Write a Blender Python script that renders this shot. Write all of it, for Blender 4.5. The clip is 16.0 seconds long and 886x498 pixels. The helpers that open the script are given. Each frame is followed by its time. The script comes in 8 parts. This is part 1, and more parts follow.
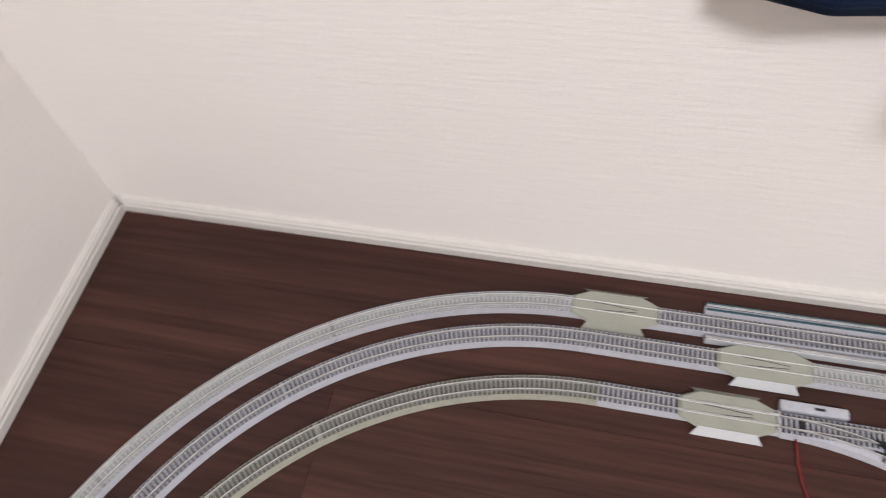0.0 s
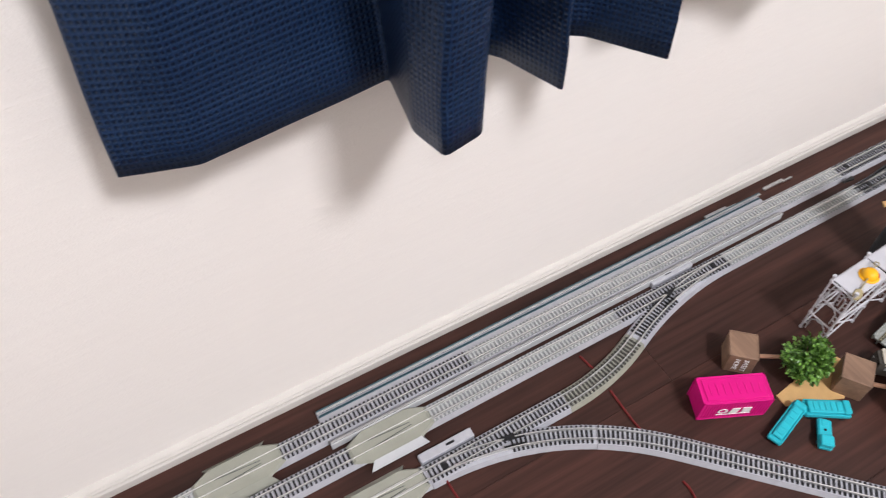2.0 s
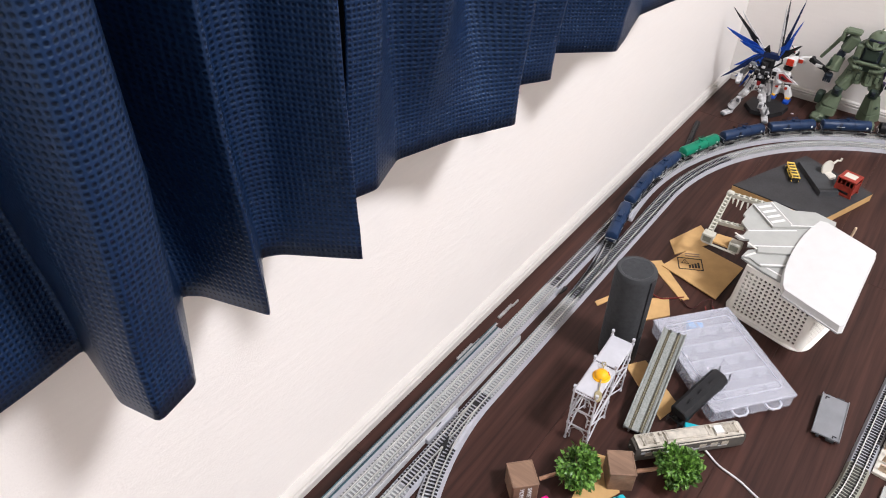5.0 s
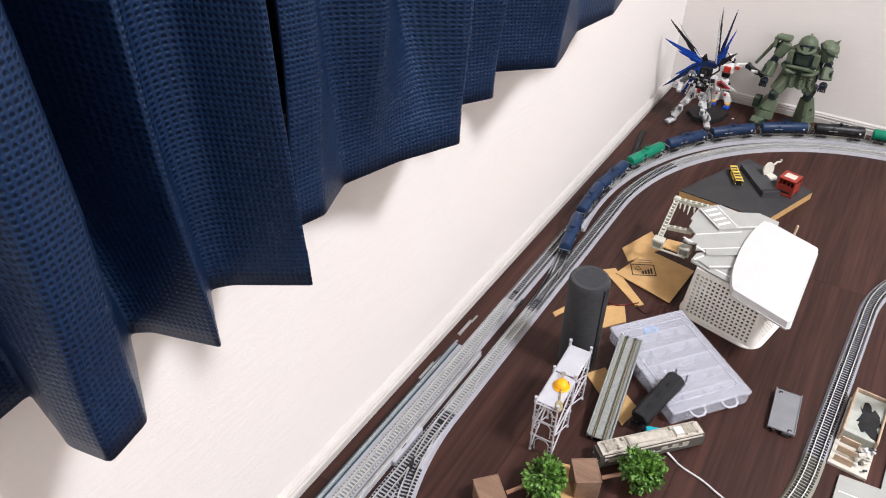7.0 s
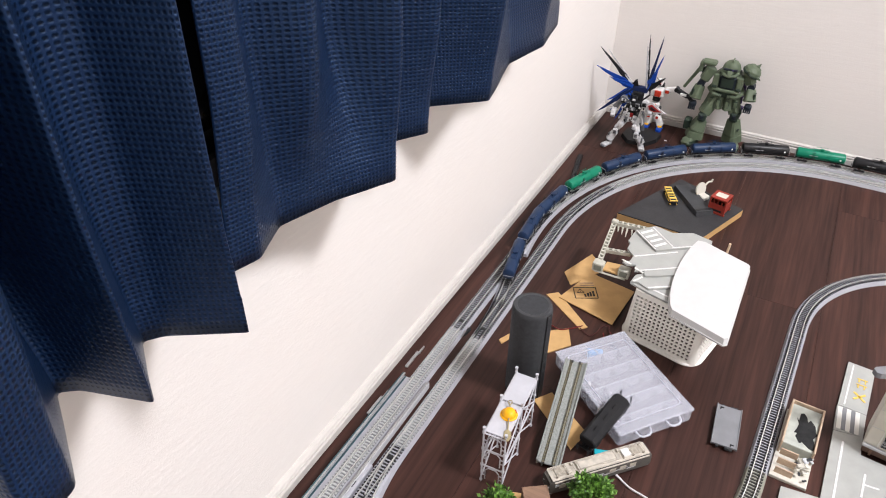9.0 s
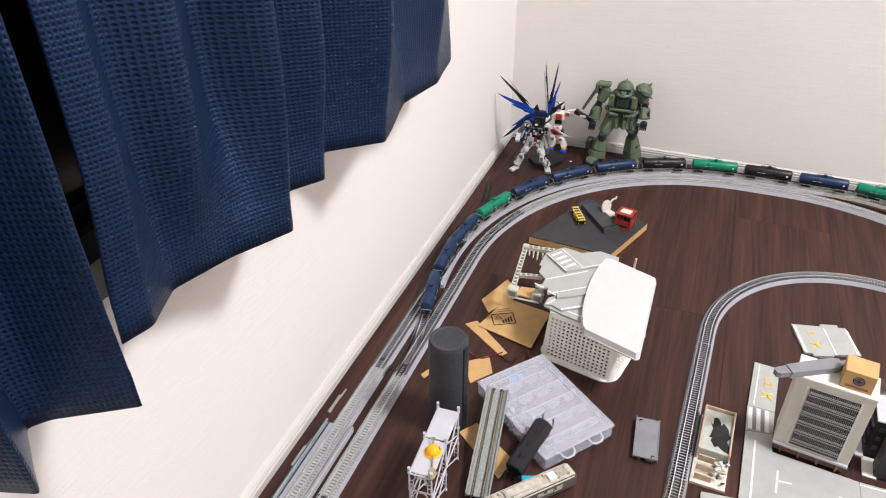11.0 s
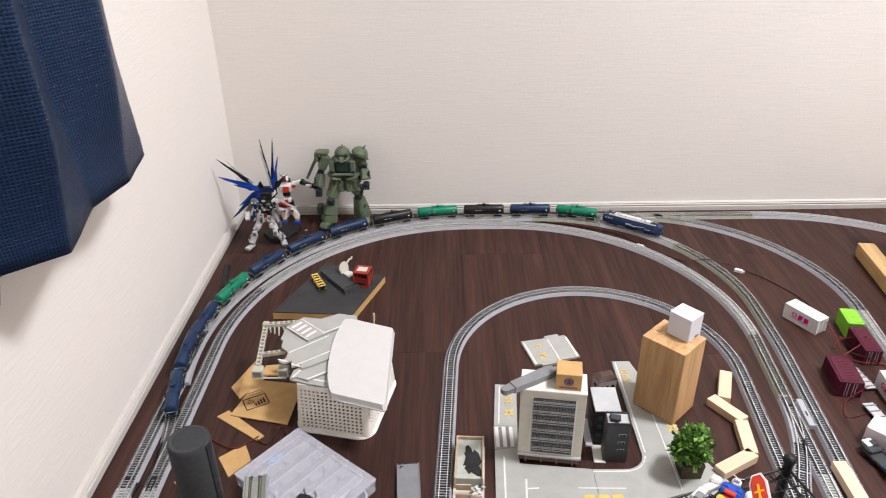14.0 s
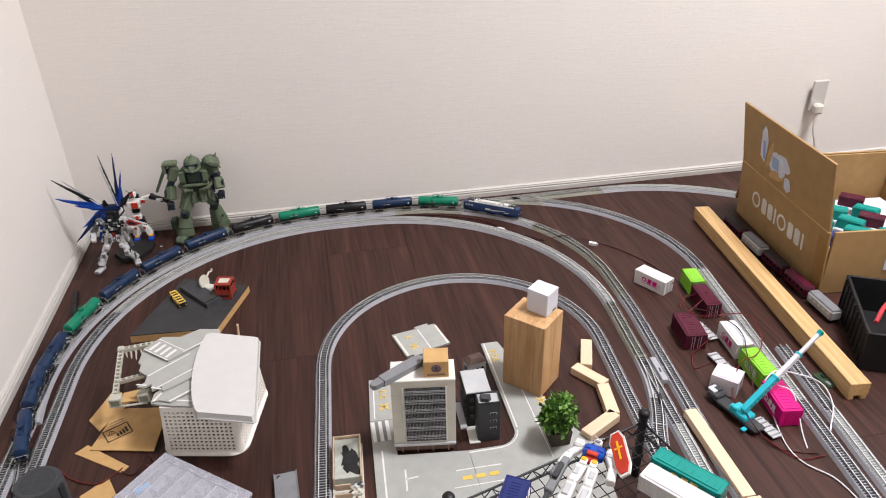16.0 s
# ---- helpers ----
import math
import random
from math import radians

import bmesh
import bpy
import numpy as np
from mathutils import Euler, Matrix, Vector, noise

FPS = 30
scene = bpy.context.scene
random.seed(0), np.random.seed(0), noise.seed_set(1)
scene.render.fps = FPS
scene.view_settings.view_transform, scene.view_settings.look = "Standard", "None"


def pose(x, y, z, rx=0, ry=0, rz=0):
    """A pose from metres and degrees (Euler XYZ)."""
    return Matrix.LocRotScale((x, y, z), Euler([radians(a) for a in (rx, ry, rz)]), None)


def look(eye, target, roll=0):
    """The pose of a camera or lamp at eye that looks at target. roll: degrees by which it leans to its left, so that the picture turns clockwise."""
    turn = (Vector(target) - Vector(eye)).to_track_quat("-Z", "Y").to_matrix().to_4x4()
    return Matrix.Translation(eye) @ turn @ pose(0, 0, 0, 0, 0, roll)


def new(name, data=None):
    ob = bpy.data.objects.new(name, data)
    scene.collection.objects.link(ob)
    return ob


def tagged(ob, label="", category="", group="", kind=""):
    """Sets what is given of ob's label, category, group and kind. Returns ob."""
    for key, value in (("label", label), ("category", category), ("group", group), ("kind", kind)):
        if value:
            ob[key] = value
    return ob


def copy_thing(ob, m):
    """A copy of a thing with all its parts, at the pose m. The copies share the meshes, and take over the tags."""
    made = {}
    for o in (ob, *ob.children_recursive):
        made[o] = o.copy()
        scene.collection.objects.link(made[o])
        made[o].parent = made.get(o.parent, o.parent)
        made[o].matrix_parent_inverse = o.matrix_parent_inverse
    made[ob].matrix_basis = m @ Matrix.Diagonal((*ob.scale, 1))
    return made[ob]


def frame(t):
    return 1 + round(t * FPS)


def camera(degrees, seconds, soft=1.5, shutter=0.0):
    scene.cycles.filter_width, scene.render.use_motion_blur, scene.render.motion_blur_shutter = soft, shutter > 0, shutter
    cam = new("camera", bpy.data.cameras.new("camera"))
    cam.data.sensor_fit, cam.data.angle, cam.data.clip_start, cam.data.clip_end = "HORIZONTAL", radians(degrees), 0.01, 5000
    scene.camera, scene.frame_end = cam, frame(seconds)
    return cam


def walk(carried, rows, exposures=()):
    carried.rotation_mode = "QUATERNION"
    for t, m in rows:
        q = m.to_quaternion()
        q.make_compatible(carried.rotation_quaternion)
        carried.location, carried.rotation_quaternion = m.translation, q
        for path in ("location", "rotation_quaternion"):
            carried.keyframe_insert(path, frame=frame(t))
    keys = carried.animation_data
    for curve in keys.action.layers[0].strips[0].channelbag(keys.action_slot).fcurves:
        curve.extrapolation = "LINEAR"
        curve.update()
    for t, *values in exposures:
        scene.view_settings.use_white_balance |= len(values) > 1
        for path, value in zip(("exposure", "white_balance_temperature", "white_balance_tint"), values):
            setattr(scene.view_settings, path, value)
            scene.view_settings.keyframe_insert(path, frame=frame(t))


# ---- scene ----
cam = camera(63.73, 16.0, soft=1.0, shutter=0.3)
PATH = [
    (0, (0.3477, -1.4930, 0.5876), (-0.4121, -1.7681, -0.6761), -9.27),
    (0.5, (0.3403, -1.4464, 0.5783), (-0.5048, -1.5026, -0.6598), -6.54),
    (1, (0.3302, -1.4285, 0.5859), (-0.5316, -1.3011, -0.6352), -5.03),
    (1.5, (0.3271, -1.4112, 0.5898), (-0.5272, -1.1404, -0.6130), -4.33),
    (2, (0.3248, -1.4057, 0.5905), (-0.5036, -0.9643, -0.5795), -1.54),
    (2.5, (0.3262, -1.3906, 0.5938), (-0.4748, -0.8244, -0.5409), -0.17),
    (3, (0.3248, -1.3829, 0.6013), (-0.4513, -0.6950, -0.4824), 1.05),
    (3.5, (0.3244, -1.3771, 0.6090), (-0.4232, -0.5929, -0.4285), 1.73),
    (4, (0.3232, -1.3701, 0.6148), (-0.3966, -0.5154, -0.3858), 2.02),
    (6.5, (0.3345, -1.3679, 0.6236), (-0.3231, -0.3925, -0.3071), 0.05),
    (7, (0.3354, -1.3667, 0.6247), (-0.3049, -0.3735, -0.2992), 0.21),
    (7.5, (0.3352, -1.3663, 0.6253), (-0.2873, -0.3573, -0.2936), 0.43),
    (8, (0.3388, -1.3650, 0.6281), (-0.2684, -0.3403, -0.2835), 0.57),
    (8.5, (0.3388, -1.3622, 0.6305), (-0.2482, -0.3130, -0.2666), 0.84),
    (11, (0.3579, -1.3439, 0.6453), (-0.0875, -0.1823, -0.1927), -0.11),
    (11.5, (0.3648, -1.3422, 0.6474), (-0.0336, -0.1510, -0.1726), -0.38),
    (12, (0.3732, -1.3403, 0.6509), (0.0382, -0.1169, -0.1498), -0.52),
    (12.5, (0.3877, -1.3371, 0.6550), (0.1283, -0.0833, -0.1265), -0.67),
    (13, (0.4027, -1.3379, 0.6603), (0.2256, -0.0583, -0.1021), -0.90),
    (13.5, (0.4156, -1.3422, 0.6630), (0.3239, -0.0424, -0.0799), -0.96),
    (14, (0.4271, -1.3454, 0.6635), (0.4159, -0.0351, -0.0665), -0.88),
    (14.5, (0.4355, -1.3468, 0.6618), (0.4887, -0.0336, -0.0611), -1.06),
    (15, (0.4408, -1.3488, 0.6640), (0.5726, -0.0417, -0.0599), -0.90),
    (15.5, (0.4507, -1.3517, 0.6631), (0.6415, -0.0547, -0.0659), -1.09),
    (16, (0.4571, -1.3514, 0.6623), (0.6921, -0.0680, -0.0778), -1.34),
]
walk(cam, [(t, look(eye, target, roll)) for t, eye, target, roll in PATH],
     [(0, -0.02, 6250, 10), (1, 0.04, 6200, 10), (4, 0.26, 6100, 10), (7, 0.33, 6100, 10), (9, 0.33, 6150, 10), (12, 0.24, 6230, 10), (14, 0.1, 6280, 10), (16, -0.02, 6280, 10)])

LAMP_WATTS, EXPOSURE = 71.5, 0.0

# ---- light: one round ceiling lamp in a closed room ----
world = bpy.data.worlds.new("room_world")
scene.world = world
world.use_nodes = True
world.node_tree.nodes["Background"].inputs[0].default_value = (0.02, 0.02, 0.02, 1)
lamp_data = bpy.data.lights.new("ceiling_lamp_light", "AREA")
lamp_data.shape, lamp_data.size, lamp_data.energy = "DISK", 0.46, LAMP_WATTS
lamp_data.color = (1.0, 0.96, 0.97)
lamp_ob = new("ceiling_lamp_light", lamp_data)
lamp_ob.matrix_basis = pose(1.6, -0.85, 2.2)
scene.view_settings.exposure = EXPOSURE


# ---- materials ----
def nodes_of(name):
    m = bpy.data.materials.new(name)
    m.use_nodes = True
    t = m.node_tree
    return m, t, t.nodes["Principled BSDF"]


def link(t, a, b):
    t.links.new(a, b)


def noise_node(t, scale, detail=4.0, coord="Object", stretch=(1, 1, 1), rough=0.55):
    tc = t.nodes.new("ShaderNodeTexCoord")
    mp = t.nodes.new("ShaderNodeMapping")
    mp.inputs["Scale"].default_value = stretch
    n = t.nodes.new("ShaderNodeTexNoise")
    n.inputs["Scale"].default_value, n.inputs["Detail"].default_value, n.inputs["Roughness"].default_value = scale, detail, rough
    link(t, tc.outputs[coord], mp.inputs["Vector"])
    link(t, mp.outputs["Vector"], n.inputs["Vector"])
    return n


def ramp(t, fac, lo, hi, a, b):
    r = t.nodes.new("ShaderNodeMapRange")
    r.inputs["From Min"].default_value, r.inputs["From Max"].default_value = lo, hi
    r.inputs["To Min"].default_value, r.inputs["To Max"].default_value = a, b
    link(t, fac, r.inputs["Value"])
    return r.outputs["Result"]


def mixed(t, fac, a, b):
    m = t.nodes.new("ShaderNodeMix")
    m.data_type = "RGBA"
    link(t, fac, m.inputs[0])
    for k, c in ((6, a), (7, b)):
        if isinstance(c, tuple):
            m.inputs[k].default_value = (*c, 1)
        else:
            link(t, c, m.inputs[k])
    return m.outputs[2]


def bumped(t, bsdf, height, strength, distance):
    b = t.nodes.new("ShaderNodeBump")
    b.inputs["Strength"].default_value, b.inputs["Distance"].default_value = strength, distance
    link(t, height, b.inputs["Height"])
    link(t, b.outputs["Normal"], bsdf.inputs["Normal"])


def plain(name, col, rough=0.5, metal=0.0, vary=0.12, scale=60.0, bump=0.15, rand=0.0, coat=0.0):
    """Moulded or painted surface: coarse mottling, fine grain in the gloss and a slight relief."""
    m, t, b = nodes_of(name)
    big, fine = noise_node(t, scale, 5), noise_node(t, scale * 14, 3)
    dark = tuple(c * (1 - vary) for c in col)
    light = tuple(min(1, c * (1 + vary * 0.7)) for c in col)
    c = mixed(t, ramp(t, big.outputs["Fac"], 0.3, 0.7, 0, 1), dark, light)
    if rand:
        info = t.nodes.new("ShaderNodeObjectInfo")
        c = mixed(t, ramp(t, info.outputs["Random"], 0, 1, 0, rand), c, tuple(k * 0.55 for k in col))
    link(t, c, b.inputs["Base Color"])
    link(t, ramp(t, fine.outputs["Fac"], 0.25, 0.75, max(0.03, rough - 0.08), min(1, rough + 0.1)), b.inputs["Roughness"])
    b.inputs["Metallic"].default_value = metal
    if not metal and not coat:
        b.inputs["Specular IOR Level"].default_value = 0.28
    b.inputs["Coat Weight"].default_value = coat
    if bump:
        bumped(t, b, fine.outputs["Fac"], bump, 0.0004)
    return m


def wood(name, a, c, axis=1, scale=30.0, rough=0.45, bump=0.15, rand=0.0, stretch=0.06, rings=6.0):
    """Wood whose grain runs along one axis of the object."""
    m, t, b = nodes_of(name)
    st = [1, 1, 1]
    st[axis] = stretch
    tc = t.nodes.new("ShaderNodeTexCoord")
    vec = tc.outputs["Object"]
    info = t.nodes.new("ShaderNodeObjectInfo")
    if rand:
        add = t.nodes.new("ShaderNodeVectorMath")
        sc = t.nodes.new("ShaderNodeVectorMath")
        sc.operation = "SCALE"
        sc.inputs[0].default_value = (7.3, 3.1, 5.7)
        link(t, info.outputs["Random"], sc.inputs["Scale"])
        link(t, vec, add.inputs[0])
        link(t, sc.outputs[0], add.inputs[1])
        vec = add.outputs[0]
    mp = t.nodes.new("ShaderNodeMapping")
    mp.inputs["Scale"].default_value = st
    link(t, vec, mp.inputs["Vector"])
    n1, n2 = t.nodes.new("ShaderNodeTexNoise"), t.nodes.new("ShaderNodeTexNoise")
    n1.inputs["Scale"].default_value, n1.inputs["Detail"].default_value, n1.inputs["Distortion"].default_value = scale, 6, 1.2
    n2.inputs["Scale"].default_value, n2.inputs["Detail"].default_value = scale * 9, 4
    for n in (n1, n2):
        link(t, mp.outputs["Vector"], n.inputs["Vector"])
    w = t.nodes.new("ShaderNodeMath")
    w.operation = "PINGPONG"
    mul = t.nodes.new("ShaderNodeMath")
    mul.operation = "MULTIPLY"
    mul.inputs[1].default_value = rings
    link(t, n1.outputs["Fac"], mul.inputs[0])
    link(t, mul.outputs[0], w.inputs[0])
    w.inputs[1].default_value = 1.0
    add2 = t.nodes.new("ShaderNodeMath")
    add2.operation = "MULTIPLY_ADD"
    add2.inputs[1].default_value = 0.55
    link(t, w.outputs[0], add2.inputs[0])
    link(t, ramp(t, n2.outputs["Fac"], 0.3, 0.7, 0.0, 0.45), add2.inputs[2])
    col = mixed(t, add2.outputs[0], a, c)
    if rand:
        col = mixed(t, ramp(t, info.outputs["Random"], 0, 1, 0, rand), col, tuple(k * 0.6 for k in a))
    link(t, col, b.inputs["Base Color"])
    link(t, ramp(t, add2.outputs[0], 0, 1, rough + 0.08, rough - 0.05), b.inputs["Roughness"])
    bumped(t, b, add2.outputs[0], bump, 0.0004)
    return m


def wallpaper(name, col):
    m, t, b = nodes_of(name)
    thread = noise_node(t, 240, 5, "Object", (0.10, 0.10, 1.0), 0.65)
    blot = noise_node(t, 5, 3)
    lump = noise_node(t, 700, 2)
    c = mixed(t, ramp(t, thread.outputs["Fac"], 0.3, 0.7, 0, 1), tuple(k * 0.972 for k in col), col)
    c = mixed(t, ramp(t, blot.outputs["Fac"], 0.35, 0.7, 0, 0.35), c, tuple(k * f for k, f in zip(col, (0.99, 0.965, 0.95))))
    link(t, c, b.inputs["Base Color"])
    b.inputs["Roughness"].default_value = 0.75
    add = t.nodes.new("ShaderNodeMath")
    add.operation = "MULTIPLY_ADD"
    add.inputs[1].default_value = 0.35
    link(t, lump.outputs["Fac"], add.inputs[0])
    link(t, thread.outputs["Fac"], add.inputs[2])
    bumped(t, b, add.outputs[0], 0.5, 0.001)
    return m


def waffle(name):
    """Satin cloth with a woven grid of small cells, laid out in metres along the cloth."""
    m, t, b = nodes_of(name)
    uv = t.nodes.new("ShaderNodeUVMap")
    sep = t.nodes.new("ShaderNodeSeparateXYZ")
    link(t, uv.outputs["UV"], sep.inputs[0])
    waves = []
    for k, pitch in (("X", 0.0031), ("Y", 0.0033)):
        mul = t.nodes.new("ShaderNodeMath")
        mul.operation = "MULTIPLY"
        mul.inputs[1].default_value = 2 * math.pi / pitch
        link(t, sep.outputs[k], mul.inputs[0])
        sn = t.nodes.new("ShaderNodeMath")
        sn.operation = "SINE"
        link(t, mul.outputs[0], sn.inputs[0])
        waves.append(ramp(t, sn.outputs[0], -1, 1, 0, 1))
    inv = []
    for w in waves:
        sub = t.nodes.new("ShaderNodeMath")
        sub.operation = "SUBTRACT"
        sub.inputs[0].default_value = 1.0
        link(t, w, sub.inputs[1])
        inv.append(sub.outputs[0])
    mx = t.nodes.new("ShaderNodeMath")
    mx.operation = "MULTIPLY"
    link(t, inv[0], mx.inputs[0])
    link(t, inv[1], mx.inputs[1])
    fine = noise_node(t, 900, 2)
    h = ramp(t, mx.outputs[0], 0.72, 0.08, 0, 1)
    # Weave hollows are darkened in the colour, standing in for their shade.
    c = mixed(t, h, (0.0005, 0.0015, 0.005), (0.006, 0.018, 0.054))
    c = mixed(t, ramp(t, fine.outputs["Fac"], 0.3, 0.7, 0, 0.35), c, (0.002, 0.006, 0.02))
    link(t, c, b.inputs["Base Color"])
    b.inputs["Roughness"].default_value = 0.4
    b.inputs["Specular IOR Level"].default_value = 0.6
    b.inputs["Specular Tint"].default_value = (0.4, 0.6, 1.0, 1)
    bumped(t, b, h, 0.5, 0.0007)
    return m


def clear_plastic(name, tint=(0.9, 0.92, 1.0), rough=0.25, alpha=0.33):
    m, t, b = nodes_of(name)
    n = noise_node(t, 90, 3)
    b.inputs["Base Color"].default_value = (*tint, 1)
    link(t, ramp(t, n.outputs["Fac"], 0.3, 0.7, rough - 0.06, rough + 0.1), b.inputs["Roughness"])
    b.inputs["Alpha"].default_value = alpha
    b.inputs["IOR"].default_value = 1.45
    return m


def leaf_material(name, a, c):
    m, t, b = nodes_of(name)
    g = t.nodes.new("ShaderNodeNewGeometry")
    n = noise_node(t, 300, 2)
    col = mixed(t, g.outputs["Random Per Island"], a, c)
    col = mixed(t, ramp(t, n.outputs["Fac"], 0.35, 0.7, 0, 0.3), col, tuple(k * 1.5 for k in c))
    link(t, col, b.inputs["Base Color"])
    b.inputs["Roughness"].default_value = 0.42
    b.inputs["Subsurface Weight"].default_value = 0.0
    return m


M_WALL = wallpaper("wallpaper", (0.756, 0.722, 0.682))
M_BASE = plain("white_baseboard", (0.53, 0.505, 0.47), 0.55, vary=0.03, bump=0.05)
M_CEIL = plain("white_ceiling", (0.8, 0.79, 0.77), 0.8, vary=0.03)
M_FLOOR = wood("dark_floor", (0.0195, 0.0079, 0.006), (0.082, 0.033, 0.0238), 1, 26, 0.48, 0.15, 0.14, 0.035, 4)
M_FLOOR.node_tree.nodes["Principled BSDF"].inputs["Specular IOR Level"].default_value = 0.22
M_GAP = plain("floor_gap", (0.012, 0.007, 0.006), 0.7)
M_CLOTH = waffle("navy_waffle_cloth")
M_BED = plain("grey_roadbed", (0.37, 0.375, 0.405), 0.55, vary=0.08, scale=150)
M_BEDL = plain("pale_roadbed", (0.37, 0.37, 0.395), 0.55, vary=0.08, scale=150)
M_BEDG = plain("olive_roadbed", (0.29, 0.29, 0.235), 0.6, vary=0.12, scale=150)
M_BALD = plain("grey_ballast", (0.37, 0.37, 0.4), 0.7, vary=0.2, scale=900)
M_BALL = plain("pale_ballast", (0.2, 0.205, 0.21), 0.7, vary=0.25, scale=900)
M_BALO = plain("olive_ballast", (0.25, 0.25, 0.21), 0.7, vary=0.2, scale=900)
M_SLD = plain("dark_sleeper", (0.016, 0.0155, 0.017), 0.6, vary=0.2, scale=300)
M_SLL = plain("concrete_sleeper", (0.41, 0.42, 0.41), 0.6, vary=0.1, scale=300)
M_SLG = plain("olive_sleeper", (0.04, 0.038, 0.033), 0.6, vary=0.15, scale=300)
M_RAIL = plain("nickel_rail", (0.74, 0.74, 0.73), 0.4, 0.9, vary=0.1, scale=200, bump=0.0)
M_BLACK = plain("black_plastic", (0.013, 0.013, 0.014), 0.45, vary=0.25)
M_DGREY = plain("dark_grey_plastic", (0.045, 0.047, 0.05), 0.5, vary=0.2)
M_GREY = plain("grey_plastic", (0.2, 0.205, 0.215), 0.5, vary=0.1)
M_LGREY = plain("light_grey_plastic", (0.45, 0.46, 0.47), 0.5, vary=0.07)
M_WHITE = plain("white_plastic", (0.7, 0.69, 0.67), 0.42, vary=0.04)
M_PAPERW = plain("white_card", (0.66, 0.67, 0.72), 0.6, vary=0.03)
M_STEEL = plain("bare_steel", (0.5, 0.51, 0.52), 0.3, 1.0, vary=0.15)
M_TEAL = plain("dark_teal_metal", (0.05, 0.10, 0.12), 0.35, 0.4, vary=0.15)
M_TANKG = plain("green_tank", (0.007, 0.18, 0.1), 0.36, vary=0.1, scale=90)
M_TANKB = plain("blue_tank", (0.0095, 0.026, 0.07), 0.4, vary=0.15, scale=90)
M_TANKK = plain("black_tank", (0.012, 0.012, 0.013), 0.38, vary=0.2, scale=90)
M_CABR = plain("brick_red_plastic", (0.27, 0.035, 0.022), 0.45, vary=0.12)
M_BOARD = plain("dark_board_face", (0.036, 0.036, 0.038), 0.55, vary=0.2, scale=40)
M_LOCOB = plain("navy_locomotive_paint", (0.010, 0.03, 0.1), 0.3, vary=0.1, scale=90, coat=0.3)
M_ROOF = plain("silver_roof", (0.62, 0.61, 0.58), 0.45, vary=0.22, scale=180)
M_PINK = plain("magenta_plastic", (0.6, 0.006, 0.19), 0.36, vary=0.05)
M_PINKL = plain("pale_pink_plastic", (0.75, 0.66, 0.7), 0.4, vary=0.04)
M_LIME = plain("lime_plastic", (0.24, 0.56, 0.04), 0.4, vary=0.06)
M_MAROON = plain("maroon_plastic", (0.075, 0.006, 0.022), 0.38, vary=0.1)
M_CYAN = plain("cyan_plastic", (0.03, 0.42, 0.5), 0.38, vary=0.07)
M_TURQ = plain("turquoise_plastic", (0.002, 0.24, 0.205), 0.5, vary=0.08)
M_NAVYP = plain("navy_plastic", (0.012, 0.022, 0.13), 0.4, vary=0.1)
M_KRAFT = plain("kraft_card", (0.52, 0.325, 0.135), 0.75, vary=0.1, scale=70)
M_BOXC = plain("corrugated_cardboard", (0.36, 0.225, 0.095), 0.75, vary=0.1, scale=40)
M_INK = plain("black_print", (0.03, 0.025, 0.02), 0.7)
M_PINE = wood("pine", (0.66, 0.42, 0.205), (0.4, 0.21, 0.08), 2, 26, 0.5, 0.12, 0.3, 0.1, 7)
M_BALSA = wood("balsa", (0.76, 0.59, 0.41), (0.68, 0.5, 0.33), 1, 60, 0.6, 0.05, 0.25, 0.05, 4)
M_WALNUT = wood("stained_wood", (0.27, 0.165, 0.105), (0.14, 0.08, 0.05), 0, 60, 0.55, 0.12, 0.2, 0.08, 5)
M_FABRIC = plain("charcoal_mesh_fabric", (0.04, 0.042, 0.045), 0.75, vary=0.2, scale=220, bump=0.5)
M_TRAY = plain("satin_white_plastic", (0.57, 0.565, 0.55), 0.4, vary=0.03)
M_ROAD = plain("grey_road_plate", (0.37, 0.375, 0.35), 0.65, vary=0.07, scale=60)
M_KERB = plain("pale_kerb", (0.68, 0.67, 0.62), 0.6, vary=0.05)
M_YELLOW = plain("yellow_paint", (0.72, 0.5, 0.1), 0.5, vary=0.12)
M_YELP = plain("yellow_plastic", (0.85, 0.42, 0.01), 0.35, vary=0.05)
M_REDP = plain("red_plastic", (0.5, 0.04, 0.018), 0.4, vary=0.1)
M_CREAM = plain("cream_plastic", (0.59, 0.565, 0.49), 0.5, vary=0.06)
M_ARMY = plain("olive_green_plastic", (0.1, 0.128, 0.08), 0.5, vary=0.15)
M_ARMYD = plain("dark_olive_plastic", (0.022, 0.036, 0.025), 0.5, vary=0.15)
M_BLUEP = plain("bright_blue_plastic", (0.01, 0.06, 0.36), 0.35, vary=0.1)
M_CASE = clear_plastic("frosted_polypropylene", (0.7, 0.715, 0.79), 0.3, 0.28)
M_LEAF = leaf_material("leaf_green", (0.012, 0.05, 0.008), (0.15, 0.3, 0.045))
M_WIRER = plain("red_wire", (0.14, 0.014, 0.014), 0.45, vary=0.1)
M_WIREK = plain("dark_wire", (0.05, 0.012, 0.012), 0.45, vary=0.1)
M_WIREW = plain("white_wire", (0.72, 0.7, 0.72), 0.45, vary=0.05)
M_GLASS = plain("dark_pane", (0.01, 0.011, 0.014), 0.12, vary=0.1, bump=0.0)
M_TAPE = plain("torn_white_tape", (0.62, 0.64, 0.72), 0.4, vary=0.15)


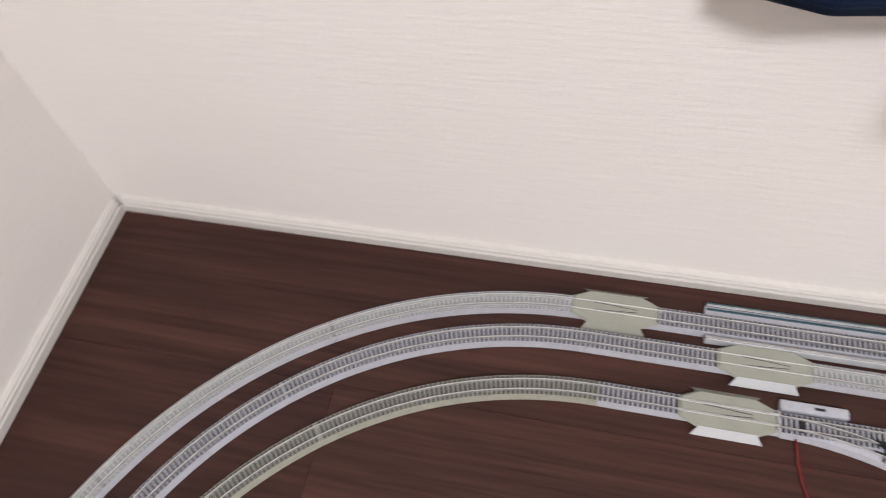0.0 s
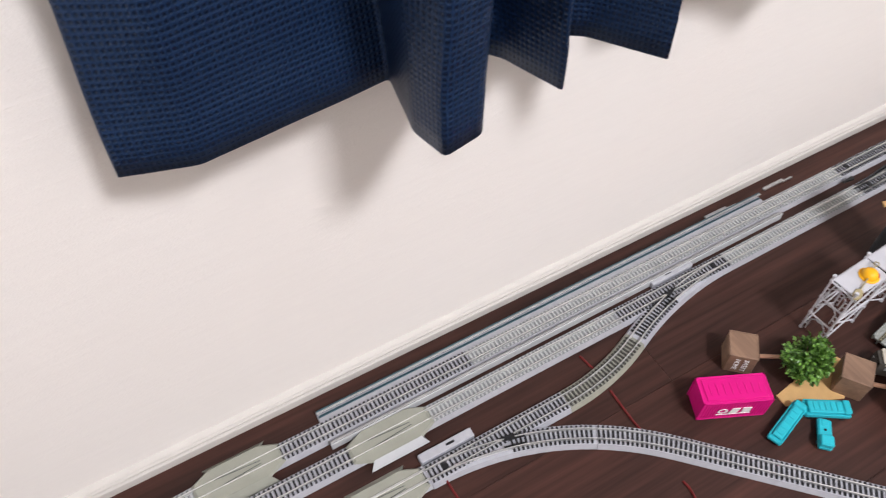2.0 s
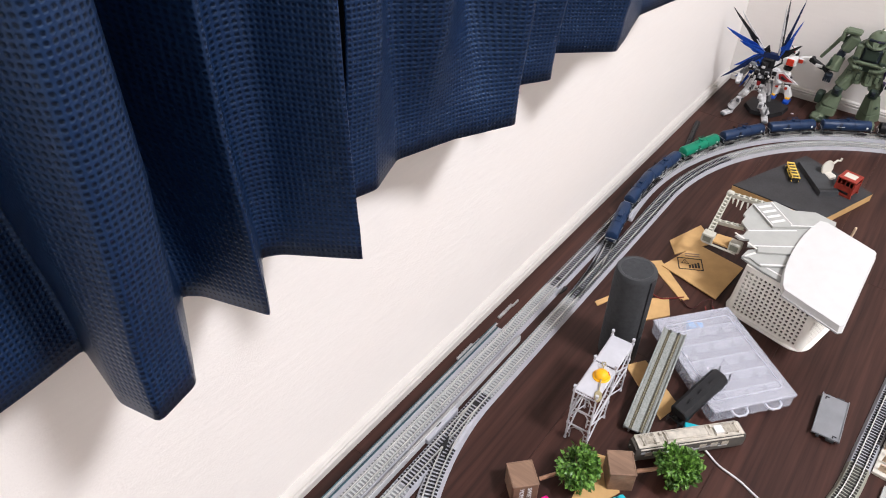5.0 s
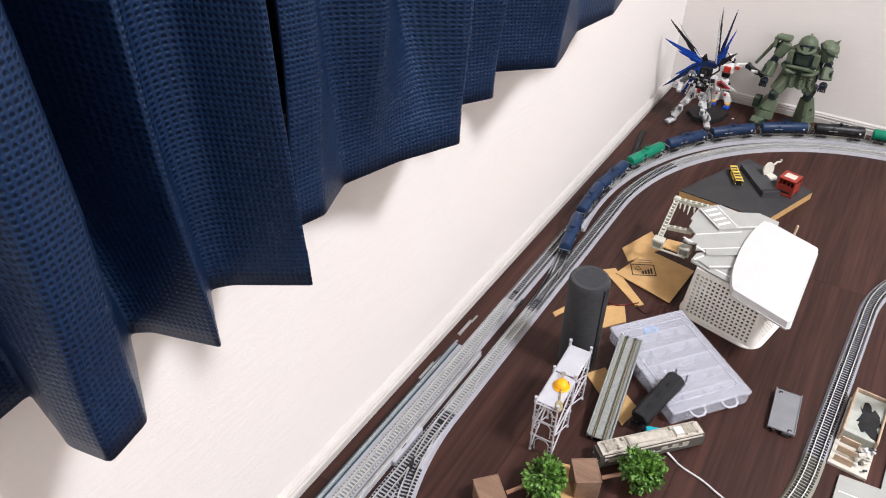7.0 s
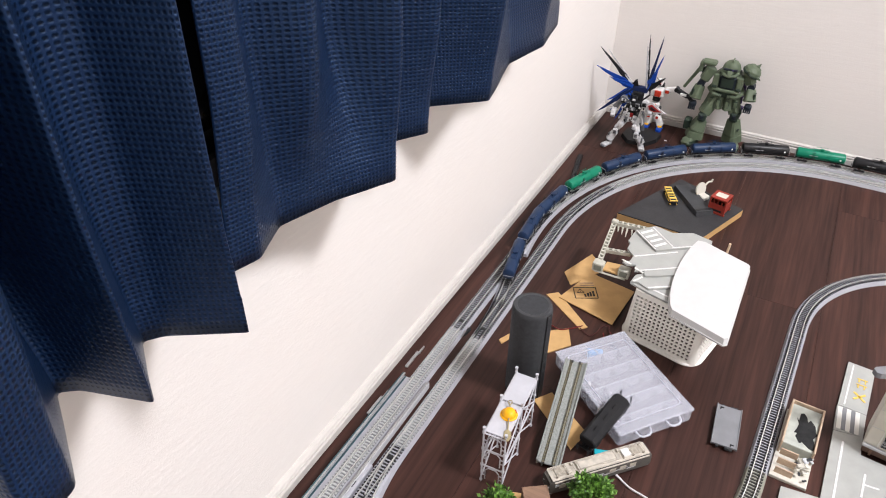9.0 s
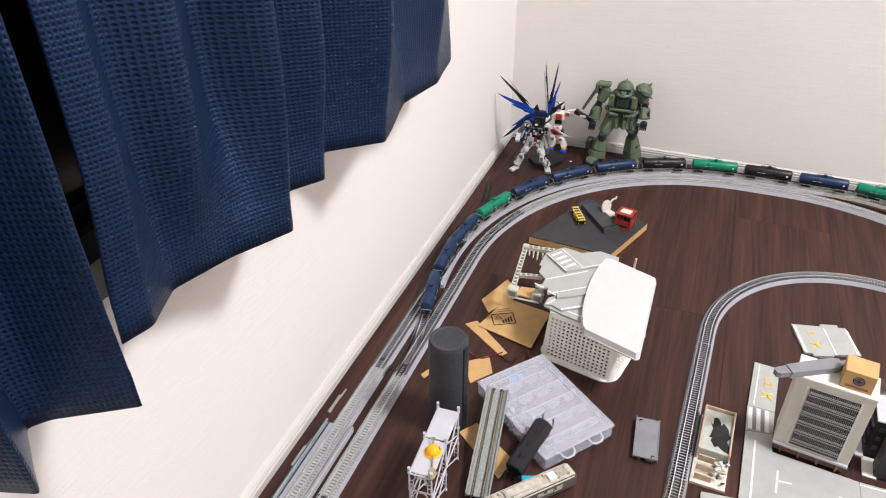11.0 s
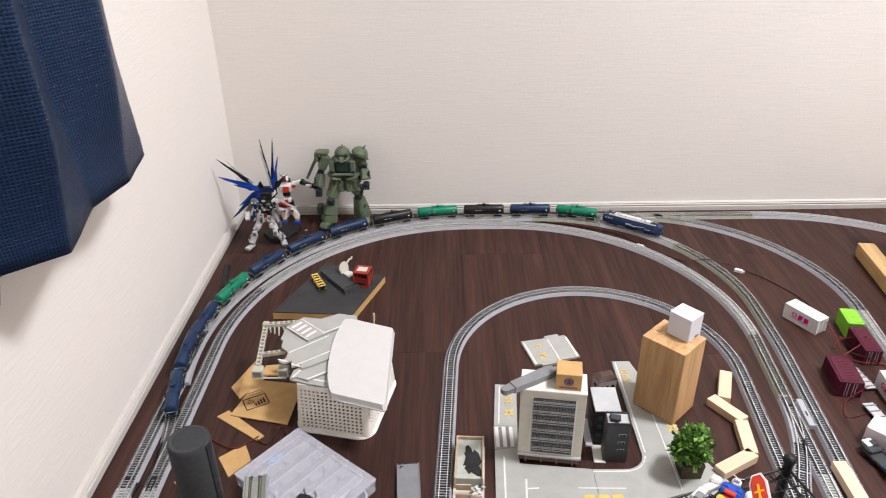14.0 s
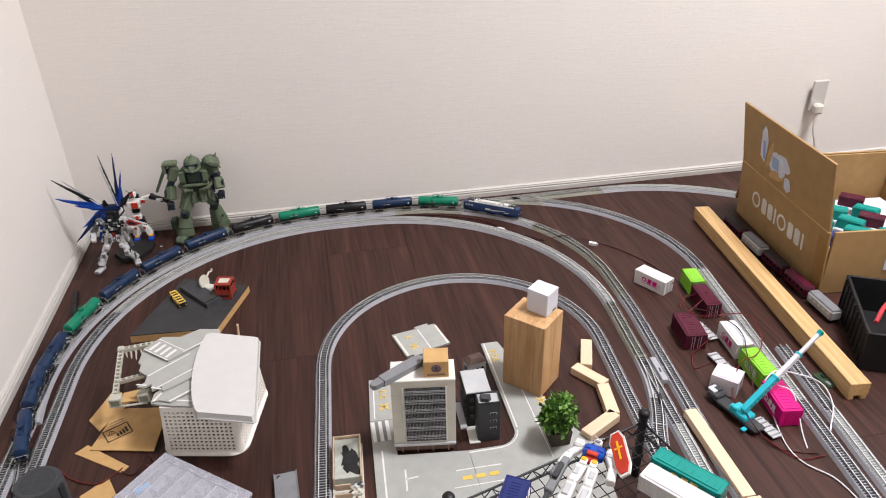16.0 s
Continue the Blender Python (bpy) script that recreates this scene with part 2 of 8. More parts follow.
# ---- mesh building ----
class Geo:
    """Vertices and faces of one mesh, with a material slot for each face."""

    def __init__(self):
        self.v, self.f, self.m = [], [], []

    def add(self, verts, faces, slot=0, at=None):
        n = len(self.v)
        self.v += [tuple(at @ Vector(p)) if at else tuple(p) for p in verts]
        self.f += [tuple(n + i for i in f) for f in faces]
        self.m += [slot] * len(faces)
        return self

    def box(self, c, s, bevel=0.0, slot=0, at=None):
        """A box of size s round c with chamfered edges."""
        h = [k / 2 for k in s]
        b = min(bevel, 0.45 * min(s))
        if b <= 0:
            vs = [(c[0] + x * h[0], c[1] + y * h[1], c[2] + z * h[2]) for x in (-1, 1) for y in (-1, 1) for z in (-1, 1)]
            return self.add(vs, [(0, 1, 3, 2), (4, 6, 7, 5), (0, 4, 5, 1), (2, 3, 7, 6), (0, 2, 6, 4), (1, 5, 7, 3)], slot, at)
        vs, index = [], {}
        for x in (-1, 1):
            for y in (-1, 1):
                for z in (-1, 1):
                    sg = (x, y, z)
                    for a in range(3):
                        index[sg, a] = len(vs)
                        vs.append(tuple(c[k] + sg[k] * (h[k] if k == a else h[k] - b) for k in range(3)))
        fs = []
        for a in range(3):
            p, q = (a + 1) % 3, (a + 2) % 3
            for s1 in (-1, 1):
                loop = []
                for u, w in ((-1, -1), (1, -1), (1, 1), (-1, 1)):
                    sg = [0, 0, 0]
                    sg[a], sg[p], sg[q] = s1, u, w
                    loop.append(index[tuple(sg), a])
                fs.append(tuple(loop if s1 > 0 else loop[::-1]))
            for u in (-1, 1):
                for w in (-1, 1):
                    lo, hi = [0, 0, 0], [0, 0, 0]
                    lo[a], hi[a] = -1, 1
                    lo[p] = hi[p] = u
                    lo[q] = hi[q] = w
                    loop = [index[tuple(lo), p], index[tuple(hi), p], index[tuple(hi), q], index[tuple(lo), q]]
                    fs.append(tuple(loop if u * w < 0 else loop[::-1]))
        for sg in [(x, y, z) for x in (-1, 1) for y in (-1, 1) for z in (-1, 1)]:
            loop = [index[sg, 0], index[sg, 1], index[sg, 2]]
            fs.append(tuple(loop if sg[0] * sg[1] * sg[2] > 0 else loop[::-1]))
        return self.add(vs, fs, slot, at)

    def cyl(self, p, q, r, r2=None, seg=12, slot=0, at=None, caps=True):
        """A round bar or cone from p to q."""
        r2 = r if r2 is None else r2
        p, q = Vector(p), Vector(q)
        z = (q - p).normalized()
        x = z.orthogonal().normalized()
        y = z.cross(x)
        vs = [p + (x * math.cos(a) + y * math.sin(a)) * r for a in [2 * math.pi * i / seg for i in range(seg)]]
        vs += [q + (x * math.cos(a) + y * math.sin(a)) * r2 for a in [2 * math.pi * i / seg for i in range(seg)]]
        fs = [(i, (i + 1) % seg, seg + (i + 1) % seg, seg + i) for i in range(seg)]
        if caps:
            fs += [tuple(range(seg))[::-1], tuple(range(seg, 2 * seg))]
        return self.add(vs, fs, slot, at)

    def lathe(self, rings, seg=24, slot=0, at=None):
        """Rings of (radius, height) round z, closed at both ends."""
        vs = [(r * math.cos(2 * math.pi * i / seg), r * math.sin(2 * math.pi * i / seg), z) for r, z in rings for i in range(seg)]
        fs = [(k * seg + i, k * seg + (i + 1) % seg, (k + 1) * seg + (i + 1) % seg, (k + 1) * seg + i) for k in range(len(rings) - 1) for i in range(seg)]
        fs += [tuple(range(seg))[::-1], tuple(range((len(rings) - 1) * seg, len(rings) * seg))]
        return self.add(vs, fs, slot, at)

    def tube(self, pts, r, seg=6, slot=0, at=None):
        """A wire through the points."""
        pts = [Vector(p) for p in pts]
        vs, fs = [], []
        for k, p in enumerate(pts):
            d = (pts[min(k + 1, len(pts) - 1)] - pts[max(k - 1, 0)]).normalized()
            x = d.cross(Vector((0.13, 0.21, 1))).normalized()
            y = d.cross(x)
            vs += [p + (x * math.cos(2 * math.pi * i / seg) + y * math.sin(2 * math.pi * i / seg)) * r for i in range(seg)]
        for k in range(len(pts) - 1):
            fs += [(k * seg + i, (k + 1) * seg + i, (k + 1) * seg + (i + 1) % seg, k * seg + (i + 1) % seg) for i in range(seg)]
        fs += [tuple(range(seg)), tuple(range((len(pts) - 1) * seg, len(pts) * seg))[::-1]]
        return self.add(vs, fs, slot, at)

    def prism(self, poly, z0, z1, slot=0, at=None, shrink=0.0):
        """A flat outline (anticlockwise) raised from z0 to z1, its top drawn in by shrink."""
        n = len(poly)
        cx, cy = sum(p[0] for p in poly) / n, sum(p[1] for p in poly) / n
        top = [(cx + (x - cx) * (1 - shrink), cy + (y - cy) * (1 - shrink), z1) for x, y in poly]
        vs = [(x, y, z0) for x, y in poly] + top
        fs = [tuple(range(n))[::-1], tuple(range(n, 2 * n))] + [(i, (i + 1) % n, n + (i + 1) % n, n + i) for i in range(n)]
        return self.add(vs, fs, slot, at)

    def sweep(self, path, profile, slot=0, lift=0.0):
        """A profile of (sideways, height), anticlockwise seen along the way, carried along (x, y, heading) rows."""
        n, vs, fs = len(profile), [], []
        for x, y, h in path:
            sx, sy = math.sin(h), -math.cos(h)
            vs += [(x + sx * a, y + sy * a, b + lift) for a, b in profile]
        for k in range(len(path) - 1):
            fs += [(k * n + i, k * n + (i + 1) % n, (k + 1) * n + (i + 1) % n, (k + 1) * n + i) for i in range(n)]
        fs += [tuple(range(n))[::-1], tuple(range((len(path) - 1) * n, len(path) * n))]
        return self.add(vs, fs, slot)

    def mesh(self, name, mats, smooth=None):
        me = bpy.data.meshes.new(name)
        me.from_pydata(self.v, [], self.f)
        for m in mats if isinstance(mats, (list, tuple)) else [mats]:
            me.materials.append(m)
        me.polygons.foreach_set("material_index", self.m)
        b = bmesh.new()
        b.from_mesh(me)
        bmesh.ops.recalc_face_normals(b, faces=b.faces)
        b.to_mesh(me)
        b.free()
        if smooth:
            me.polygons.foreach_set("use_smooth", [True] * len(me.polygons))
            me.set_sharp_from_angle(angle=radians(smooth))
        me.update()
        return me


def thing(name, m, label, category, group="", kind=""):
    ob = new(name)
    ob.empty_display_size = 0.01
    ob.matrix_basis = m
    return tagged(ob, label, category, group, kind)


def part(name, geo, mats, parent, label="", smooth=None, kind=""):
    ob = new(name, geo.mesh(name, mats, smooth))
    ob.parent = parent
    return tagged(ob, label, kind=kind)


def solid(name, geo, mats, label, category="", m=None, smooth=None, group="", kind=""):
    """A thing, or a piece of the setting, that is one mesh."""
    ob = new(name, geo.mesh(name, mats, smooth))
    if m:
        ob.matrix_basis = m
    return tagged(ob, label, category, group, kind)


def on_line(a, b, z=0.0):
    """A pose at a with its x axis towards b."""
    return Matrix.Translation((a[0], a[1], z)) @ Matrix.Rotation(math.atan2(b[1] - a[1], b[0] - a[0]), 4, "Z")


def spline(pts, steps=8):
    out = []
    p = [Vector(q) for q in pts]
    p = [p[0] * 2 - p[1]] + p + [p[-1] * 2 - p[-2]]
    for k in range(1, len(p) - 2):
        for i in range(steps):
            t = i / steps
            out.append(0.5 * (2 * p[k] + (p[k + 1] - p[k - 1]) * t + (2 * p[k - 1] - 5 * p[k] + 4 * p[k + 1] - p[k + 2]) * t * t + (3 * p[k] - p[k - 1] - 3 * p[k + 1] + p[k + 2]) * t ** 3))
    return out + [p[-2]]


# ---- the room ----
NEAR, RIGHT, TOP = -1.966, 3.2, 2.25
WY0, WY1, WZ0, WZ1 = -1.38, -0.52, 0.335, 1.72
wall_hole = Geo().box((-0.068, (NEAR - 0.12 + WY0) / 2, TOP / 2), (0.12, WY0 - NEAR + 0.12, TOP)).box((-0.068, (WY1 + 0.13) / 2, TOP / 2), (0.12, 0.13 - WY1, TOP))
wall_hole.box((-0.068, (WY0 + WY1) / 2, WZ0 / 2), (0.12, WY1 - WY0, WZ0)).box((-0.068, (WY0 + WY1) / 2, (WZ1 + TOP) / 2), (0.12, WY1 - WY0, TOP - WZ1))
solid("wall_left", wall_hole, M_WALL, "white textured wallpaper wall under the curtain", "wall", kind="structure")
# Frame and panes are coloured near-black, standing in for the unlit panel gap.
window = thing("window_1", pose(-0.07, (WY0 + WY1) / 2, WZ0), "dark night window behind the navy curtain", "window", kind="structure")
ww, wh = WY1 - WY0, WZ1 - WZ0
for a, b in (((0, 0.015), (ww - 0.004, 0.03)), ((0, wh - 0.017), (ww - 0.004, 0.03)), ((-ww / 2 + 0.017, wh / 2), (0.03, wh - 0.064)), ((ww / 2 - 0.017, wh / 2), (0.03, wh - 0.064)), ((0, wh / 2), (0.036, wh - 0.064))):
    part("window_frame", Geo().box((0, a[0], a[1]), (0.05, b[0], b[1]), 0.003), M_BLACK, window)
for s in (-1, 1):
    part("pane", Geo().box((0.006 * s, s * ww / 4, wh / 2), (0.004, ww / 2 - 0.05, wh - 0.066)), M_GLASS, window)
solid("wall_back", Geo().box((RIGHT / 2, 0.068, TOP / 2), (RIGHT + 0.02, 0.12, TOP)), M_WALL, "white textured wallpaper wall behind the track", "wall", kind="structure")
solid("wall_near", Geo().box((RIGHT / 2, NEAR - 0.068, TOP / 2), (RIGHT + 0.02, 0.12, TOP)), M_WALL, "white textured wallpaper wall", "wall", kind="structure")
# Right wall and ceiling: unseen, added to close the room for bounced light.
solid("unseen_wall_right", Geo().box((RIGHT + 0.07, NEAR / 2, TOP / 2), (0.12, -NEAR + 0.3, TOP)), M_WALL, "white textured wallpaper wall", "wall", kind="structure")
solid("ceiling", Geo().box((RIGHT / 2, NEAR / 2, TOP + 0.05), (RIGHT + 0.3, -NEAR + 0.3, 0.1)), M_CEIL, "plain white unseen ceiling added for bounced light", "ceiling", kind="structure")


def baseboard(name, a, b):
    """A low board with a stepped cap, its back on the wall."""
    prof = [(0, 0), (0, 0.009), (0.0006, 0.0098), (0.0026, 0.0104), (0.0026, 0.0118), (0.001, 0.0126), (0.0014, 0.0142), (0.0036, 0.0148), (0.0036, 0.0158), (0.003, 0.0165), (0.0045, 0.0178), (0.0086, 0.0192), (0.0086, 0)]
    h = math.atan2(b[1] - a[1], b[0] - a[0])
    solid(name, Geo().sweep([(a[0], a[1], h), (b[0], b[1], h)], prof[::-1]), M_BASE, "slim white baseboard with a stepped edge", "baseboard", kind="structure")


baseboard("baseboard_left", (0, 0), (0, NEAR))
baseboard("baseboard_back", (RIGHT, 0), (0, 0))
baseboard("baseboard_near", (0, NEAR), (RIGHT, NEAR))
floor = solid("floor", Geo().box((RIGHT / 2 - 0.05, NEAR / 2, -0.03), (RIGHT + 0.3, -NEAR + 0.3, 0.054)), M_GAP, "dark brown wood-grain floor boards", "floor", kind="structure")
plank_w, plank_mesh = 0.152, {}
for col in range(22):
    x0 = -0.004 + col * plank_w
    start = NEAR - 0.02 - (0.61 * col) % 0.91
    for row in range(4):
        y0, y1 = max(start + row * 0.91, NEAR - 0.02), min(start + (row + 1) * 0.91, 0.02)
        if y1 - y0 < 0.02:
            continue
        key = round(y1 - y0, 3)
        if key not in plank_mesh:
            plank_mesh[key] = Geo().box((0, 0, -0.0015), (plank_w - 0.0002, y1 - y0 - 0.0002, 0.003), 0.0002).mesh("plank", M_FLOOR)
        ob = new("plank", plank_mesh[key])
        ob.location = (x0 + plank_w / 2, (y0 + y1) / 2, 0)
        ob.parent = floor

lamp = thing("ceiling_lamp", pose(1.6, -0.85, TOP), "round white ceiling lamp", "ceiling lamp")
part("base", Geo().lathe([(0.1, -0.001), (0.1, -0.02), (0.26, -0.025), (0.26, -0.03)], 40), M_WHITE, lamp, smooth=40)


# ---- curtain: two pleated panels ----
def curtain_panel(folds, parent, top=1.75, hem=0.343, upper=()):
    """Cloth that follows the folds at the hem and deeper ones higher up."""
    line, high = [], []
    for k in range(len(folds) - 1):
        a, b = Vector((*folds[k], 0)), Vector((*folds[k + 1], 0))
        n = max(4, int((b - a).length / 0.003))
        line += [a.lerp(b, i / n) for i in range(n)]
        a, b = Vector((*upper[k], 0)), Vector((*upper[k + 1], 0))
        high += [a.lerp(b, i / n) for i in range(n)]
    line.append(Vector((*folds[-1], 0)))
    high.append(Vector((*upper[-1], 0)))
    for _ in range(4):
        high = [high[0]] + [(high[i - 1] + high[i] * 2 + high[i + 1]) / 4 for i in range(1, len(high) - 1)] + [high[-1]]
    line = [line[0]] + [(line[i - 1] + line[i] * 2 + line[i + 1]) / 4 for i in range(1, len(line) - 1)] + [line[-1]]
    length = [0.0]
    for a, b in zip(line, line[1:]):
        length.append(length[-1] + (b - a).length)
    heights = [0, 0.012, 0.026, 0.028, 0.05, 0.07, 0.09, 0.12, 0.15, 0.19, 0.24, 0.36, 0.55, 0.85, top - hem]
    vs, uvs = [], []
    for h in heights:
        for i, p in enumerate(line):
            wob = 0.003 * math.sin(9 * length[i] * 6 + h * 11) * min(1, h * 5) + 0.0016 * noise.noise((length[i] * 30, h * 25, 3.1)) * (1 if h < 0.1 else 0.4)
            f = min(1, h / 0.13)
            q = p.lerp(high[i], f * f * (3 - 2 * f))
            vs.append((q.x + wob * 0.4 - (0.0005 if h == 0.028 else 0), q.y + 0.3 * wob, hem + h))
            uvs.append((length[i], h))
    n = len(line)
    fs = [(k * n + i, k * n + i + 1, (k + 1) * n + i + 1, (k + 1) * n + i) for k in range(len(heights) - 1) for i in range(n - 1)]
    g = Geo().add(vs, fs)
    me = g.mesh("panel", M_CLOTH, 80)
    layer = me.uv_layers.new(name="cloth")
    for loop in me.loops:
        layer.data[loop.index].uv = uvs[loop.vertex_index]
    ob = new("panel", me)
    ob.parent = parent
    mod = ob.modifiers.new("thickness", "SOLIDIFY")
    mod.thickness, mod.offset = 0.0012, -1
    return ob


curtain = thing("curtain", pose(0, 0, 0), "navy blue waffle-weave curtain hanging in pleats", "curtain")
curtain_panel([(0.031, -1.428), (0.043, -1.39), (0.03, -1.279), (0.074, -1.288), (0.099, -1.283), (0.094, -1.258), (0.036, -1.223),
               (0.045, -1.216), (0.087, -1.203), (0.045, -1.173), (0.053, -1.163), (0.095, -1.136), (0.085, -1.133), (0.068, -1.135), (0.042, -1.121)], curtain,
              upper=[(0.024, -1.419), (0.045, -1.386), (0.02, -1.285), (0.074, -1.29), (0.102, -1.28), (0.096, -1.252), (0.006, -1.227), (0.014, -1.22), (0.09, -1.21), (0.047, -1.182), (0.05, -1.161), (0.097, -1.142), (0.086, -1.136), (0.066, -1.135), (0.04, -1.121)])
curtain_panel([(0.046, -1.098), (0.052, -1.076), (0.039, -1.039), (0.0465, -1.015), (0.054, -0.99), (0.066, -0.967), (0.078, -0.943), (0.041, -0.889), (0.06, -0.859),
               (0.033, -0.811), (0.078, -0.77), (0.056, -0.674), (0.068, -0.606), (0.055, -0.525)], curtain,
              upper=[(0.046, -1.0895), (0.056, -1.068), (0.036, -1.042), (0.07, -1.016), (0.05, -0.988), (0.036, -0.967), (0.09, -0.94), (0.026, -0.89), (0.074, -0.856),
                     (0.02, -0.811), (0.092, -0.768), (0.042, -0.675), (0.082, -0.606), (0.05, -0.528)])
rod = thing("curtain_rod", pose(0, 0, 0), "white curtain rod on wall brackets", "curtain rod")
part("rod", Geo().cyl((0.06, -1.5, 1.757), (0.06, -0.45, 1.757), 0.008), M_WHITE, rod, smooth=40)
for y in (-1.45, -0.5):
    part("bracket", Geo().box((0.026, y, 1.757), (0.066, 0.014, 0.02), 0.002), M_WHITE, rod)


# ---- model railway track ----
def lay(x, y, heading, *moves, step=0.012):
    """Rows of (x, y, heading) along straights ("s", length) and curves ("c", radius, degrees; to the left above zero)."""
    h = radians(heading)
    rows = [(x, y, h)]
    for mv in moves:
        if mv[0] == "s":
            n = max(1, int(mv[1] / step))
            for i in range(n):
                x, y = x + math.cos(h) * mv[1] / n, y + math.sin(h) * mv[1] / n
                rows.append((x, y, h))
        else:
            r, turn = mv[1], radians(mv[2])
            n = max(2, int(abs(r * turn) / step))
            for i in range(n):
                d = turn / n
                chord = 2 * r * math.sin(abs(d) / 2)
                x, y = x + math.cos(h + d / 2) * chord, y + math.sin(h + d / 2) * chord
                h += d
                rows.append((x, y, h))
    return rows


def distances(rows):
    d = [0.0]
    for a, b in zip(rows, rows[1:]):
        d.append(d[-1] + math.hypot(b[0] - a[0], b[1] - a[1]))
    return d


def along(rows, d, s):
    k = min(max(int(np.searchsorted(d, s)) - 1, 0), len(rows) - 2)
    f = (s - d[k]) / (d[k + 1] - d[k])
    a, b = rows[k], rows[k + 1]
    return tuple(a[i] + (b[i] - a[i]) * f for i in range(3))


def stretch_of(rows, s0, s1):
    d = distances(rows)
    n = max(2, int((s1 - s0) / 0.012))
    return [along(rows, d, s0 + (s1 - s0) * i / n) for i in range(n + 1)]


RAIL_TOP = 0.009
BED = [(-0.0112, 0), (0.0112, 0), (0.0089, 0.0056), (-0.0089, 0.0056)]
BALLAST = [(-0.0083, 0.0055), (0.0083, 0.0055), (0.0083, 0.0058), (-0.0083, 0.0058)]
KINDS = {"dark": (M_BED, M_SLD, M_BALD), "pale": (M_BEDL, M_SLL, M_BALL), "olive": (M_BEDG, M_SLG, M_BALO)}
LABELS = {"dark": "grey model railway track with dark sleepers", "pale": "pale grey model railway track with concrete sleepers", "olive": "older olive-grey model railway track with dark sleepers"}


def rail_profile(off):
    return [(off - 0.0009, 0.0056), (off + 0.0009, 0.0056), (off + 0.00045, 0.0066), (off + 0.00045, RAIL_TOP), (off - 0.00045, RAIL_TOP), (off - 0.00045, 0.0066)]


sleeper_mesh = {}


def lay_sleepers(rows, mat, parent, pitch=0.0041, half=0.0081, lift=0.0):
    """Single sleepers with their rail chairs, at an even pitch along rows."""
    if mat.name not in sleeper_mesh:
        g = Geo().box((0, 0, 0.0061), (0.00185, 2 * half, 0.0012))
        for o in (-0.0061, 0.0061):
            g.box((0, o, 0.007), (0.0018, 0.0012, 0.0007))
        sleeper_mesh[mat.name] = g.mesh("sleeper", mat)
    d = distances(rows)
    for i in range(int(d[-1] / pitch)):
        x, y, h = along(rows, d, (i + 0.5) * pitch)
        ob = new("sleeper", sleeper_mesh[mat.name])
        ob.parent = parent
        ob.matrix_basis = Matrix.Translation((x, y, lift)) @ Matrix.Rotation(h, 4, "Z")


def section(rows, kind):
    bed, sl, stones = KINDS[kind]
    t = thing("track_section", pose(0, 0, 0), LABELS[kind], "model track", "railway track sections")
    part("roadbed", Geo().sweep(rows, BED).sweep(rows, BALLAST, 1), [bed, stones], t)
    lay_sleepers(rows, sl, t)
    for o in (-0.0045, 0.0045):
        part("rail", Geo().sweep(rows, rail_profile(o)), M_RAIL, t)


def line(rows, plan):
    """Sectional track along rows: plan holds (end distance, kind), with sections of 0.28 m at most."""
    s = 0.0
    total = distances(rows)[-1]
    for end, kind in plan:
        end = min(end, total)
        if kind is None or end - s < 0.01:
            s = max(s, end)
            continue
        n = max(1, math.ceil((end - s) / 0.28))
        for i in range(n):
            a, b = s + (end - s) * i / n, s + (end - s) * (i + 1) / n
            section(stretch_of(rows, a + 0.0002, b - 0.0002), kind)
        s = end


def turnout(main, branch, kind, box_at=None, label="grey model railway turnout with dark sleepers"):
    """Two routes on one bed, with blades, a black frog and a switch box at the side."""
    bed, sl, stones = KINDS[kind]
    t = thing("turnout", pose(0, 0, 0), label, "model turnout", "railway turnouts")
    part("roadbed", Geo().sweep(main, BED).sweep(main, BALLAST, 1), [bed, stones], t)
    part("branch_roadbed", Geo().sweep(branch, BED, 0, -0.00012), bed, t)
    lay_sleepers(main, sl, t)
    far = [r for r in branch if min(math.hypot(r[0] - q[0], r[1] - q[1]) for q in main) > 0.0085]
    if len(far) > 2:
        lay_sleepers(far, sl, t, lift=-0.0003)
    for rows, lift in ((main, 0), (branch, 0.00012)):
        for o in (-0.0045, 0.0045):
            part("rail", Geo().sweep(rows, rail_profile(o), 0, lift), M_RAIL, t)
    for i, r in enumerate(branch):
        near = min(math.hypot(r[0] - q[0], r[1] - q[1]) for q in main)
        if near > 0.0085:
            h = r[2]
            for o in (-0.003, 0.003):
                part("guard_rail", Geo().box((0.004, o, 0.0078), (0.02, 0.0006, 0.0022)), M_BLACK, t).matrix_basis = pose(r[0], r[1], 0.0003, 0, 0, math.degrees(h))
            part("frog", Geo().prism([(-0.008, -0.0004), (0.006, -0.0026), (0.006, 0.0026), (-0.008, 0.0004)], 0.006, 0.0093), M_BLACK, t).matrix_basis = pose((r[0] + main[min(i, len(main) - 1)][0]) / 2, (r[1] + main[min(i, len(main) - 1)][1]) / 2, 0, 0, 0, math.degrees(h))
            break
    a, d = main[0], distances(main)
    p = along(main, d, 0.016)
    part("tie_bar", Geo().box((0, 0, 0.0067), (0.005, 0.012, 0.001), 0.0002), M_BLACK, t).matrix_basis = pose(p[0], p[1], 0, 0, 0, math.degrees(p[2]))
    if box_at:
        side, s = box_at
        q = along(main, d, s)
        part("switch_box", Geo().box((0, side * 0.0152, 0.004), (0.052, 0.0085, 0.008), 0.0008).box((0.004, side * 0.0152, 0.0082), (0.008, 0.002, 0.0012), 0.0003, 1), [bed, M_BLACK], t).matrix_basis = pose(q[0], q[1], 0, 0, 0, math.degrees(q[2]))
    return t


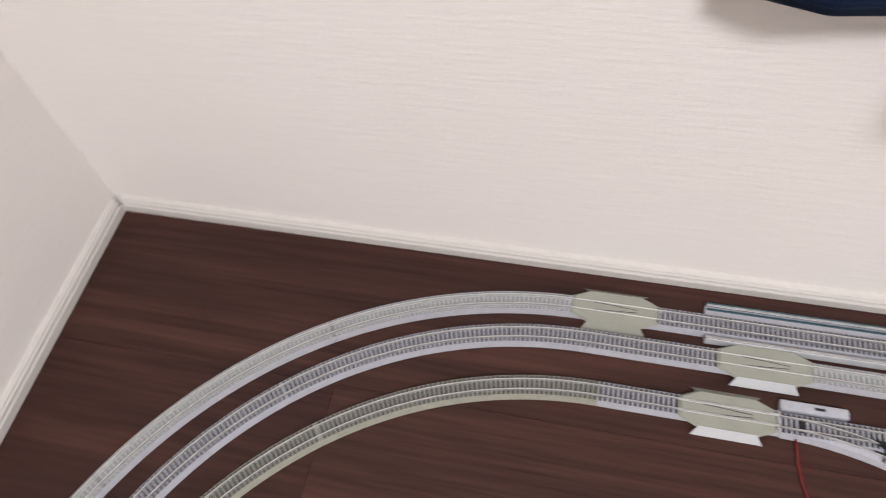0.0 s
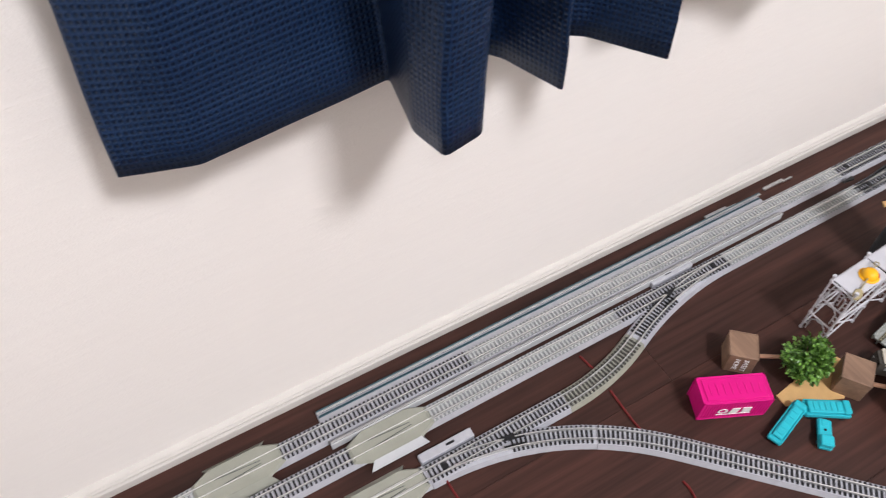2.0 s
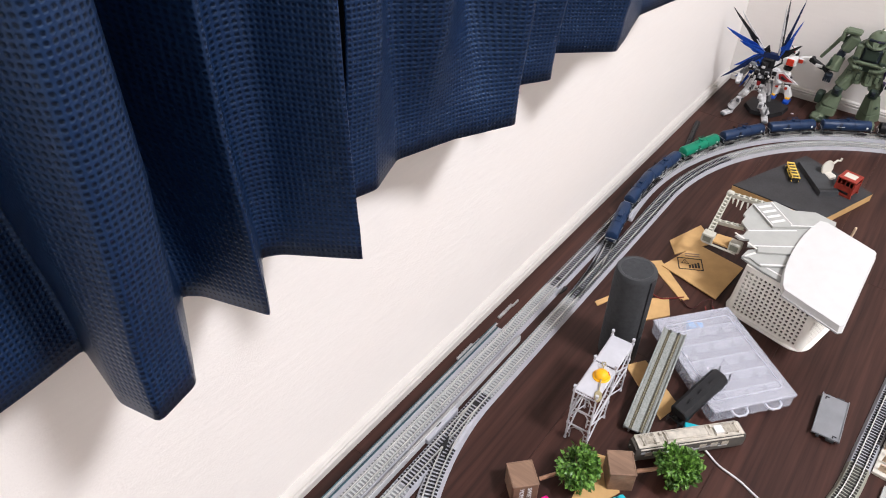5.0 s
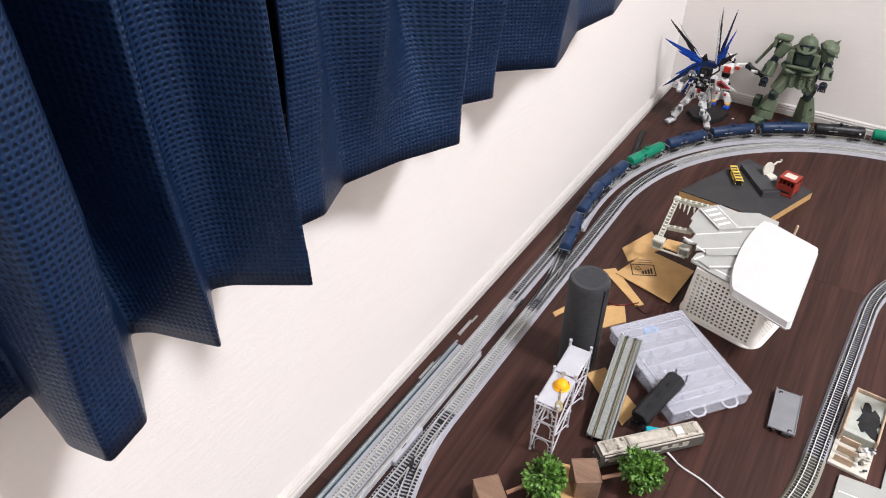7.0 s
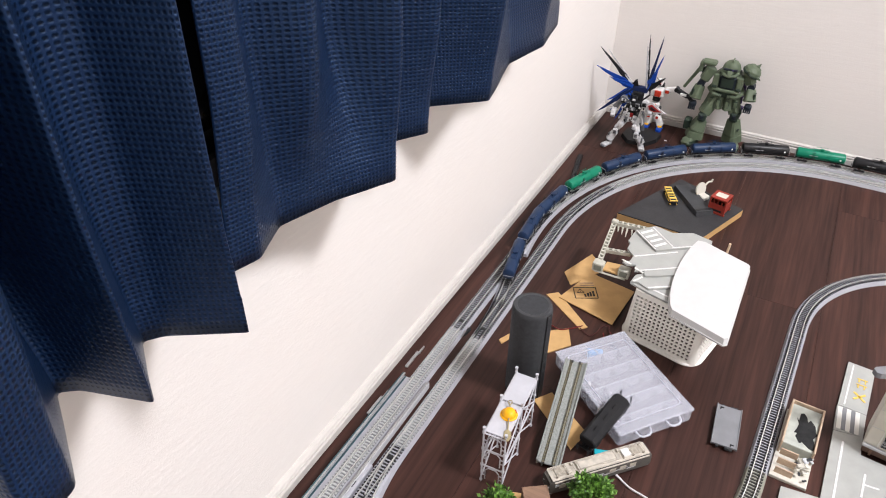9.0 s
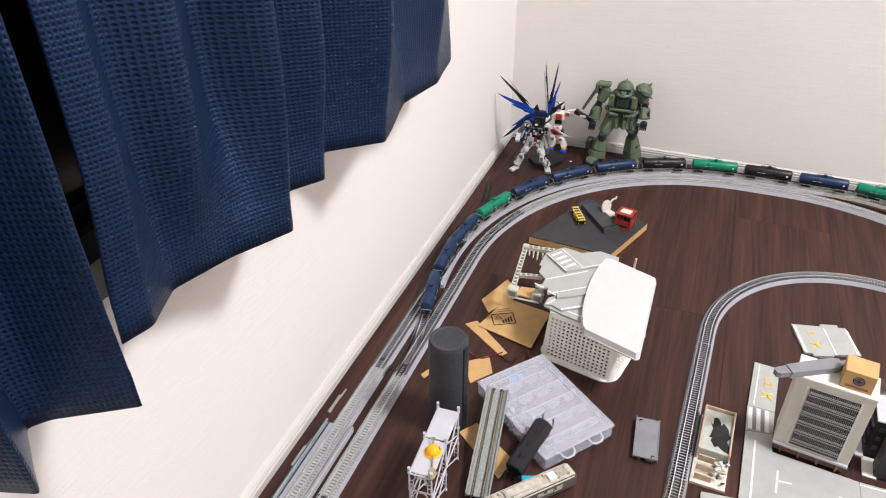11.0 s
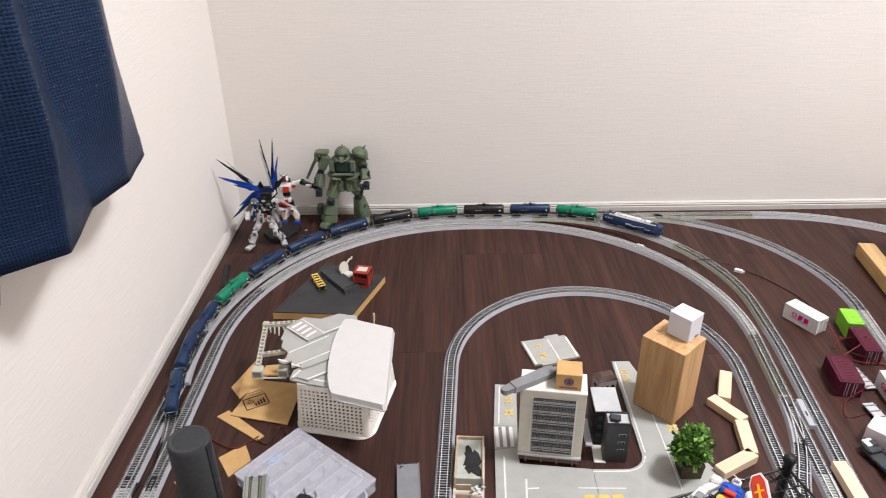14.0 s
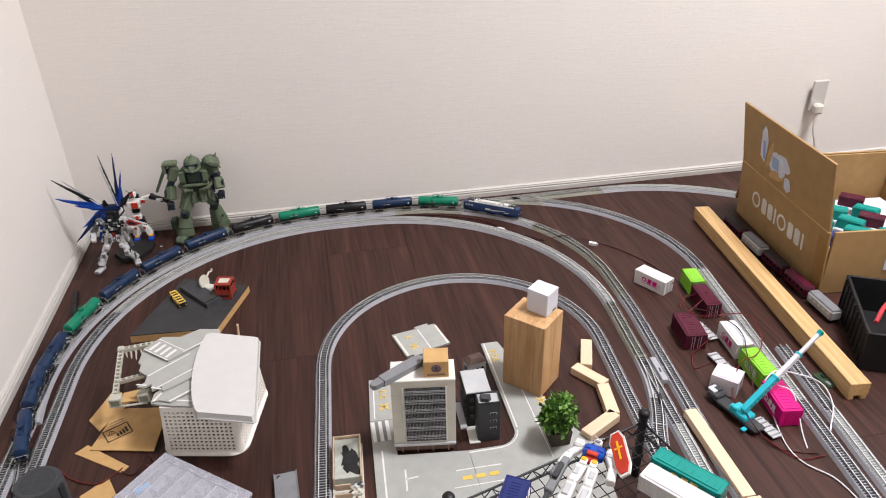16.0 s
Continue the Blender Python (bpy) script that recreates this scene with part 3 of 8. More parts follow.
# outer loop, along the left wall, round the far corner, along the back wall and down the right
outer = lay(0.037, -0.463, 90, ("c", 0.432, -90), ("s", 0.131))
line(outer, [(0.045, "dark"), (9, "pale")])
outer_right = lay(0.6, -0.031, 0, ("c", 0.331, -91.5), ("s", 0.08), ("c", 0.9, -4), ("s", 0.56))
line(stretch_of(outer_right, 0.14, distances(outer_right)[-1]), [(0.16, "pale"), (0.45, "olive"), (0.83, "dark"), (9, "pale")])
outer_near = lay(0.037, -1.483, -90, ("c", 0.421, 90), ("s", 0.5))
line(outer_near, [(9, "pale")])
outer_left = lay(0.037, -1.483, 90, ("s", 0.74))
line(outer_left, [(0.255, "dark"), (9, "pale")])
# second line
inner_near = lay(0.069, -1.475, -90, ("c", 0.385, 90), ("s", 0.5))
line(inner_near, [(9, "dark")])
inner_left = lay(0.069, -1.475, 90, ("s", 0.732))
line(inner_left, [(0.15, "dark"), (0.395, "pale"), (0.535, None), (9, "pale")])
inner = lay(0.069, -0.463, 90, ("c", 0.4, -90), ("s", 0.06), ("c", 0.37, -95), ("s", 0.127))
line(inner, [(0.17, "dark"), (1.285, "pale"), (9, "olive")])
# third line near the corner with its turnout towards the second line, and the small loop
third_near = lay(0.116, -1.46, -90, ("c", 0.37, 90), ("s", 0.4))
line(third_near, [(9, "olive")])
line(lay(0.116, -1.46, 90, ("s", 0.145)), [(9, "dark")])
turnout(lay(0.117, -1.315, 90, ("s", 0.14)), lay(0.117, -1.315, 90, ("c", 0.28, -31)), "dark", (1, 0.026))
line(lay(0.117, -1.175, 90, ("s", 0.0), ("c", 0.242, 23.1), step=0.01), [(9, "olive")])
turnout(lay(0.069, -0.94, -90, ("s", 0.14)), lay(0.069, -0.94, -90, ("c", 0.357, 23.1)), "dark", (-1, 0.06))
small = lay(0.117, -1.315, 90, ("c", 0.28, -45), ("s", 0.19), ("c", 0.28, 42.2), ("s", 0.285), ("c", 0.212, -87.2), ("c", 0.207, -95), ("s", 0.5))
small_d = distances(small)
line(stretch_of(small, 0.1516, small_d[-1]), [(0.27, "dark"), (0.48, "olive"), (9, "dark")])
# crossover between the first two lines
turnout(lay(0.037, -0.743, 90, ("s", 0.14)), lay(0.069, -0.743, 90, ("c", 0.55, 13), ("c", 0.55, -13), step=0.01)[:14], "dark", None, "grey model railway crossover turnout")
turnout(lay(0.069, -0.743, 90, ("s", 0.14)), lay(0.069, -0.743, 90, ("c", 0.55, 8)), "dark", None, "grey model railway crossover turnout")
turnout(lay(0.037, -0.463, -90, ("s", 0.14)), lay(0.037, -0.463, -90, ("c", 0.55, 9)), "dark", None, "grey model railway crossover turnout")
line(lay(0.069, -0.603, 90, ("s", 0.14)), [(9, "dark")])
# back wall: the first line splits twice
turnout(lay(0.6, -0.031, 0, ("s", 0.13)), lay(0.6, -0.031, 0, ("c", 0.331, -24.1)), "olive", None, "olive-grey model railway turnout beside the wall")
line(lay(0.73, -0.031, 0, ("s", 0.05)), [(9, "olive")])
turnout(lay(0.78, -0.031, 0, ("s", 0.13)), lay(0.78, -0.031, 0, ("c", 0.318, -23.8)), "olive", None, "olive-grey model railway turnout beside the wall")
third_right = lay(0.78, -0.031, 0, ("c", 0.318, -97), ("s", 0.75))
line(stretch_of(third_right, 0.1325, distances(third_right)[-1]), [(0.405, "dark"), (0.745, "pale"), (9, "dark")])
line(lay(0.91, -0.031, 0, ("s", 0.15), ("c", 0.42, -60)), [(0.14, "olive"), (9, "pale")])
line(lay(1.101, -0.612, -98, ("s", 0.5)), [(0.14, "dark"), (9, "pale")])
turnout(lay(0.8865, -0.592, -95, ("s", 0.14)), lay(0.8865, -0.592, -95, ("c", 0.4, -20)), "dark", (1, 0.03))
line(lay(0.8743, -0.7315, -95, ("s", 0.45)), [(9, "pale")])
side_end = lay(0.8865, -0.592, -95, ("c", 0.4, -20))[-1]
line(lay(side_end[0], side_end[1], -115, ("c", 0.3, 16), ("s", 0.14)), [(9, "dark")])


M_RAMP = plain("ramp_plastic", (0.27, 0.275, 0.23), 0.4, vary=0.06)


def rerailer(x, y, sheen_side, length=0.078):
    """A flat plate with long cut corners over the rails, bent down along its sides."""
    t = thing("rerailer", pose(x, y, 0), "olive-grey plastic rerailing ramp over the track", "track ramp", "rerailing ramps")
    h, w = length / 2, 0.0158
    poly = [(-w * 0.55, -h), (w * 0.55, -h), (w, -h * 0.6), (w, h * 0.6), (w * 0.55, h), (-w * 0.55, h), (-w, h * 0.6), (-w, -h * 0.6)]
    part("ramp", Geo().prism(poly, 0.0058, 0.0082, 0, None, 0.08), M_RAMP, t)
    for q in (-1, 1):
        # One skirt gets a paler colour to paint in the sheen on its slope.
        part("side_skirt", Geo().add([(q * w * 0.95, -h * 0.58, 0.008), (q * w * 0.95, h * 0.58, 0.008), (q * w * 1.3, h * 0.72, 0.0004), (q * w * 1.3, -h * 0.72, 0.0004), (q * w * 0.9, -h * 0.58, 0.0004), (q * w * 0.9, h * 0.58, 0.0004)],
                                     [(0, 1, 2, 3), (4, 5, 1, 0), (0, 3, 4), (1, 5, 2), (3, 2, 5, 4)]), M_LGREY if sheen_side and q > 0 else M_RAMP, t, "sloping side with its sheen painted pale" if sheen_side and q > 0 else "")
        part("rail_line", Geo().box((q * 0.0045, 0, 0.0086), (0.001, length, 0.001), 0.0002), M_RAIL, t)
    for q in (-0.0026, 0.0026):
        part("guide_groove", Geo().box((q, 0, 0.0083), (0.0005, length * 0.5, 0.0004), 0, 0, pose(0, 0, 0, 0, 0, q * 1500)), M_DGREY, t)


for p in ((0.037, -1.453), (0.069, -1.326), (0.117, -1.356)):
    rerailer(*p, p[0] > 0.05)
girder = thing("track_side_plates", pose(0, 0, 0), "pair of thin steel side plates along the track", "side plates")
for x, m in ((0.0185, M_TEAL), (0.0535, M_LGREY)):
    part("plate", Geo().box((x, -1.11, 0.0048), (0.0012, 0.53, 0.0095), 0.0003), m, girder)
    part("lip", Geo().box((x + (0.002 if x < 0.03 else -0.002), -1.11, 0.0092), (0.0022, 0.53, 0.0009), 0.0003), M_STEEL, girder)
part("deck", Geo().box((0.036, -1.11, 0.002), (0.0345, 0.53, 0.0036), 0.0004), M_BEDL, girder)
for x in (0.0222, 0.0498):
    part("channel", Geo().box((x, -1.11, 0.0046), (0.0018, 0.528, 0.0014), 0.0003), M_TEAL, girder)
for y in (-0.815, -0.9):
    solid("metal_clip", Geo().box((0, 0, 0.0015), (0.004, 0.03, 0.003), 0.0006).cyl((0.002, 0.012, 0.002), (0.002, 0.026, 0.002), 0.0015, seg=8), M_STEEL, "small bare metal clip on the floor", "metal clip", pose(0.013, y, 0))


# ---- train ----
def wagon(color, m, label):
    """A tank wagon, its middle over the rails at the origin, along x."""
    t = thing("tank_wagon", m, label, "tank wagon", "tank wagons of the train")
    rings = [(0.002, -0.041), (0.006, -0.0405), (0.0082, -0.0392), (0.0088, -0.0375), (0.0088, -0.012), (0.0091, -0.0119), (0.0091, -0.0111), (0.0088, -0.011), (0.0088, 0.011), (0.0091, 0.0111), (0.0091, 0.0119),
             (0.0088, 0.012), (0.0088, 0.0375), (0.0082, 0.0392), (0.006, 0.0405), (0.002, 0.041)]
    part("tank", Geo().lathe(rings, 28, 0, pose(0, 0, 0.0165, 0, 90, 0)), color, t, smooth=35)
    g = Geo().box((0, 0, 0.0072), (0.083, 0.004, 0.0026), 0.0003)
    for x in (-0.041, 0.041):
        g.box((x, 0, 0.0076), (0.0018, 0.0165, 0.002), 0.0002)
    for x in (-0.03, -0.015, 0.015, 0.03):
        g.box((x, 0, 0.0092), (0.003, 0.013, 0.0022), 0.0003)
    part("frame", g, M_BLACK, t)
    for x in (-0.028, 0.028):
        g = Geo()
        for y in (-0.0072, 0.0072):
            g.box((x, y, 0.0042), (0.017, 0.0014, 0.0032), 0.0004).box((x, y * 1.08, 0.0048), (0.005, 0.0016, 0.004), 0.0003)
        b = part("bogie", g, M_BLACK, t)
        for dx in (-0.0057, 0.0057):
            for y in (-0.0046, 0.0046):
                part("wheel", Geo().cyl((x + dx, y - 0.0009, 0.0028), (x + dx, y + 0.0009, 0.0028), 0.0028, seg=14), M_STEEL, b)
    g = Geo().box((0, 0, 0.0256), (0.026, 0.0062, 0.0006), 0.0001).cyl((0, 0, 0.024), (0, 0, 0.0284), 0.0034, 0.0031, 14)
    part("walkway", g, color, t)
    for y in (-0.0031, 0.0031):
        g = Geo().box((0, y * 1.3, 0.0293), (0.018, 0.0004, 0.0004))
        for x in (-0.009, 0, 0.009):
            g.box((x, y * 1.3, 0.0273), (0.0004, 0.0004, 0.004))
        part("railing", g, color, t)
    for s in (-1, 1):
        g = Geo()
        for x in (-0.0015, 0.0015):
            g.box((x - 0.012, s * 0.0093, 0.0165), (0.0004, 0.0005, 0.017))
        for k in range(6):
            g.box((-0.012, s * 0.0093, 0.0095 + 0.0028 * k), (0.003, 0.0004, 0.0004))
        part("ladder", g, M_BLACK, t)
        part("badge", Geo().cyl((s * 0.032, -s * 0.0087, 0.0165), (s * 0.032, -s * 0.0091, 0.0165), 0.0016, seg=14), M_WHITE, t)
        part("lettering_bar", Geo().box((-s * 0.012, -s * 0.0089, 0.0168), (0.014, 0.0003, 0.0009)), M_LGREY, t)
        part("coupler", Geo().box((s * 0.0445, 0, 0.0052), (0.006, 0.0016, 0.002), 0.0003), M_BLACK, t)
        g = Geo()
        for y in (-0.007, 0.007):
            g.box((s * 0.0416, y, 0.0115), (0.0005, 0.0005, 0.007))
        g.box((s * 0.0416, 0, 0.0148), (0.0005, 0.0145, 0.0005))
        part("end_rail", g, M_LGREY, t)
    return t


def locomotive(m, body, roof, stripe, label, group="", fittings=None):
    t = thing("electric_locomotive", m, label, "locomotive", group)
    L = 0.118
    sec = [(-0.0096, 0.0045), (0.0096, 0.0045), (0.0098, 0.008), (0.0096, 0.0185), (0.0082, 0.0215), (-0.0082, 0.0215), (-0.0096, 0.0185), (-0.0098, 0.008)]
    rows = []
    for x, k, up in ((-L / 2, 0.86, -0.0022), (-L / 2 + 0.003, 0.97, -0.0006), (-L / 2 + 0.008, 1, 0), (L / 2 - 0.008, 1, 0), (L / 2 - 0.003, 0.97, -0.0006), (L / 2, 0.86, -0.0022)):
        rows.append([(x, y * k, z + (up if z > 0.015 else 0)) for y, z in sec])
    vs = [p for r in rows for p in r]
    n = len(sec)
    fs = [(k * n + i, k * n + (i + 1) % n, (k + 1) * n + (i + 1) % n, (k + 1) * n + i) for k in range(len(rows) - 1) for i in range(n)]
    fs += [tuple(range(n)), tuple(range((len(rows) - 1) * n, len(rows) * n))]
    part("body", Geo().add(vs, fs), body, t, smooth=30)
    part("roof", Geo().box((0, 0, 0.022), (L - 0.022, 0.0158, 0.0014), 0.0005), roof, t)
    part("roof_equipment", Geo().box((-0.004, 0, 0.0239), (0.044, 0.0085, 0.0026), 0.0006), roof, t)
    part("roof_equipment", Geo().box((0.031, 0, 0.0238), (0.009, 0.009, 0.003), 0.0005), M_WHITE, t)
    for x in (-0.044, 0.044):
        g = Geo()
        for y in (-0.005, 0.005):
            g.tube([(x - 0.007, y, 0.0235), (x + 0.006, y, 0.025), (x - 0.005, y * 0.6, 0.0262)], 0.0003, 4)
            g.cyl((x - 0.007, y, 0.0225), (x - 0.007, y, 0.0242), 0.0007, seg=6).cyl((x + 0.005, y, 0.0225), (x + 0.005, y, 0.0242), 0.0007, seg=6)
        for dx in (-0.007, 0, 0.006):
            g.tube([(x + dx, -0.0062, 0.0262), (x + dx, 0.0062, 0.0262)], 0.00035, 4)
        g.box((x, 0, 0.0232), (0.013, 0.009, 0.0006), 0.0002)
        part("pantograph", g, fittings or M_DGREY, t)
    g = Geo()
    for x in (-0.03, -0.024, 0.018, 0.024):
        g.tube([(x, -0.006, 0.0252), (x, 0.006, 0.0252)], 0.0004, 4).cyl((x, 0.004, 0.0225), (x, 0.004, 0.0252), 0.0006, seg=6)
    g.tube([(-0.03, 0.006, 0.0252), (0.03, 0.0062, 0.0256)], 0.0003, 4)
    part("bus_bar", g, fittings or M_DGREY, t)
    for x, y, w, d, h in ((-0.0145, 0.0035, 0.018, 0.0042, 0.0016), (0.012, -0.0035, 0.02, 0.0038, 0.0014), (0.036, 0.003, 0.005, 0.004, 0.0022), (-0.036, -0.003, 0.005, 0.004, 0.002), (-0.03, 0.0045, 0.003, 0.003, 0.003), (0.024, 0.0045, 0.003, 0.003, 0.003)):
        part("roof_box", Geo().box((x, y, 0.0226 + h / 2), (w, d, h), 0.0004), roof, t)
    for y in (-0.0072, 0.0072):
        part("roof_conduit", Geo().cyl((-0.046, y, 0.0231), (0.046, y, 0.0231), 0.00045, seg=6), roof, t)
    for x in (-0.05, -0.038, -0.026, 0.026, 0.038, 0.05):
        for y in (-0.0055, 0.0055):
            part("insulator", Geo().cyl((x, y, 0.0226), (x, y, 0.0252), 0.0008, 0.0005, seg=8), fittings or M_DGREY, t)
    for s in (-1, 1):
        part("windscreen", Geo().box((s * (L / 2 - 0.0008), 0, 0.0168), (0.0016, 0.0135, 0.0034), 0.0003), M_GLASS, t)
        for y in (-0.0055, 0.0055):
            part("headlight", Geo().cyl((s * (L / 2 - 0.001), y, 0.0108), (s * (L / 2 + 0.0004), y, 0.0108), 0.001, seg=10), M_WHITE, t)
        part("coupler", Geo().box((s * (L / 2 + 0.0015), 0, 0.0052), (0.006, 0.0018, 0.002), 0.0003), M_BLACK, t)
        part("skirt", Geo().box((s * (L / 2 - 0.003), 0, 0.0036), (0.004, 0.0165, 0.0024), 0.0005), M_LGREY, t)
        part("side_stripe", Geo().add([(0.004, s * 0.01, 0.0095), (0.03, s * 0.01, 0.0135), (0.03, s * 0.01, 0.0142), (0.0, s * 0.01, 0.0118)], [(0, 1, 2, 3)]).box((-0.005, s * 0.00985, 0.0122), (0.012, 0.0003, 0.0034)), stripe, t)
        for x in (0.04, 0.046, 0.052):
            part("side_window", Geo().box((s * x, s * 0.0097, 0.0155), (0.0042, 0.0004, 0.0032)), M_LGREY, t)
        if fittings:
            for x in (-0.046, -0.028, 0.012, 0.024, 0.036):
                part("side_panel", Geo().box((x, s * 0.0098, 0.0135), (0.0075, 0.0004, 0.006), 0.0001), fittings, t)
            part("cab_roof", Geo().box((s * (L / 2 - 0.007), 0, 0.0218), (0.009, 0.0155, 0.0012), 0.0005), roof, t)
            part("roof_edge", Geo().box((0, s * 0.0091, 0.0203), (L - 0.008, 0.0014, 0.0016), 0.0004), roof, t)
        part("lettering_bar", Geo().box((-s * 0.034, s * 0.0099, 0.0105), (0.01, 0.0003, 0.0012)), stripe, t)
    for x in (-0.037, 0, 0.037):
        g = Geo()
        for y in (-0.0078, 0.0078):
            g.box((x, y, 0.0036), (0.02, 0.0014, 0.0034), 0.0005)
        b = part("bogie", g, M_BLACK, t)
        for dx in (-0.006, 0.006):
            for y in (-0.0046, 0.0046):
                part("wheel", Geo().cyl((x + dx, y - 0.0009, 0.0034), (x + dx, y + 0.0009, 0.0034), 0.0034, seg=14), M_STEEL, b)
    return t


train_way = lay(0.069, -1.475, 90, ("s", 0.732), ("c", 0.62, 13.2), ("c", 0.62, -13.2), step=0.01)
train_way = train_way + lay(0.037, train_way[-1][1] + 0.002, 90, ("s", -0.463 - train_way[-1][1] - 0.004), ("c", 0.432, -90), ("s", 0.131), ("c", 0.331, -60), step=0.01)
tw_d = distances(train_way)


def on_track(s, half):
    a, b = along(train_way, tw_d, s - half), along(train_way, tw_d, s + half)
    return on_line(((a[0] + b[0]) / 2, (a[1] + b[1]) / 2), ((a[0] + b[0]) / 2 + b[0] - a[0], (a[1] + b[1]) / 2 + b[1] - a[1]), RAIL_TOP - 0.0002)


train_s = tw_d[min(range(len(train_way)), key=lambda i: math.hypot(train_way[i][0] - 0.802, train_way[i][1] + 0.084))]
locomotive(on_track(train_s, 0.037), M_LOCOB, M_ROOF, M_WHITE, "navy electric locomotive with a silver roof heading the train")
order = "gbkgkbbbgbbb"
WAGONS = {"g": (M_TANKG, "bright green tank wagon on the outer track"), "b": (M_TANKB, "dull navy blue tank wagon on the outer track"), "k": (M_TANKK, "black tank wagon on the outer track")}
first = {}
for i, c in enumerate(order):
    place = on_track(train_s - 0.1145 - 0.0945 * i, 0.028)
    if c in first:
        copy_thing(first[c], place)
    else:
        first[c] = wagon(WAGONS[c][0], place, WAGONS[c][1])


# ---- things beside the left wall ----
def foliage(parent, centre, r, leaf, count, seed, squash=0.9):
    """A crown of small pointed leaves on short twigs, uneven at the rim."""
    rng = random.Random(seed)
    g, tw = Geo(), Geo()
    clumps = []
    for _ in range(44):
        d = Vector((rng.gauss(0, 1), rng.gauss(0, 1), rng.gauss(0, 1) * squash)).normalized()
        clumps.append(Vector(centre) + d * r * rng.uniform(0.5, 0.86))
        tw.tube([Vector(centre), clumps[-1]], 0.0005, 4)
    for _ in range(count):
        c = rng.choice(clumps)
        out = (c - Vector(centre)).normalized()
        p = c + Vector((rng.gauss(0, 1), rng.gauss(0, 1), rng.gauss(0, 1))) * r * 0.17
        d = (out + Vector((rng.gauss(0, 1), rng.gauss(0, 1), rng.gauss(0, 1))) * 0.55).normalized()
        side = d.cross(Vector((rng.gauss(0, 1), rng.gauss(0, 1), rng.gauss(0, 1)))).normalized() * leaf * 0.4
        up = d.cross(side).normalized() * leaf * 0.1
        k = leaf * rng.uniform(0.7, 1.25)
        g.add([p, p + d * k * 0.5 + side + up, p + d * k, p + d * k * 0.5 - side + up, p + d * k * 0.5 - up], [(0, 1, 4), (1, 2, 4), (2, 3, 4), (3, 0, 4)])
    me = bpy.data.meshes.new("crown")
    me.from_pydata(g.v, [], g.f)
    me.materials.append(M_LEAF)
    ob = new("crown", me)
    ob.parent = parent
    tagged(ob, "dense small green leaves", kind="stuff")
    part("twig_work", tw, M_WALNUT, parent, kind="stuff")


CIRCLE = [(math.cos(math.pi * k / 12), math.sin(math.pi * k / 12)) for k in range(25)]


def container(m, wall, top, label, logo=None, doors=True, L=0.0605, W=0.0245, H=0.026, group="freight containers"):
    """A ribbed freight container along x, standing on its base."""
    t = thing("freight_container", m, label, "container", group)
    part("shell", Geo().box((0, 0, H / 2), (L - 0.0012, W - 0.0012, H - 0.0008), 0.0004), wall, t)
    for x in (-1, 1):
        for y in (-1, 1):
            part("corner_post", Geo().box((x * (L / 2 - 0.001), y * (W / 2 - 0.001), H / 2), (0.002, 0.002, H), 0.0003), wall, t)
    for y in (-1, 1):
        part("side_rail", Geo().box((0, y * (W / 2 - 0.0007), H - 0.001), (L, 0.0014, 0.002), 0.0003).box((0, y * (W / 2 - 0.0007), 0.001), (L, 0.0014, 0.002), 0.0003), wall, t)
        g = Geo()
        for i in range(22):
            g.box((-L / 2 + 0.004 + i * (L - 0.008) / 21, y * (W / 2 - 0.0005), H / 2), (0.0013, 0.0007, H - 0.004), 0.0002)
        part("ribs", g, wall, t, kind="stuff")
    part("roof_panel", Geo().box((0, 0, H + 0.0002), (L - 0.008, W - 0.006, 0.0009), 0.0004), top, t)
    g = Geo()
    for i in range(8):
        g.box((-L / 2 + 0.009 + i * (L - 0.018) / 7, 0, H + 0.0008), (0.0009, W * 0.42, 0.0006), 0.0002)
    part("roof_ribbing", g, top, t, kind="stuff")
    for x in (-1, 1):
        part("end_rail", Geo().box((x * (L / 2 - 0.0007), 0, H - 0.001), (0.0014, W, 0.002), 0.0003), wall, t)
    if doors:
        for y in (-0.0065, -0.003, 0.003, 0.0065):
            part("lock_bar", Geo().cyl((L / 2 + 0.0002, y, 0.002), (L / 2 + 0.0002, y, H - 0.002), 0.0004, seg=6), M_LGREY if wall != M_PINK else wall, t)
    if logo:
        for s in (-1, 1):
            y = s * (W / 2 + 0.0002)
            ring = Geo().tube([(0.0037 * x, 0.0037 * y_, 0) for x, y_ in CIRCLE], 0.001, 6, 0, pose(s * 0.0105, y, 0.0145, 90, 0, 0) @ Matrix.Diagonal((1, 0.88, 0.3, 1)))
            part("emblem", ring, logo, t)
            part("emblem", Geo().prism([(-0.0046, -0.0042), (0.0026, -0.0042), (0.0046, 0.0042), (-0.0026, 0.0042)], -0.0003, 0.0003, 0, pose(0, y, 0.0145, 90, 0, 0)), logo, t)
            part("emblem", Geo().box((s * -0.0105, y, 0.0145), (0.0075, 0.0006, 0.0083)), logo, t)
            part("lettering_bar", Geo().box((0, y, 0.0085), (0.031, 0.0005, 0.0008)), logo, t)
    return t


# speaker
sp = thing("speaker", pose(0.152, -0.79, 0, 0, 0, -14), "charcoal fabric cylinder speaker standing on the floor", "speaker")
part("body", Geo().lathe([(0.0195, 0), (0.0215, 0.002), (0.0224, 0.005), (0.0224, 0.124), (0.022, 0.1275), (0.0208, 0.1298)], 48), M_FABRIC, sp, "charcoal mesh fabric", smooth=40)
part("top_cap", Geo().lathe([(0.0207, 0.1296), (0.0204, 0.1302), (0.0175, 0.1302), (0.016, 0.1292), (0.001, 0.1288)], 48), M_DGREY, sp, smooth=30)
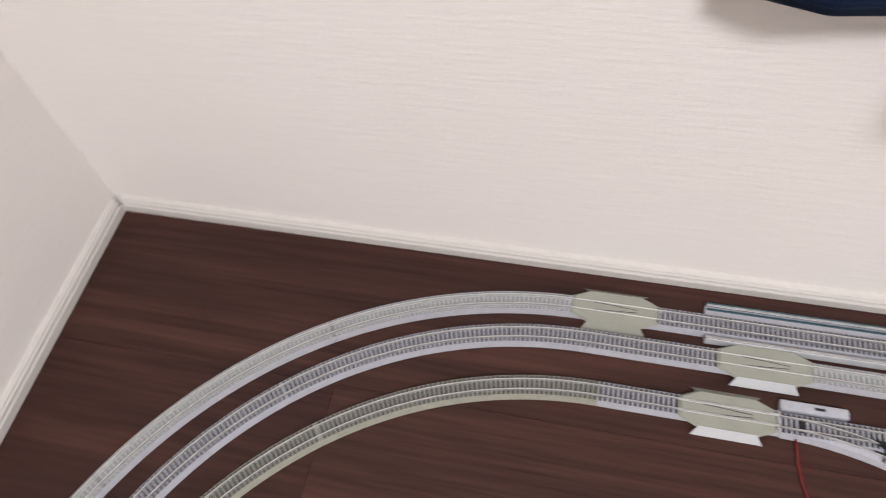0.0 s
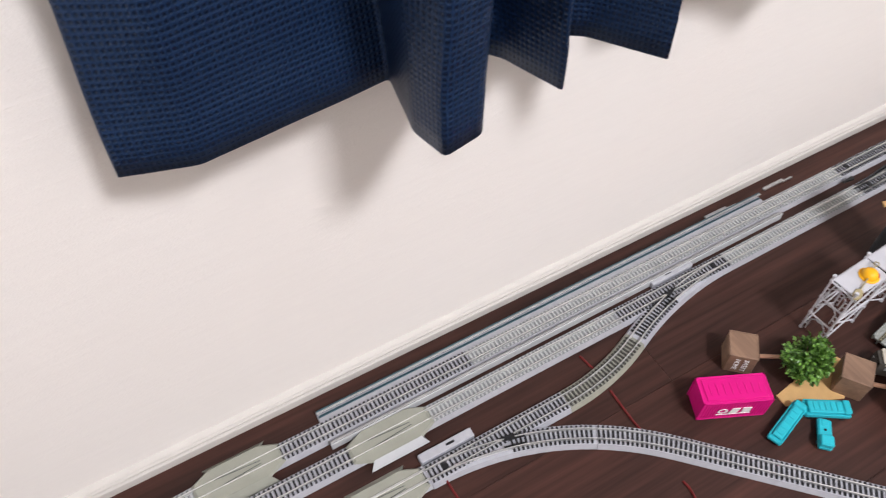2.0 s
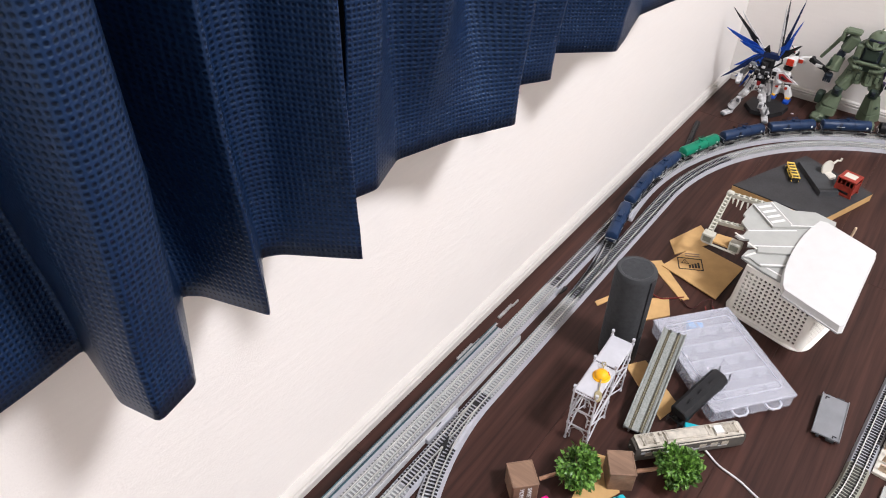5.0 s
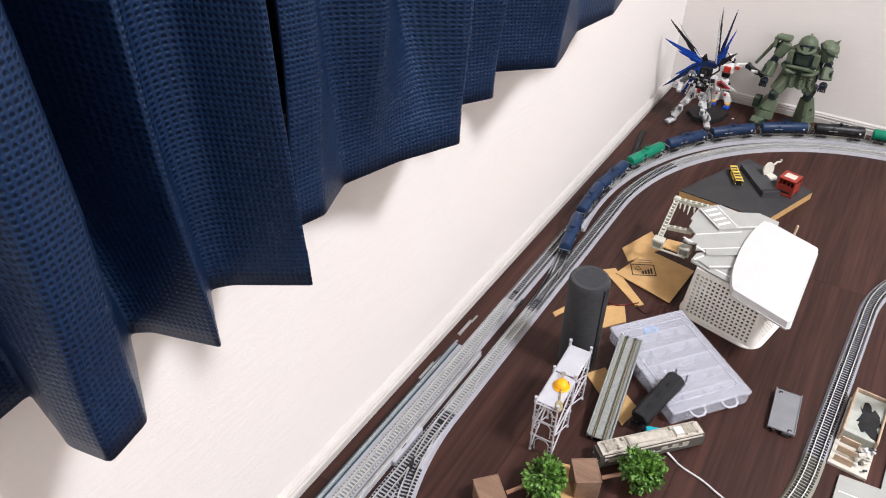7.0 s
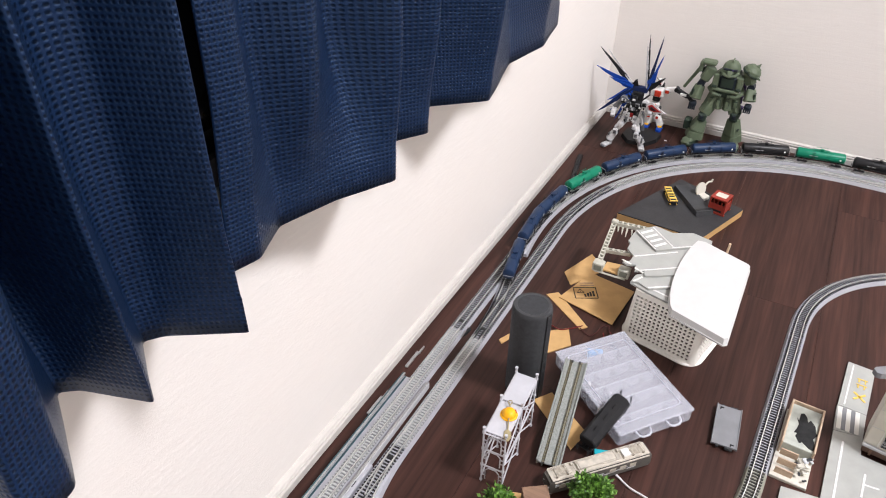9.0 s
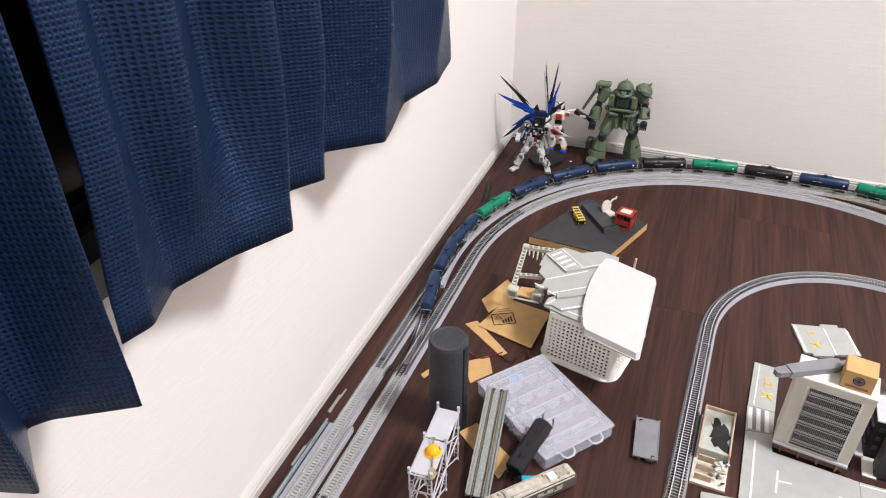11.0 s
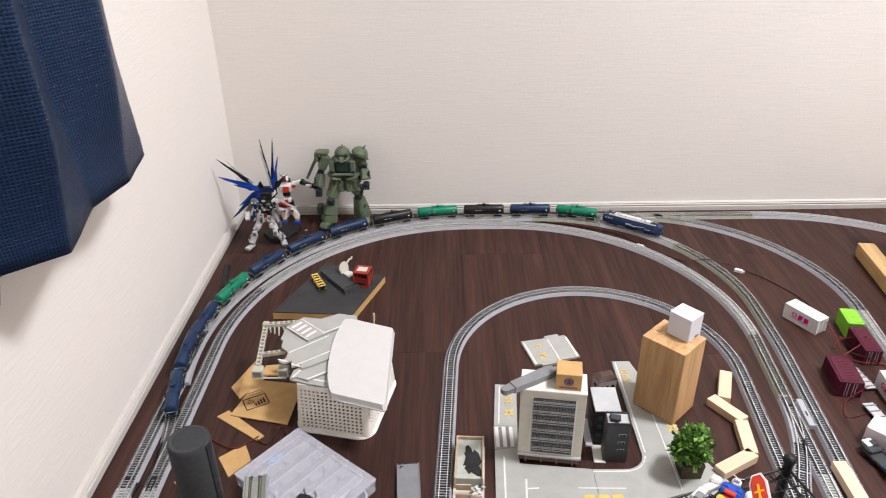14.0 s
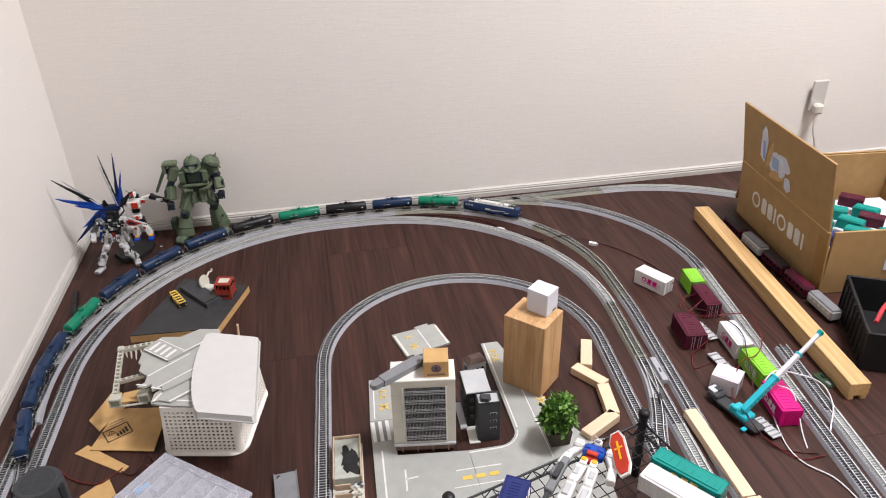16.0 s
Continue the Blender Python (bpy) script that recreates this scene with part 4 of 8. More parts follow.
part("rubber_strip", Geo().box((0.0222, 0, 0.0645), (0.002, 0.0085, 0.126), 0.0008), M_BLACK, sp)
for z in (0.045, 0.06, 0.075):
    part("button", Geo().cyl((0.0228, 0, z), (0.0236, 0, z), 0.0022, seg=12), M_DGREY, sp)

# scaffold with a toy helmet and a broom lying on it
sc = thing("scaffold", pose(0.1725, -0.884, 0, 0, 0, 3), "light grey model scaffold with two platforms", "scaffold")


M_SCAF = plain("silver_grey_plastic", (0.5, 0.5, 0.53), 0.4, vary=0.08)


def pole(p, q, r=0.0011):
    part("pole", Geo().cyl(p, q, r, seg=6), M_SCAF, sc)


for y in (-0.046, 0.0, 0.044):
    for x in (-0.0115, 0.0115):
        pole((x, y, 0), (x, y, 0.081))
        part("foot", Geo().cyl((x, y, 0), (x, y, 0.002), 0.0016, seg=8), M_SCAF, sc)
    for z in (0.025, 0.05, 0.074):
        pole((-0.0115, y, z), (0.0115, y, z), 0.0009)
    for z in (0.004, 0.03, 0.052):
        part("ladder_frame", Geo().tube([(-0.0075, y, z), (-0.0075, y, z + 0.014), (-0.004, y, z + 0.0185), (0.004, y, z + 0.0185), (0.0075, y, z + 0.014), (0.0075, y, z)], 0.0007, 6), M_SCAF, sc, smooth=60)
        pole((-0.0115, y, z + 0.006), (-0.0075, y, z + 0.006), 0.0006)
        pole((0.0075, y, z + 0.006), (0.0115, y, z + 0.006), 0.0006)
        pole((-0.0115, y, z + 0.012), (-0.0075, y, z + 0.012), 0.0006)
        pole((0.0075, y, z + 0.012), (0.0115, y, z + 0.012), 0.0006)
    for x in (-0.0115, 0.0115):
        for z in (0.026, 0.051, 0.0755, 0.0815):
            part("joint", Geo().cyl((x, y, z - 0.0012), (x, y, z + 0.0012), 0.0017, seg=8), M_SCAF, sc)
for x in (-0.0115, 0.0115):
    for a, b in (((-0.046, 0.004), (0.0, 0.036)), ((0.0, 0.004), (-0.046, 0.036)), ((-0.046, 0.04), (0.0, 0.072)), ((0.0, 0.036), (0.044, 0.004)), ((0.0, 0.04), (0.044, 0.072)), ((0.044, 0.04), (0.0, 0.072))):
        pole((x, a[0], a[1]), (x, b[0], b[1]), 0.0008)
    for z in (0.037, 0.074):
        pole((x, -0.046, z), (x, 0.044, z), 0.0009)
for y0, y1 in ((-0.045, -0.001), (0.001, 0.043)):
    part("platform", Geo().box((0, (y0 + y1) / 2, 0.0757), (0.0225, y1 - y0, 0.0014), 0.0003), M_SCAF, sc)
hm = thing("toy_helmet", pose(0.1765, -0.9, 0.0767, 0, 0, 40), "small yellow safety helmet on the scaffold", "toy helmet")
part("dome", Geo().lathe([(0.0072, 0), (0.007, 0.003), (0.0055, 0.0058), (0.003, 0.0072), (0.0008, 0.0076)], 20), M_YELP, hm, smooth=60)
part("brim", Geo().lathe([(0.0088, 0), (0.0089, 0.0006), (0.0074, 0.0012), (0.007, 0.0008)], 20), M_YELP, hm, smooth=40)
part("badge", Geo().box((0.0068, 0, 0.0035), (0.001, 0.004, 0.002), 0.0003), M_REDP, hm)
br = thing("toy_shovel", pose(0.181, -0.912, 0.0785, 0, 6, -70), "tan toy shovel leaning across the scaffold", "toy shovel")
M_SHOVEL = plain("tan_plastic", (0.34, 0.29, 0.16), 0.5, vary=0.2, scale=200)
part("shaft", Geo().cyl((-0.022, 0, 0.0005), (0.008, 0, 0.0002), 0.0007, seg=6), M_SHOVEL, br)
part("grip", Geo().tube([(-0.022, 0, 0.0005), (-0.025, 0.002, 0.0005), (-0.0275, 0.0015, 0.0005), (-0.0275, -0.0015, 0.0005), (-0.025, -0.002, 0.0005), (-0.022, 0, 0.0005)], 0.0006, 5), M_SHOVEL, br)
part("blade", Geo().prism([(0.007, -0.0012), (0.009, -0.0034), (0.015, -0.0038), (0.0195, -0.002), (0.0205, 0), (0.0195, 0.002), (0.015, 0.0038), (0.009, 0.0034), (0.007, 0.0012)], -0.0004, 0.0008, 0, None, 0.12), M_SHOVEL, br)

# loose viaduct girder with a double rail deck
M_VIA = plain("grey_viaduct_plastic", (0.27, 0.285, 0.265), 0.55, vary=0.25, scale=500)
vg = thing("viaduct_girder", on_line((0.2195, -0.884), (0.199, -0.743), 0.001) @ pose(0, 0, 0, 0, -9.0, 0), "grey plastic viaduct girder with rails leaning on the organiser", "model viaduct")
M_RUST = plain("rusty_rail", (0.1, 0.085, 0.05), 0.5, 0.3, vary=0.3, scale=300)
M_CLIP = plain("ochre_clip", (0.25, 0.23, 0.15), 0.6, vary=0.3, scale=400)
part("deck", Geo().box((0.07, 0, 0.0062), (0.14, 0.0252, 0.0024), 0.0005), M_VIA, vg)
for s in (-1, 1):
    part("side_wall", Geo().box((0.07, s * 0.0122, 0.0068), (0.14, 0.0018, 0.008), 0.0004), M_VIA, vg)
    part("walkway", Geo().box((0.07, s * 0.0097, 0.0078), (0.14, 0.003, 0.001), 0.0003), M_VIA, vg)
    part("web", Geo().box((0.07, s * 0.0066, 0.0026), (0.14, 0.0018, 0.005), 0.0003), M_VIA, vg)
    part("rail", Geo().box((0.07, s * 0.0045, 0.0083), (0.14, 0.0009, 0.002), 0.0002), M_RUST, vg)
    part("rail_groove", Geo().box((0.07, s * 0.0068, 0.0076), (0.14, 0.001, 0.0005)), M_RUST, vg)
    g = Geo()
    for i in range(40):
        g.box((0.0018 + 0.0035 * i, s * 0.0057, 0.008), (0.0021, 0.0013, 0.0011))
    part("rail_clip", g, M_CLIP, vg, kind="stuff")
part("buffer_lug", Geo().box((0.138, 0.0045, 0.0085), (0.004, 0.0026, 0.0016), 0.0003).box((0.138, -0.0045, 0.0085), (0.004, 0.0026, 0.0016), 0.0003), M_DGREY, vg)

# clear organiser case
cs = thing("organiser_case", on_line((0.1685, -0.734), (0.2315, -0.656)), "clear plastic organiser case with many compartments", "organiser case")
CW, CD, CH = 0.1, 0.139, 0.0185
M_CFLOOR = clear_plastic("clear_floor", (0.6, 0.62, 0.7), 0.25, 0.2)
M_CBAND = clear_plastic("milky_divider", (0.72, 0.73, 0.8), 0.35, 0.45)
part("tray_floor", Geo().box((CW / 2, -CD / 2, 0.0009), (CW - 0.004, CD - 0.004, 0.0012), 0.0005), M_CFLOOR, cs)
g = Geo()
for x in (0.0014, CW - 0.0014):
    g.box((x, -CD / 2, CH / 2), (0.0016, CD - 0.004, CH - 0.001), 0.0005)
for y in (-0.0014, -CD + 0.0014):
    g.box((CW / 2, y, CH / 2), (CW - 0.004, 0.0016, CH - 0.001), 0.0005)
part("tray_wall", g, M_CASE, cs)
part("lid", Geo().box((CW / 2, -CD / 2, CH), (CW, CD, 0.0016), 0.0007), clear_plastic("clear_lid", (0.66, 0.67, 0.74), 0.25, 0.32), cs)
g = Geo()
for x in (0.001, CW - 0.001):
    g.box((x, -CD / 2, CH - 0.0008), (0.0026, CD, 0.0042), 0.0009)
for y in (-0.001, -CD + 0.001):
    g.box((CW / 2, y, CH - 0.0008), (CW, 0.0026, 0.0042), 0.0009)
part("lid_flange", g, M_CASE, cs)
ring = [(CW / 2 + sx * (CW / 2 - 0.013) + 0.004 * math.cos(q), -CD / 2 + sy * (CD / 2 - 0.017) + 0.004 * math.sin(q), CH + 0.0009) for sx, sy, q0 in ((1, 1, 0), (-1, 1, 90), (-1, -1, 180), (1, -1, 270)) for q in [math.radians(q0 + 22.5 * k) for k in range(5)]]
part("lid_ridge", Geo().tube(ring + [ring[0]], 0.0006, 6), M_CBAND, cs, smooth=60)
for i in range(1, 6):
    part("divider", Geo().box((CW / 2, -CD * i / 6, CH / 2), (CW - 0.006, 0.0022, CH - 0.003), 0.0005), M_CBAND, cs)
for j in range(6):
    for i in range(1, 4):
        part("divider", Geo().box((CW * i / 4 + 0.002 * ((i + j) % 2), -CD * (j + 0.5) / 6, CH / 2), (0.0012, CD / 6 - 0.003, CH - 0.004)), M_CASE, cs)
for x in (0.03, 0.07):
    part("latch", Geo().tube([(x - 0.009, -CD, CH - 0.002), (x - 0.008, -CD - 0.005, CH - 0.003), (x - 0.004, -CD - 0.008, CH - 0.004), (x + 0.004, -CD - 0.008, CH - 0.004), (x + 0.008, -CD - 0.005, CH - 0.003), (x + 0.009, -CD, CH - 0.002)], 0.0012, 8), M_CBAND, cs, smooth=60)
M_SKY = plain("sky_blue_plastic", (0.02, 0.36, 0.8), 0.4)
for x, y, m, s in ((0.051, -0.0125, M_SKY, 0.018), (0.02, -0.05, M_WHITE, 0.006), (0.035, -0.07, M_PINKL, 0.005), (0.015, -0.1, M_LGREY, 0.006), (0.03, -0.055, M_WHITE, 0.005), (0.05, -0.085, M_LGREY, 0.004)):
    solid("small_part", Geo().box((0, 0, s * 0.3), (s, s * 0.6, s * 0.6), 0.0008), m, "tiny loose model part inside the organiser", "model part", on_line((0.1685, -0.734), (0.2315, -0.656)) @ pose(x, y, 0.0018, 0, 0, x * 3000), group="parts in the organiser")

def hopper_wagon(m):
    """A low chamfered wagon body with hatch handles on a spidery frame."""
    t = thing("hopper_wagon", m, "black model hopper wagon leaning on the organiser", "model wagon", "loose wagons")
    sec = [(-0.0085, 0.012), (-0.0108, 0.0165), (-0.0108, 0.0215), (-0.0062, 0.0275), (0.0062, 0.0275), (0.0108, 0.0215), (0.0108, 0.0165), (0.0085, 0.012)]
    vs = [(x, y * k, 0.0195 + (z - 0.0195) * k) for x, k in ((-0.036, 0.9), (-0.0345, 1), (0.0345, 1), (0.036, 0.9)) for y, z in sec]
    fs = [(r * 8 + i, r * 8 + (i + 1) % 8, (r + 1) * 8 + (i + 1) % 8, (r + 1) * 8 + i) for r in range(3) for i in range(8)] + [tuple(range(8)), tuple(range(24, 32))]
    part("body", Geo().add(vs, fs), plain("soft_black_plastic", (0.015, 0.015, 0.016), 0.6, vary=0.2), t)
    for x in (-0.018, 0, 0.018):
        part("hatch_handle", Geo().tube([(x - 0.004, -0.001, 0.0276), (x - 0.003, -0.001, 0.0296), (x, -0.001, 0.0302), (x + 0.003, -0.001, 0.0296), (x + 0.004, -0.001, 0.0276)], 0.0006, 6), M_BLACK, t)
    part("frame", Geo().box((0, 0, 0.0085), (0.08, 0.004, 0.0035), 0.0004).box((-0.0395, 0, 0.0095), (0.0016, 0.018, 0.0026), 0.0003).box((0.0395, 0, 0.0095), (0.0016, 0.018, 0.0026), 0.0003), M_BLACK, t)
    for x in (-0.027, 0.027):
        b = part("bogie", Geo().box((x, -0.0072, 0.0045), (0.017, 0.0014, 0.0034), 0.0004).box((x, 0.0072, 0.0045), (0.017, 0.0014, 0.0034), 0.0004).box((x, 0, 0.006), (0.004, 0.014, 0.002), 0.0003), M_BLACK, t)
        for dx in (-0.0057, 0.0057):
            for y in (-0.0046, 0.0046):
                part("wheel", Geo().cyl((x + dx, y - 0.0009, 0.003), (x + dx, y + 0.0009, 0.003), 0.003, seg=14), M_DGREY, b)
    for s in (-1, 1):
        for y in (-0.007, 0.007):
            g = Geo().box((s * 0.046, y, 0.0155), (0.0005, 0.0005, 0.012)).box((s * 0.0435, y, 0.0155), (0.0005, 0.0005, 0.012))
            for k in range(4):
                g.box((s * 0.0448, y, 0.0105 + 0.0032 * k), (0.003, 0.0005, 0.0005))
            part("ladder", g.box((s * 0.042, y, 0.0098), (0.008, 0.0006, 0.0006)), M_BLACK, t)
        for k in range(5):
            part("brace", Geo().cyl((-0.03 + 0.015 * k, s * 0.004, 0.0095), (-0.024 + 0.015 * k, s * 0.009, 0.0145), 0.0007, seg=6), M_BLACK, t)
    return t


hopper_wagon(on_line((0.2575, -0.811), (0.27, -0.765), 0.0085) @ pose(0, 0, 0, 0, -13, 0) @ Matrix.Diagonal((0.93, 0.95, 0.95, 1)))
solid("blue_block", Geo().box((0, 0, 0.004), (0.018, 0.01, 0.008), 0.0008), M_CYAN, "small bright blue plastic block on the floor", "plastic block", pose(0.266, -0.843, 0, 0, 0, 20))
locomotive(on_line((0.2675, -0.8665), (0.3105, -0.82), 0.0002), plain("dusty_grey_body", (0.085, 0.078, 0.068), 0.5, vary=0.25), plain("dusty_silver_roof", (0.5, 0.46, 0.39), 0.5, vary=0.25, scale=150), M_LGREY, "weathered grey electric locomotive standing on the floor", fittings=plain("dusty_cream_metal", (0.42, 0.38, 0.31), 0.5, vary=0.3, scale=300))
solid("white_cable", Geo().tube(spline([(0.28, -0.858, 0.006), (0.29, -0.86, 0.002), (0.304, -0.8665, 0.0012), (0.335, -0.874, 0.0012), (0.38, -0.9, 0.0012), (0.42, -0.98, 0.0012)]), 0.0011), M_WIREW, "thin white cable lying on the floor", "cable", smooth=60)

for pot, crown, tip, seed in (((0.160, -1.011), (0.197, -0.971, 0.0255), (0.172, -0.998), 1), ((0.229, -0.942), (0.2745, -0.911, 0.0265), (0.243, -0.932), 2)):
    t = thing("potted_tree", pose(0, 0, 0), "fallen toy tree in a small wooden cube pot", "toy tree", "fallen toy trees")
    m = on_line(pot, crown[:2])
    part("pot", Geo().box((0, 0, 0.0135), (0.025, 0.027, 0.027), 0.0008, 0, m).box((-0.0127, 0, 0.0135), (0.0008, 0.023, 0.023), 0.0002, 0, m), M_WALNUT, t)
    for w, d, x, y in ((0.027, 0.0014, 0, -0.0132), (0.027, 0.0014, 0, 0.0132), (0.0014, 0.027, -0.0122, 0), (0.0014, 0.027, 0.0122, 0)):
        part("pot_edge", Geo().box((x, y, 0.0272), (w * 0.95, d, 0.0006), 0.0002, 0, m), M_WALNUT, t)
    if seed == 1:
        for word, x in (("SWEET", 0.0035), ("HOME", -0.004)):
            text = bpy.data.curves.new("lettering", "FONT")
            text.body, text.size, text.extrude, text.align_x, text.align_y = word, 0.0062, 0.0002, "CENTER", "CENTER"
            letters = new("lettering", text)
            letters.parent = t
            letters.matrix_basis = m @ pose(x, -0.0138, 0.014, 90, 0, 0) @ pose(0, 0, 0, 0, 0, -90)
            text.materials.append(M_WHITE)
    part("trunk", Geo().cyl((tip[0], tip[1], 0.014), crown, 0.0022, 0.0017, 8), wood("twig_wood", (0.4, 0.22, 0.13), (0.28, 0.15, 0.09), 0, 80), t, smooth=60)
    foliage(t, crown, 0.0185, 0.0052, 2600, seed)

container(on_line((0.189, -1.051), (0.215, -0.995)), M_PINK, M_PINK, "bright magenta freight container on the floor", M_WHITE, L=0.0615, W=0.0265, H=0.0295)


def toy_truck(m, L, W, kind, label):
    t = thing("toy_vehicle", m, label, "toy vehicle", "cyan toy vehicles")
    part("body", Geo().box((0, 0, 0.0052), (L, W, 0.005), 0.0012), M_CYAN, t)
    if kind == "bus":
        part("upper_body", Geo().box((-0.001, 0, 0.0092), (L - 0.008, W - 0.0036, 0.0036), 0.0008), M_CYAN, t)
        for y in (-1, 1):
            part("side_step", Geo().box((0, y * (W / 2 - 0.0004), 0.0078), (L - 0.002, 0.0012, 0.0022), 0.0004), M_CYAN, t)
        for i in range(5):
            part("roof_panel", Geo().box((-L / 2 + 0.009 + i * (L - 0.02) / 4, 0, 0.0112), ((L - 0.02) / 4 - 0.0016, W - 0.0062, 0.0009), 0.0003), M_CYAN, t)
        part("cab", Geo().box((L / 2 - 0.004, 0, 0.0098), (0.0062, W - 0.002, 0.0054), 0.0009), M_CYAN, t)
        part("windscreen", Geo().box((L / 2 - 0.0009, 0, 0.0106), (0.0006, W - 0.005, 0.0022), 0.0002), M_TURQ, t)
    else:
        part("cab", Geo().box((-L / 2 + 0.0055, 0, 0.0092), (0.01, W - 0.0006, 0.0068), 0.001), M_CYAN, t)
        part("hitch", Geo().cyl((0.003, 0, 0.0078), (0.003, 0, 0.0083), 0.0011, seg=10), M_BLACK, t)
        part("nose", Geo().box((L / 2 - 0.004, 0, 0.0062), (0.008, W * 0.62, 0.004), 0.0012), M_CYAN, t)
    for x in (-L / 2 + 0.006, L / 2 - 0.006):
        for y in (-W / 2 + 0.0008, W / 2 - 0.0008):
            part("wheel", Geo().cyl((x, y - 0.0008, 0.0022), (x, y + 0.0008, 0.0022), 0.0022, seg=12), M_BLACK, t)


toy_truck(on_line((0.2305, -1.02), (0.224, -0.997)), 0.047, 0.0125, "bus", "cyan toy bus on the floor")
toy_truck(on_line((0.238, -0.981), (0.2485, -0.9645)), 0.04, 0.015, "bus", "wide cyan toy bus on the floor")
toy_truck(on_line((0.254, -1.0), (0.244, -0.99)), 0.028, 0.0115, "truck", "small cyan toy truck on the floor")


def sheet(poly, z, m, label, thick=0.0014, name="kraft_card_sheet", cat="cardboard"):
    return solid(name, Geo().prism(poly, z, z + thick), m, label, cat, group="card offcuts")


big = thing("kraft_card_sheet", pose(0, 0, 0), "brown kraft card with a printed warning mark", "cardboard", "card offcuts")
part("card", Geo().prism([(0.130, -0.614), (0.211, -0.633), (0.218, -0.552), (0.151, -0.541)], 0.0017, 0.0032), M_KRAFT, big)
pm = on_line((0.159, -0.588), (0.179, -0.577)) @ Matrix.Diagonal((1.2, 1.2, 1, 1))
for a, b in (((-0.013, 0), (0.0012, 0.02)), ((0.013, 0), (0.0012, 0.02)), ((0, -0.0095), (0.026, 0.0012)), ((0, 0.0095), (0.026, 0.0012))):
    part("print", Geo().box((a[0], a[1], 0.0033), (b[0], b[1], 0.0003), 0, 0, pm), M_INK, big)
for a, b in (((-0.0095, 0.0005), (-0.0015, 0.0005)), ((-0.0015, 0.0005), (-0.0055, 0.007)), ((-0.0055, 0.007), (-0.0095, 0.0005))):
    part("print", Geo().box((math.dist(a, b) / 2, 0, 0.0033), (math.dist(a, b), 0.0007, 0.0003), 0, 0, pm @ on_line(a, b)), M_INK, big)
part("print", Geo().box((-0.0055, 0.0028, 0.0033), (0.0007, 0.0026, 0.0003), 0, 0, pm), M_INK, big)
for k in range(4):
    part("print", Geo().box((-0.001 + 0.0033 * k, -0.0045 + 0.001 * k, 0.0033), (0.0022, 0.005 + 0.0014 * k, 0.0003), 0, 0, pm), M_INK, big)
for k in range(2):
    part("print", Geo().box((0.004, 0.014 + 0.004 * k, 0.0033), (0.016, 0.0016, 0.0003), 0, 0, pm), M_WALNUT, big)
sheet([(0.116, -0.555), (0.134, -0.579), (0.166, -0.523), (0.157, -0.513), (0.137, -0.494)], 0.0002, M_KRAFT, "torn piece of brown kraft card")
sheet([(0.112, -0.615), (0.177, -0.661), (0.184, -0.652), (0.125, -0.603)], 0.0002, M_KRAFT, "narrow strip of brown kraft card")
sheet([(0.135, -0.69), (0.156, -0.722), (0.177, -0.695), (0.163, -0.666)], 0.0002, M_KRAFT, "torn piece of brown kraft card beside the speaker")
sheet([(0.170, -0.803), (0.233, -0.850), (0.241, -0.82), (0.185, -0.782)], 0.0002, M_KRAFT, "piece of brown kraft card under the girder")
sheet([(0.206, -1.006), (0.218, -1.006), (0.238, -0.955), (0.213, -0.925), (0.198, -0.93)], 0.0002, M_KRAFT, "piece of brown kraft card under a toy tree")
sheet([(0.092, -0.73), (0.098, -0.735), (0.112, -0.7), (0.106, -0.698)], 0.0002, M_KRAFT, "narrow kraft card offcut behind the speaker")

# dark board with small vehicles on it
bd = thing("dark_board", pose(0, 0, 0), "dark grey board with raw brown edges on the floor", "board")
poly = [(0.140, -0.383), (0.272, -0.392), (0.315, -0.274), (0.204, -0.226)]
part("core", Geo().prism(poly, 0.0002, 0.0118), M_KRAFT, bd)
part("face", Geo().prism([(0.2328 + (x - 0.2328) * 0.997, -0.3188 + (y + 0.3188) * 0.997) for x, y in poly], 0.0119, 0.0136), M_BOARD, bd)
fb = thing("toy_ramp", on_line((0.211, -0.257), (0.264, -0.325), 0.0137), "flat dark grey model ramp lying on the board", "model part")
part("plate", Geo().prism([(0, -0.0135), (0.086, -0.0145), (0.086, 0.0145), (0, 0.0135)], 0, 0.0078, 0, None, 0.04), M_DGREY, fb)
part("end_lip", Geo().box((0.079, 0, 0.0082), (0.004, 0.026, 0.0008), 0.0002), M_BLACK, fb)
yv = thing("toy_chassis", on_line((0.192, -0.28), (0.219, -0.332), 0.0137) @ Matrix.Diagonal((0.82, 0.9, 1, 1)), "yellow and black toy vehicle frame on the board", "toy vehicle")
part("core", Geo().box((0.03, 0, 0.006), (0.05, 0.0105, 0.0075), 0.0008), M_BLACK, yv)
for y in (-0.0058, 0.0058):
    part("side_rail", Geo().box((0.03, y, 0.0095), (0.054, 0.0012, 0.0014), 0.0003).box((0.03, y, 0.0035), (0.054, 0.0012, 0.0014), 0.0003), M_YELLOW, yv)
    for k in range(5):
        part("brace", Geo().box((0, 0, 0), (0.0095, 0.0011, 0.0012), 0, 0, pose(0.009 + 0.0105 * k, y * 1.03, 0.0065, 0, 38 if k % 2 else -38, 0)), M_YELLOW, yv)
for k in range(6):
    part("cross_bar", Geo().box((0.0045 + 0.0102 * k, 0, 0.0102), (0.0022 if k % 2 else 0.0042, 0.0125, 0.0016), 0.0003), M_YELLOW, yv)
for x in (0.01, 0.05):
    for y in (-0.0066, 0.0066):
        part("wheel", Geo().cyl((x, y - 0.0012, 0.0033), (x, y + 0.0012, 0.0033), 0.0033, seg=12), M_BLACK, yv)
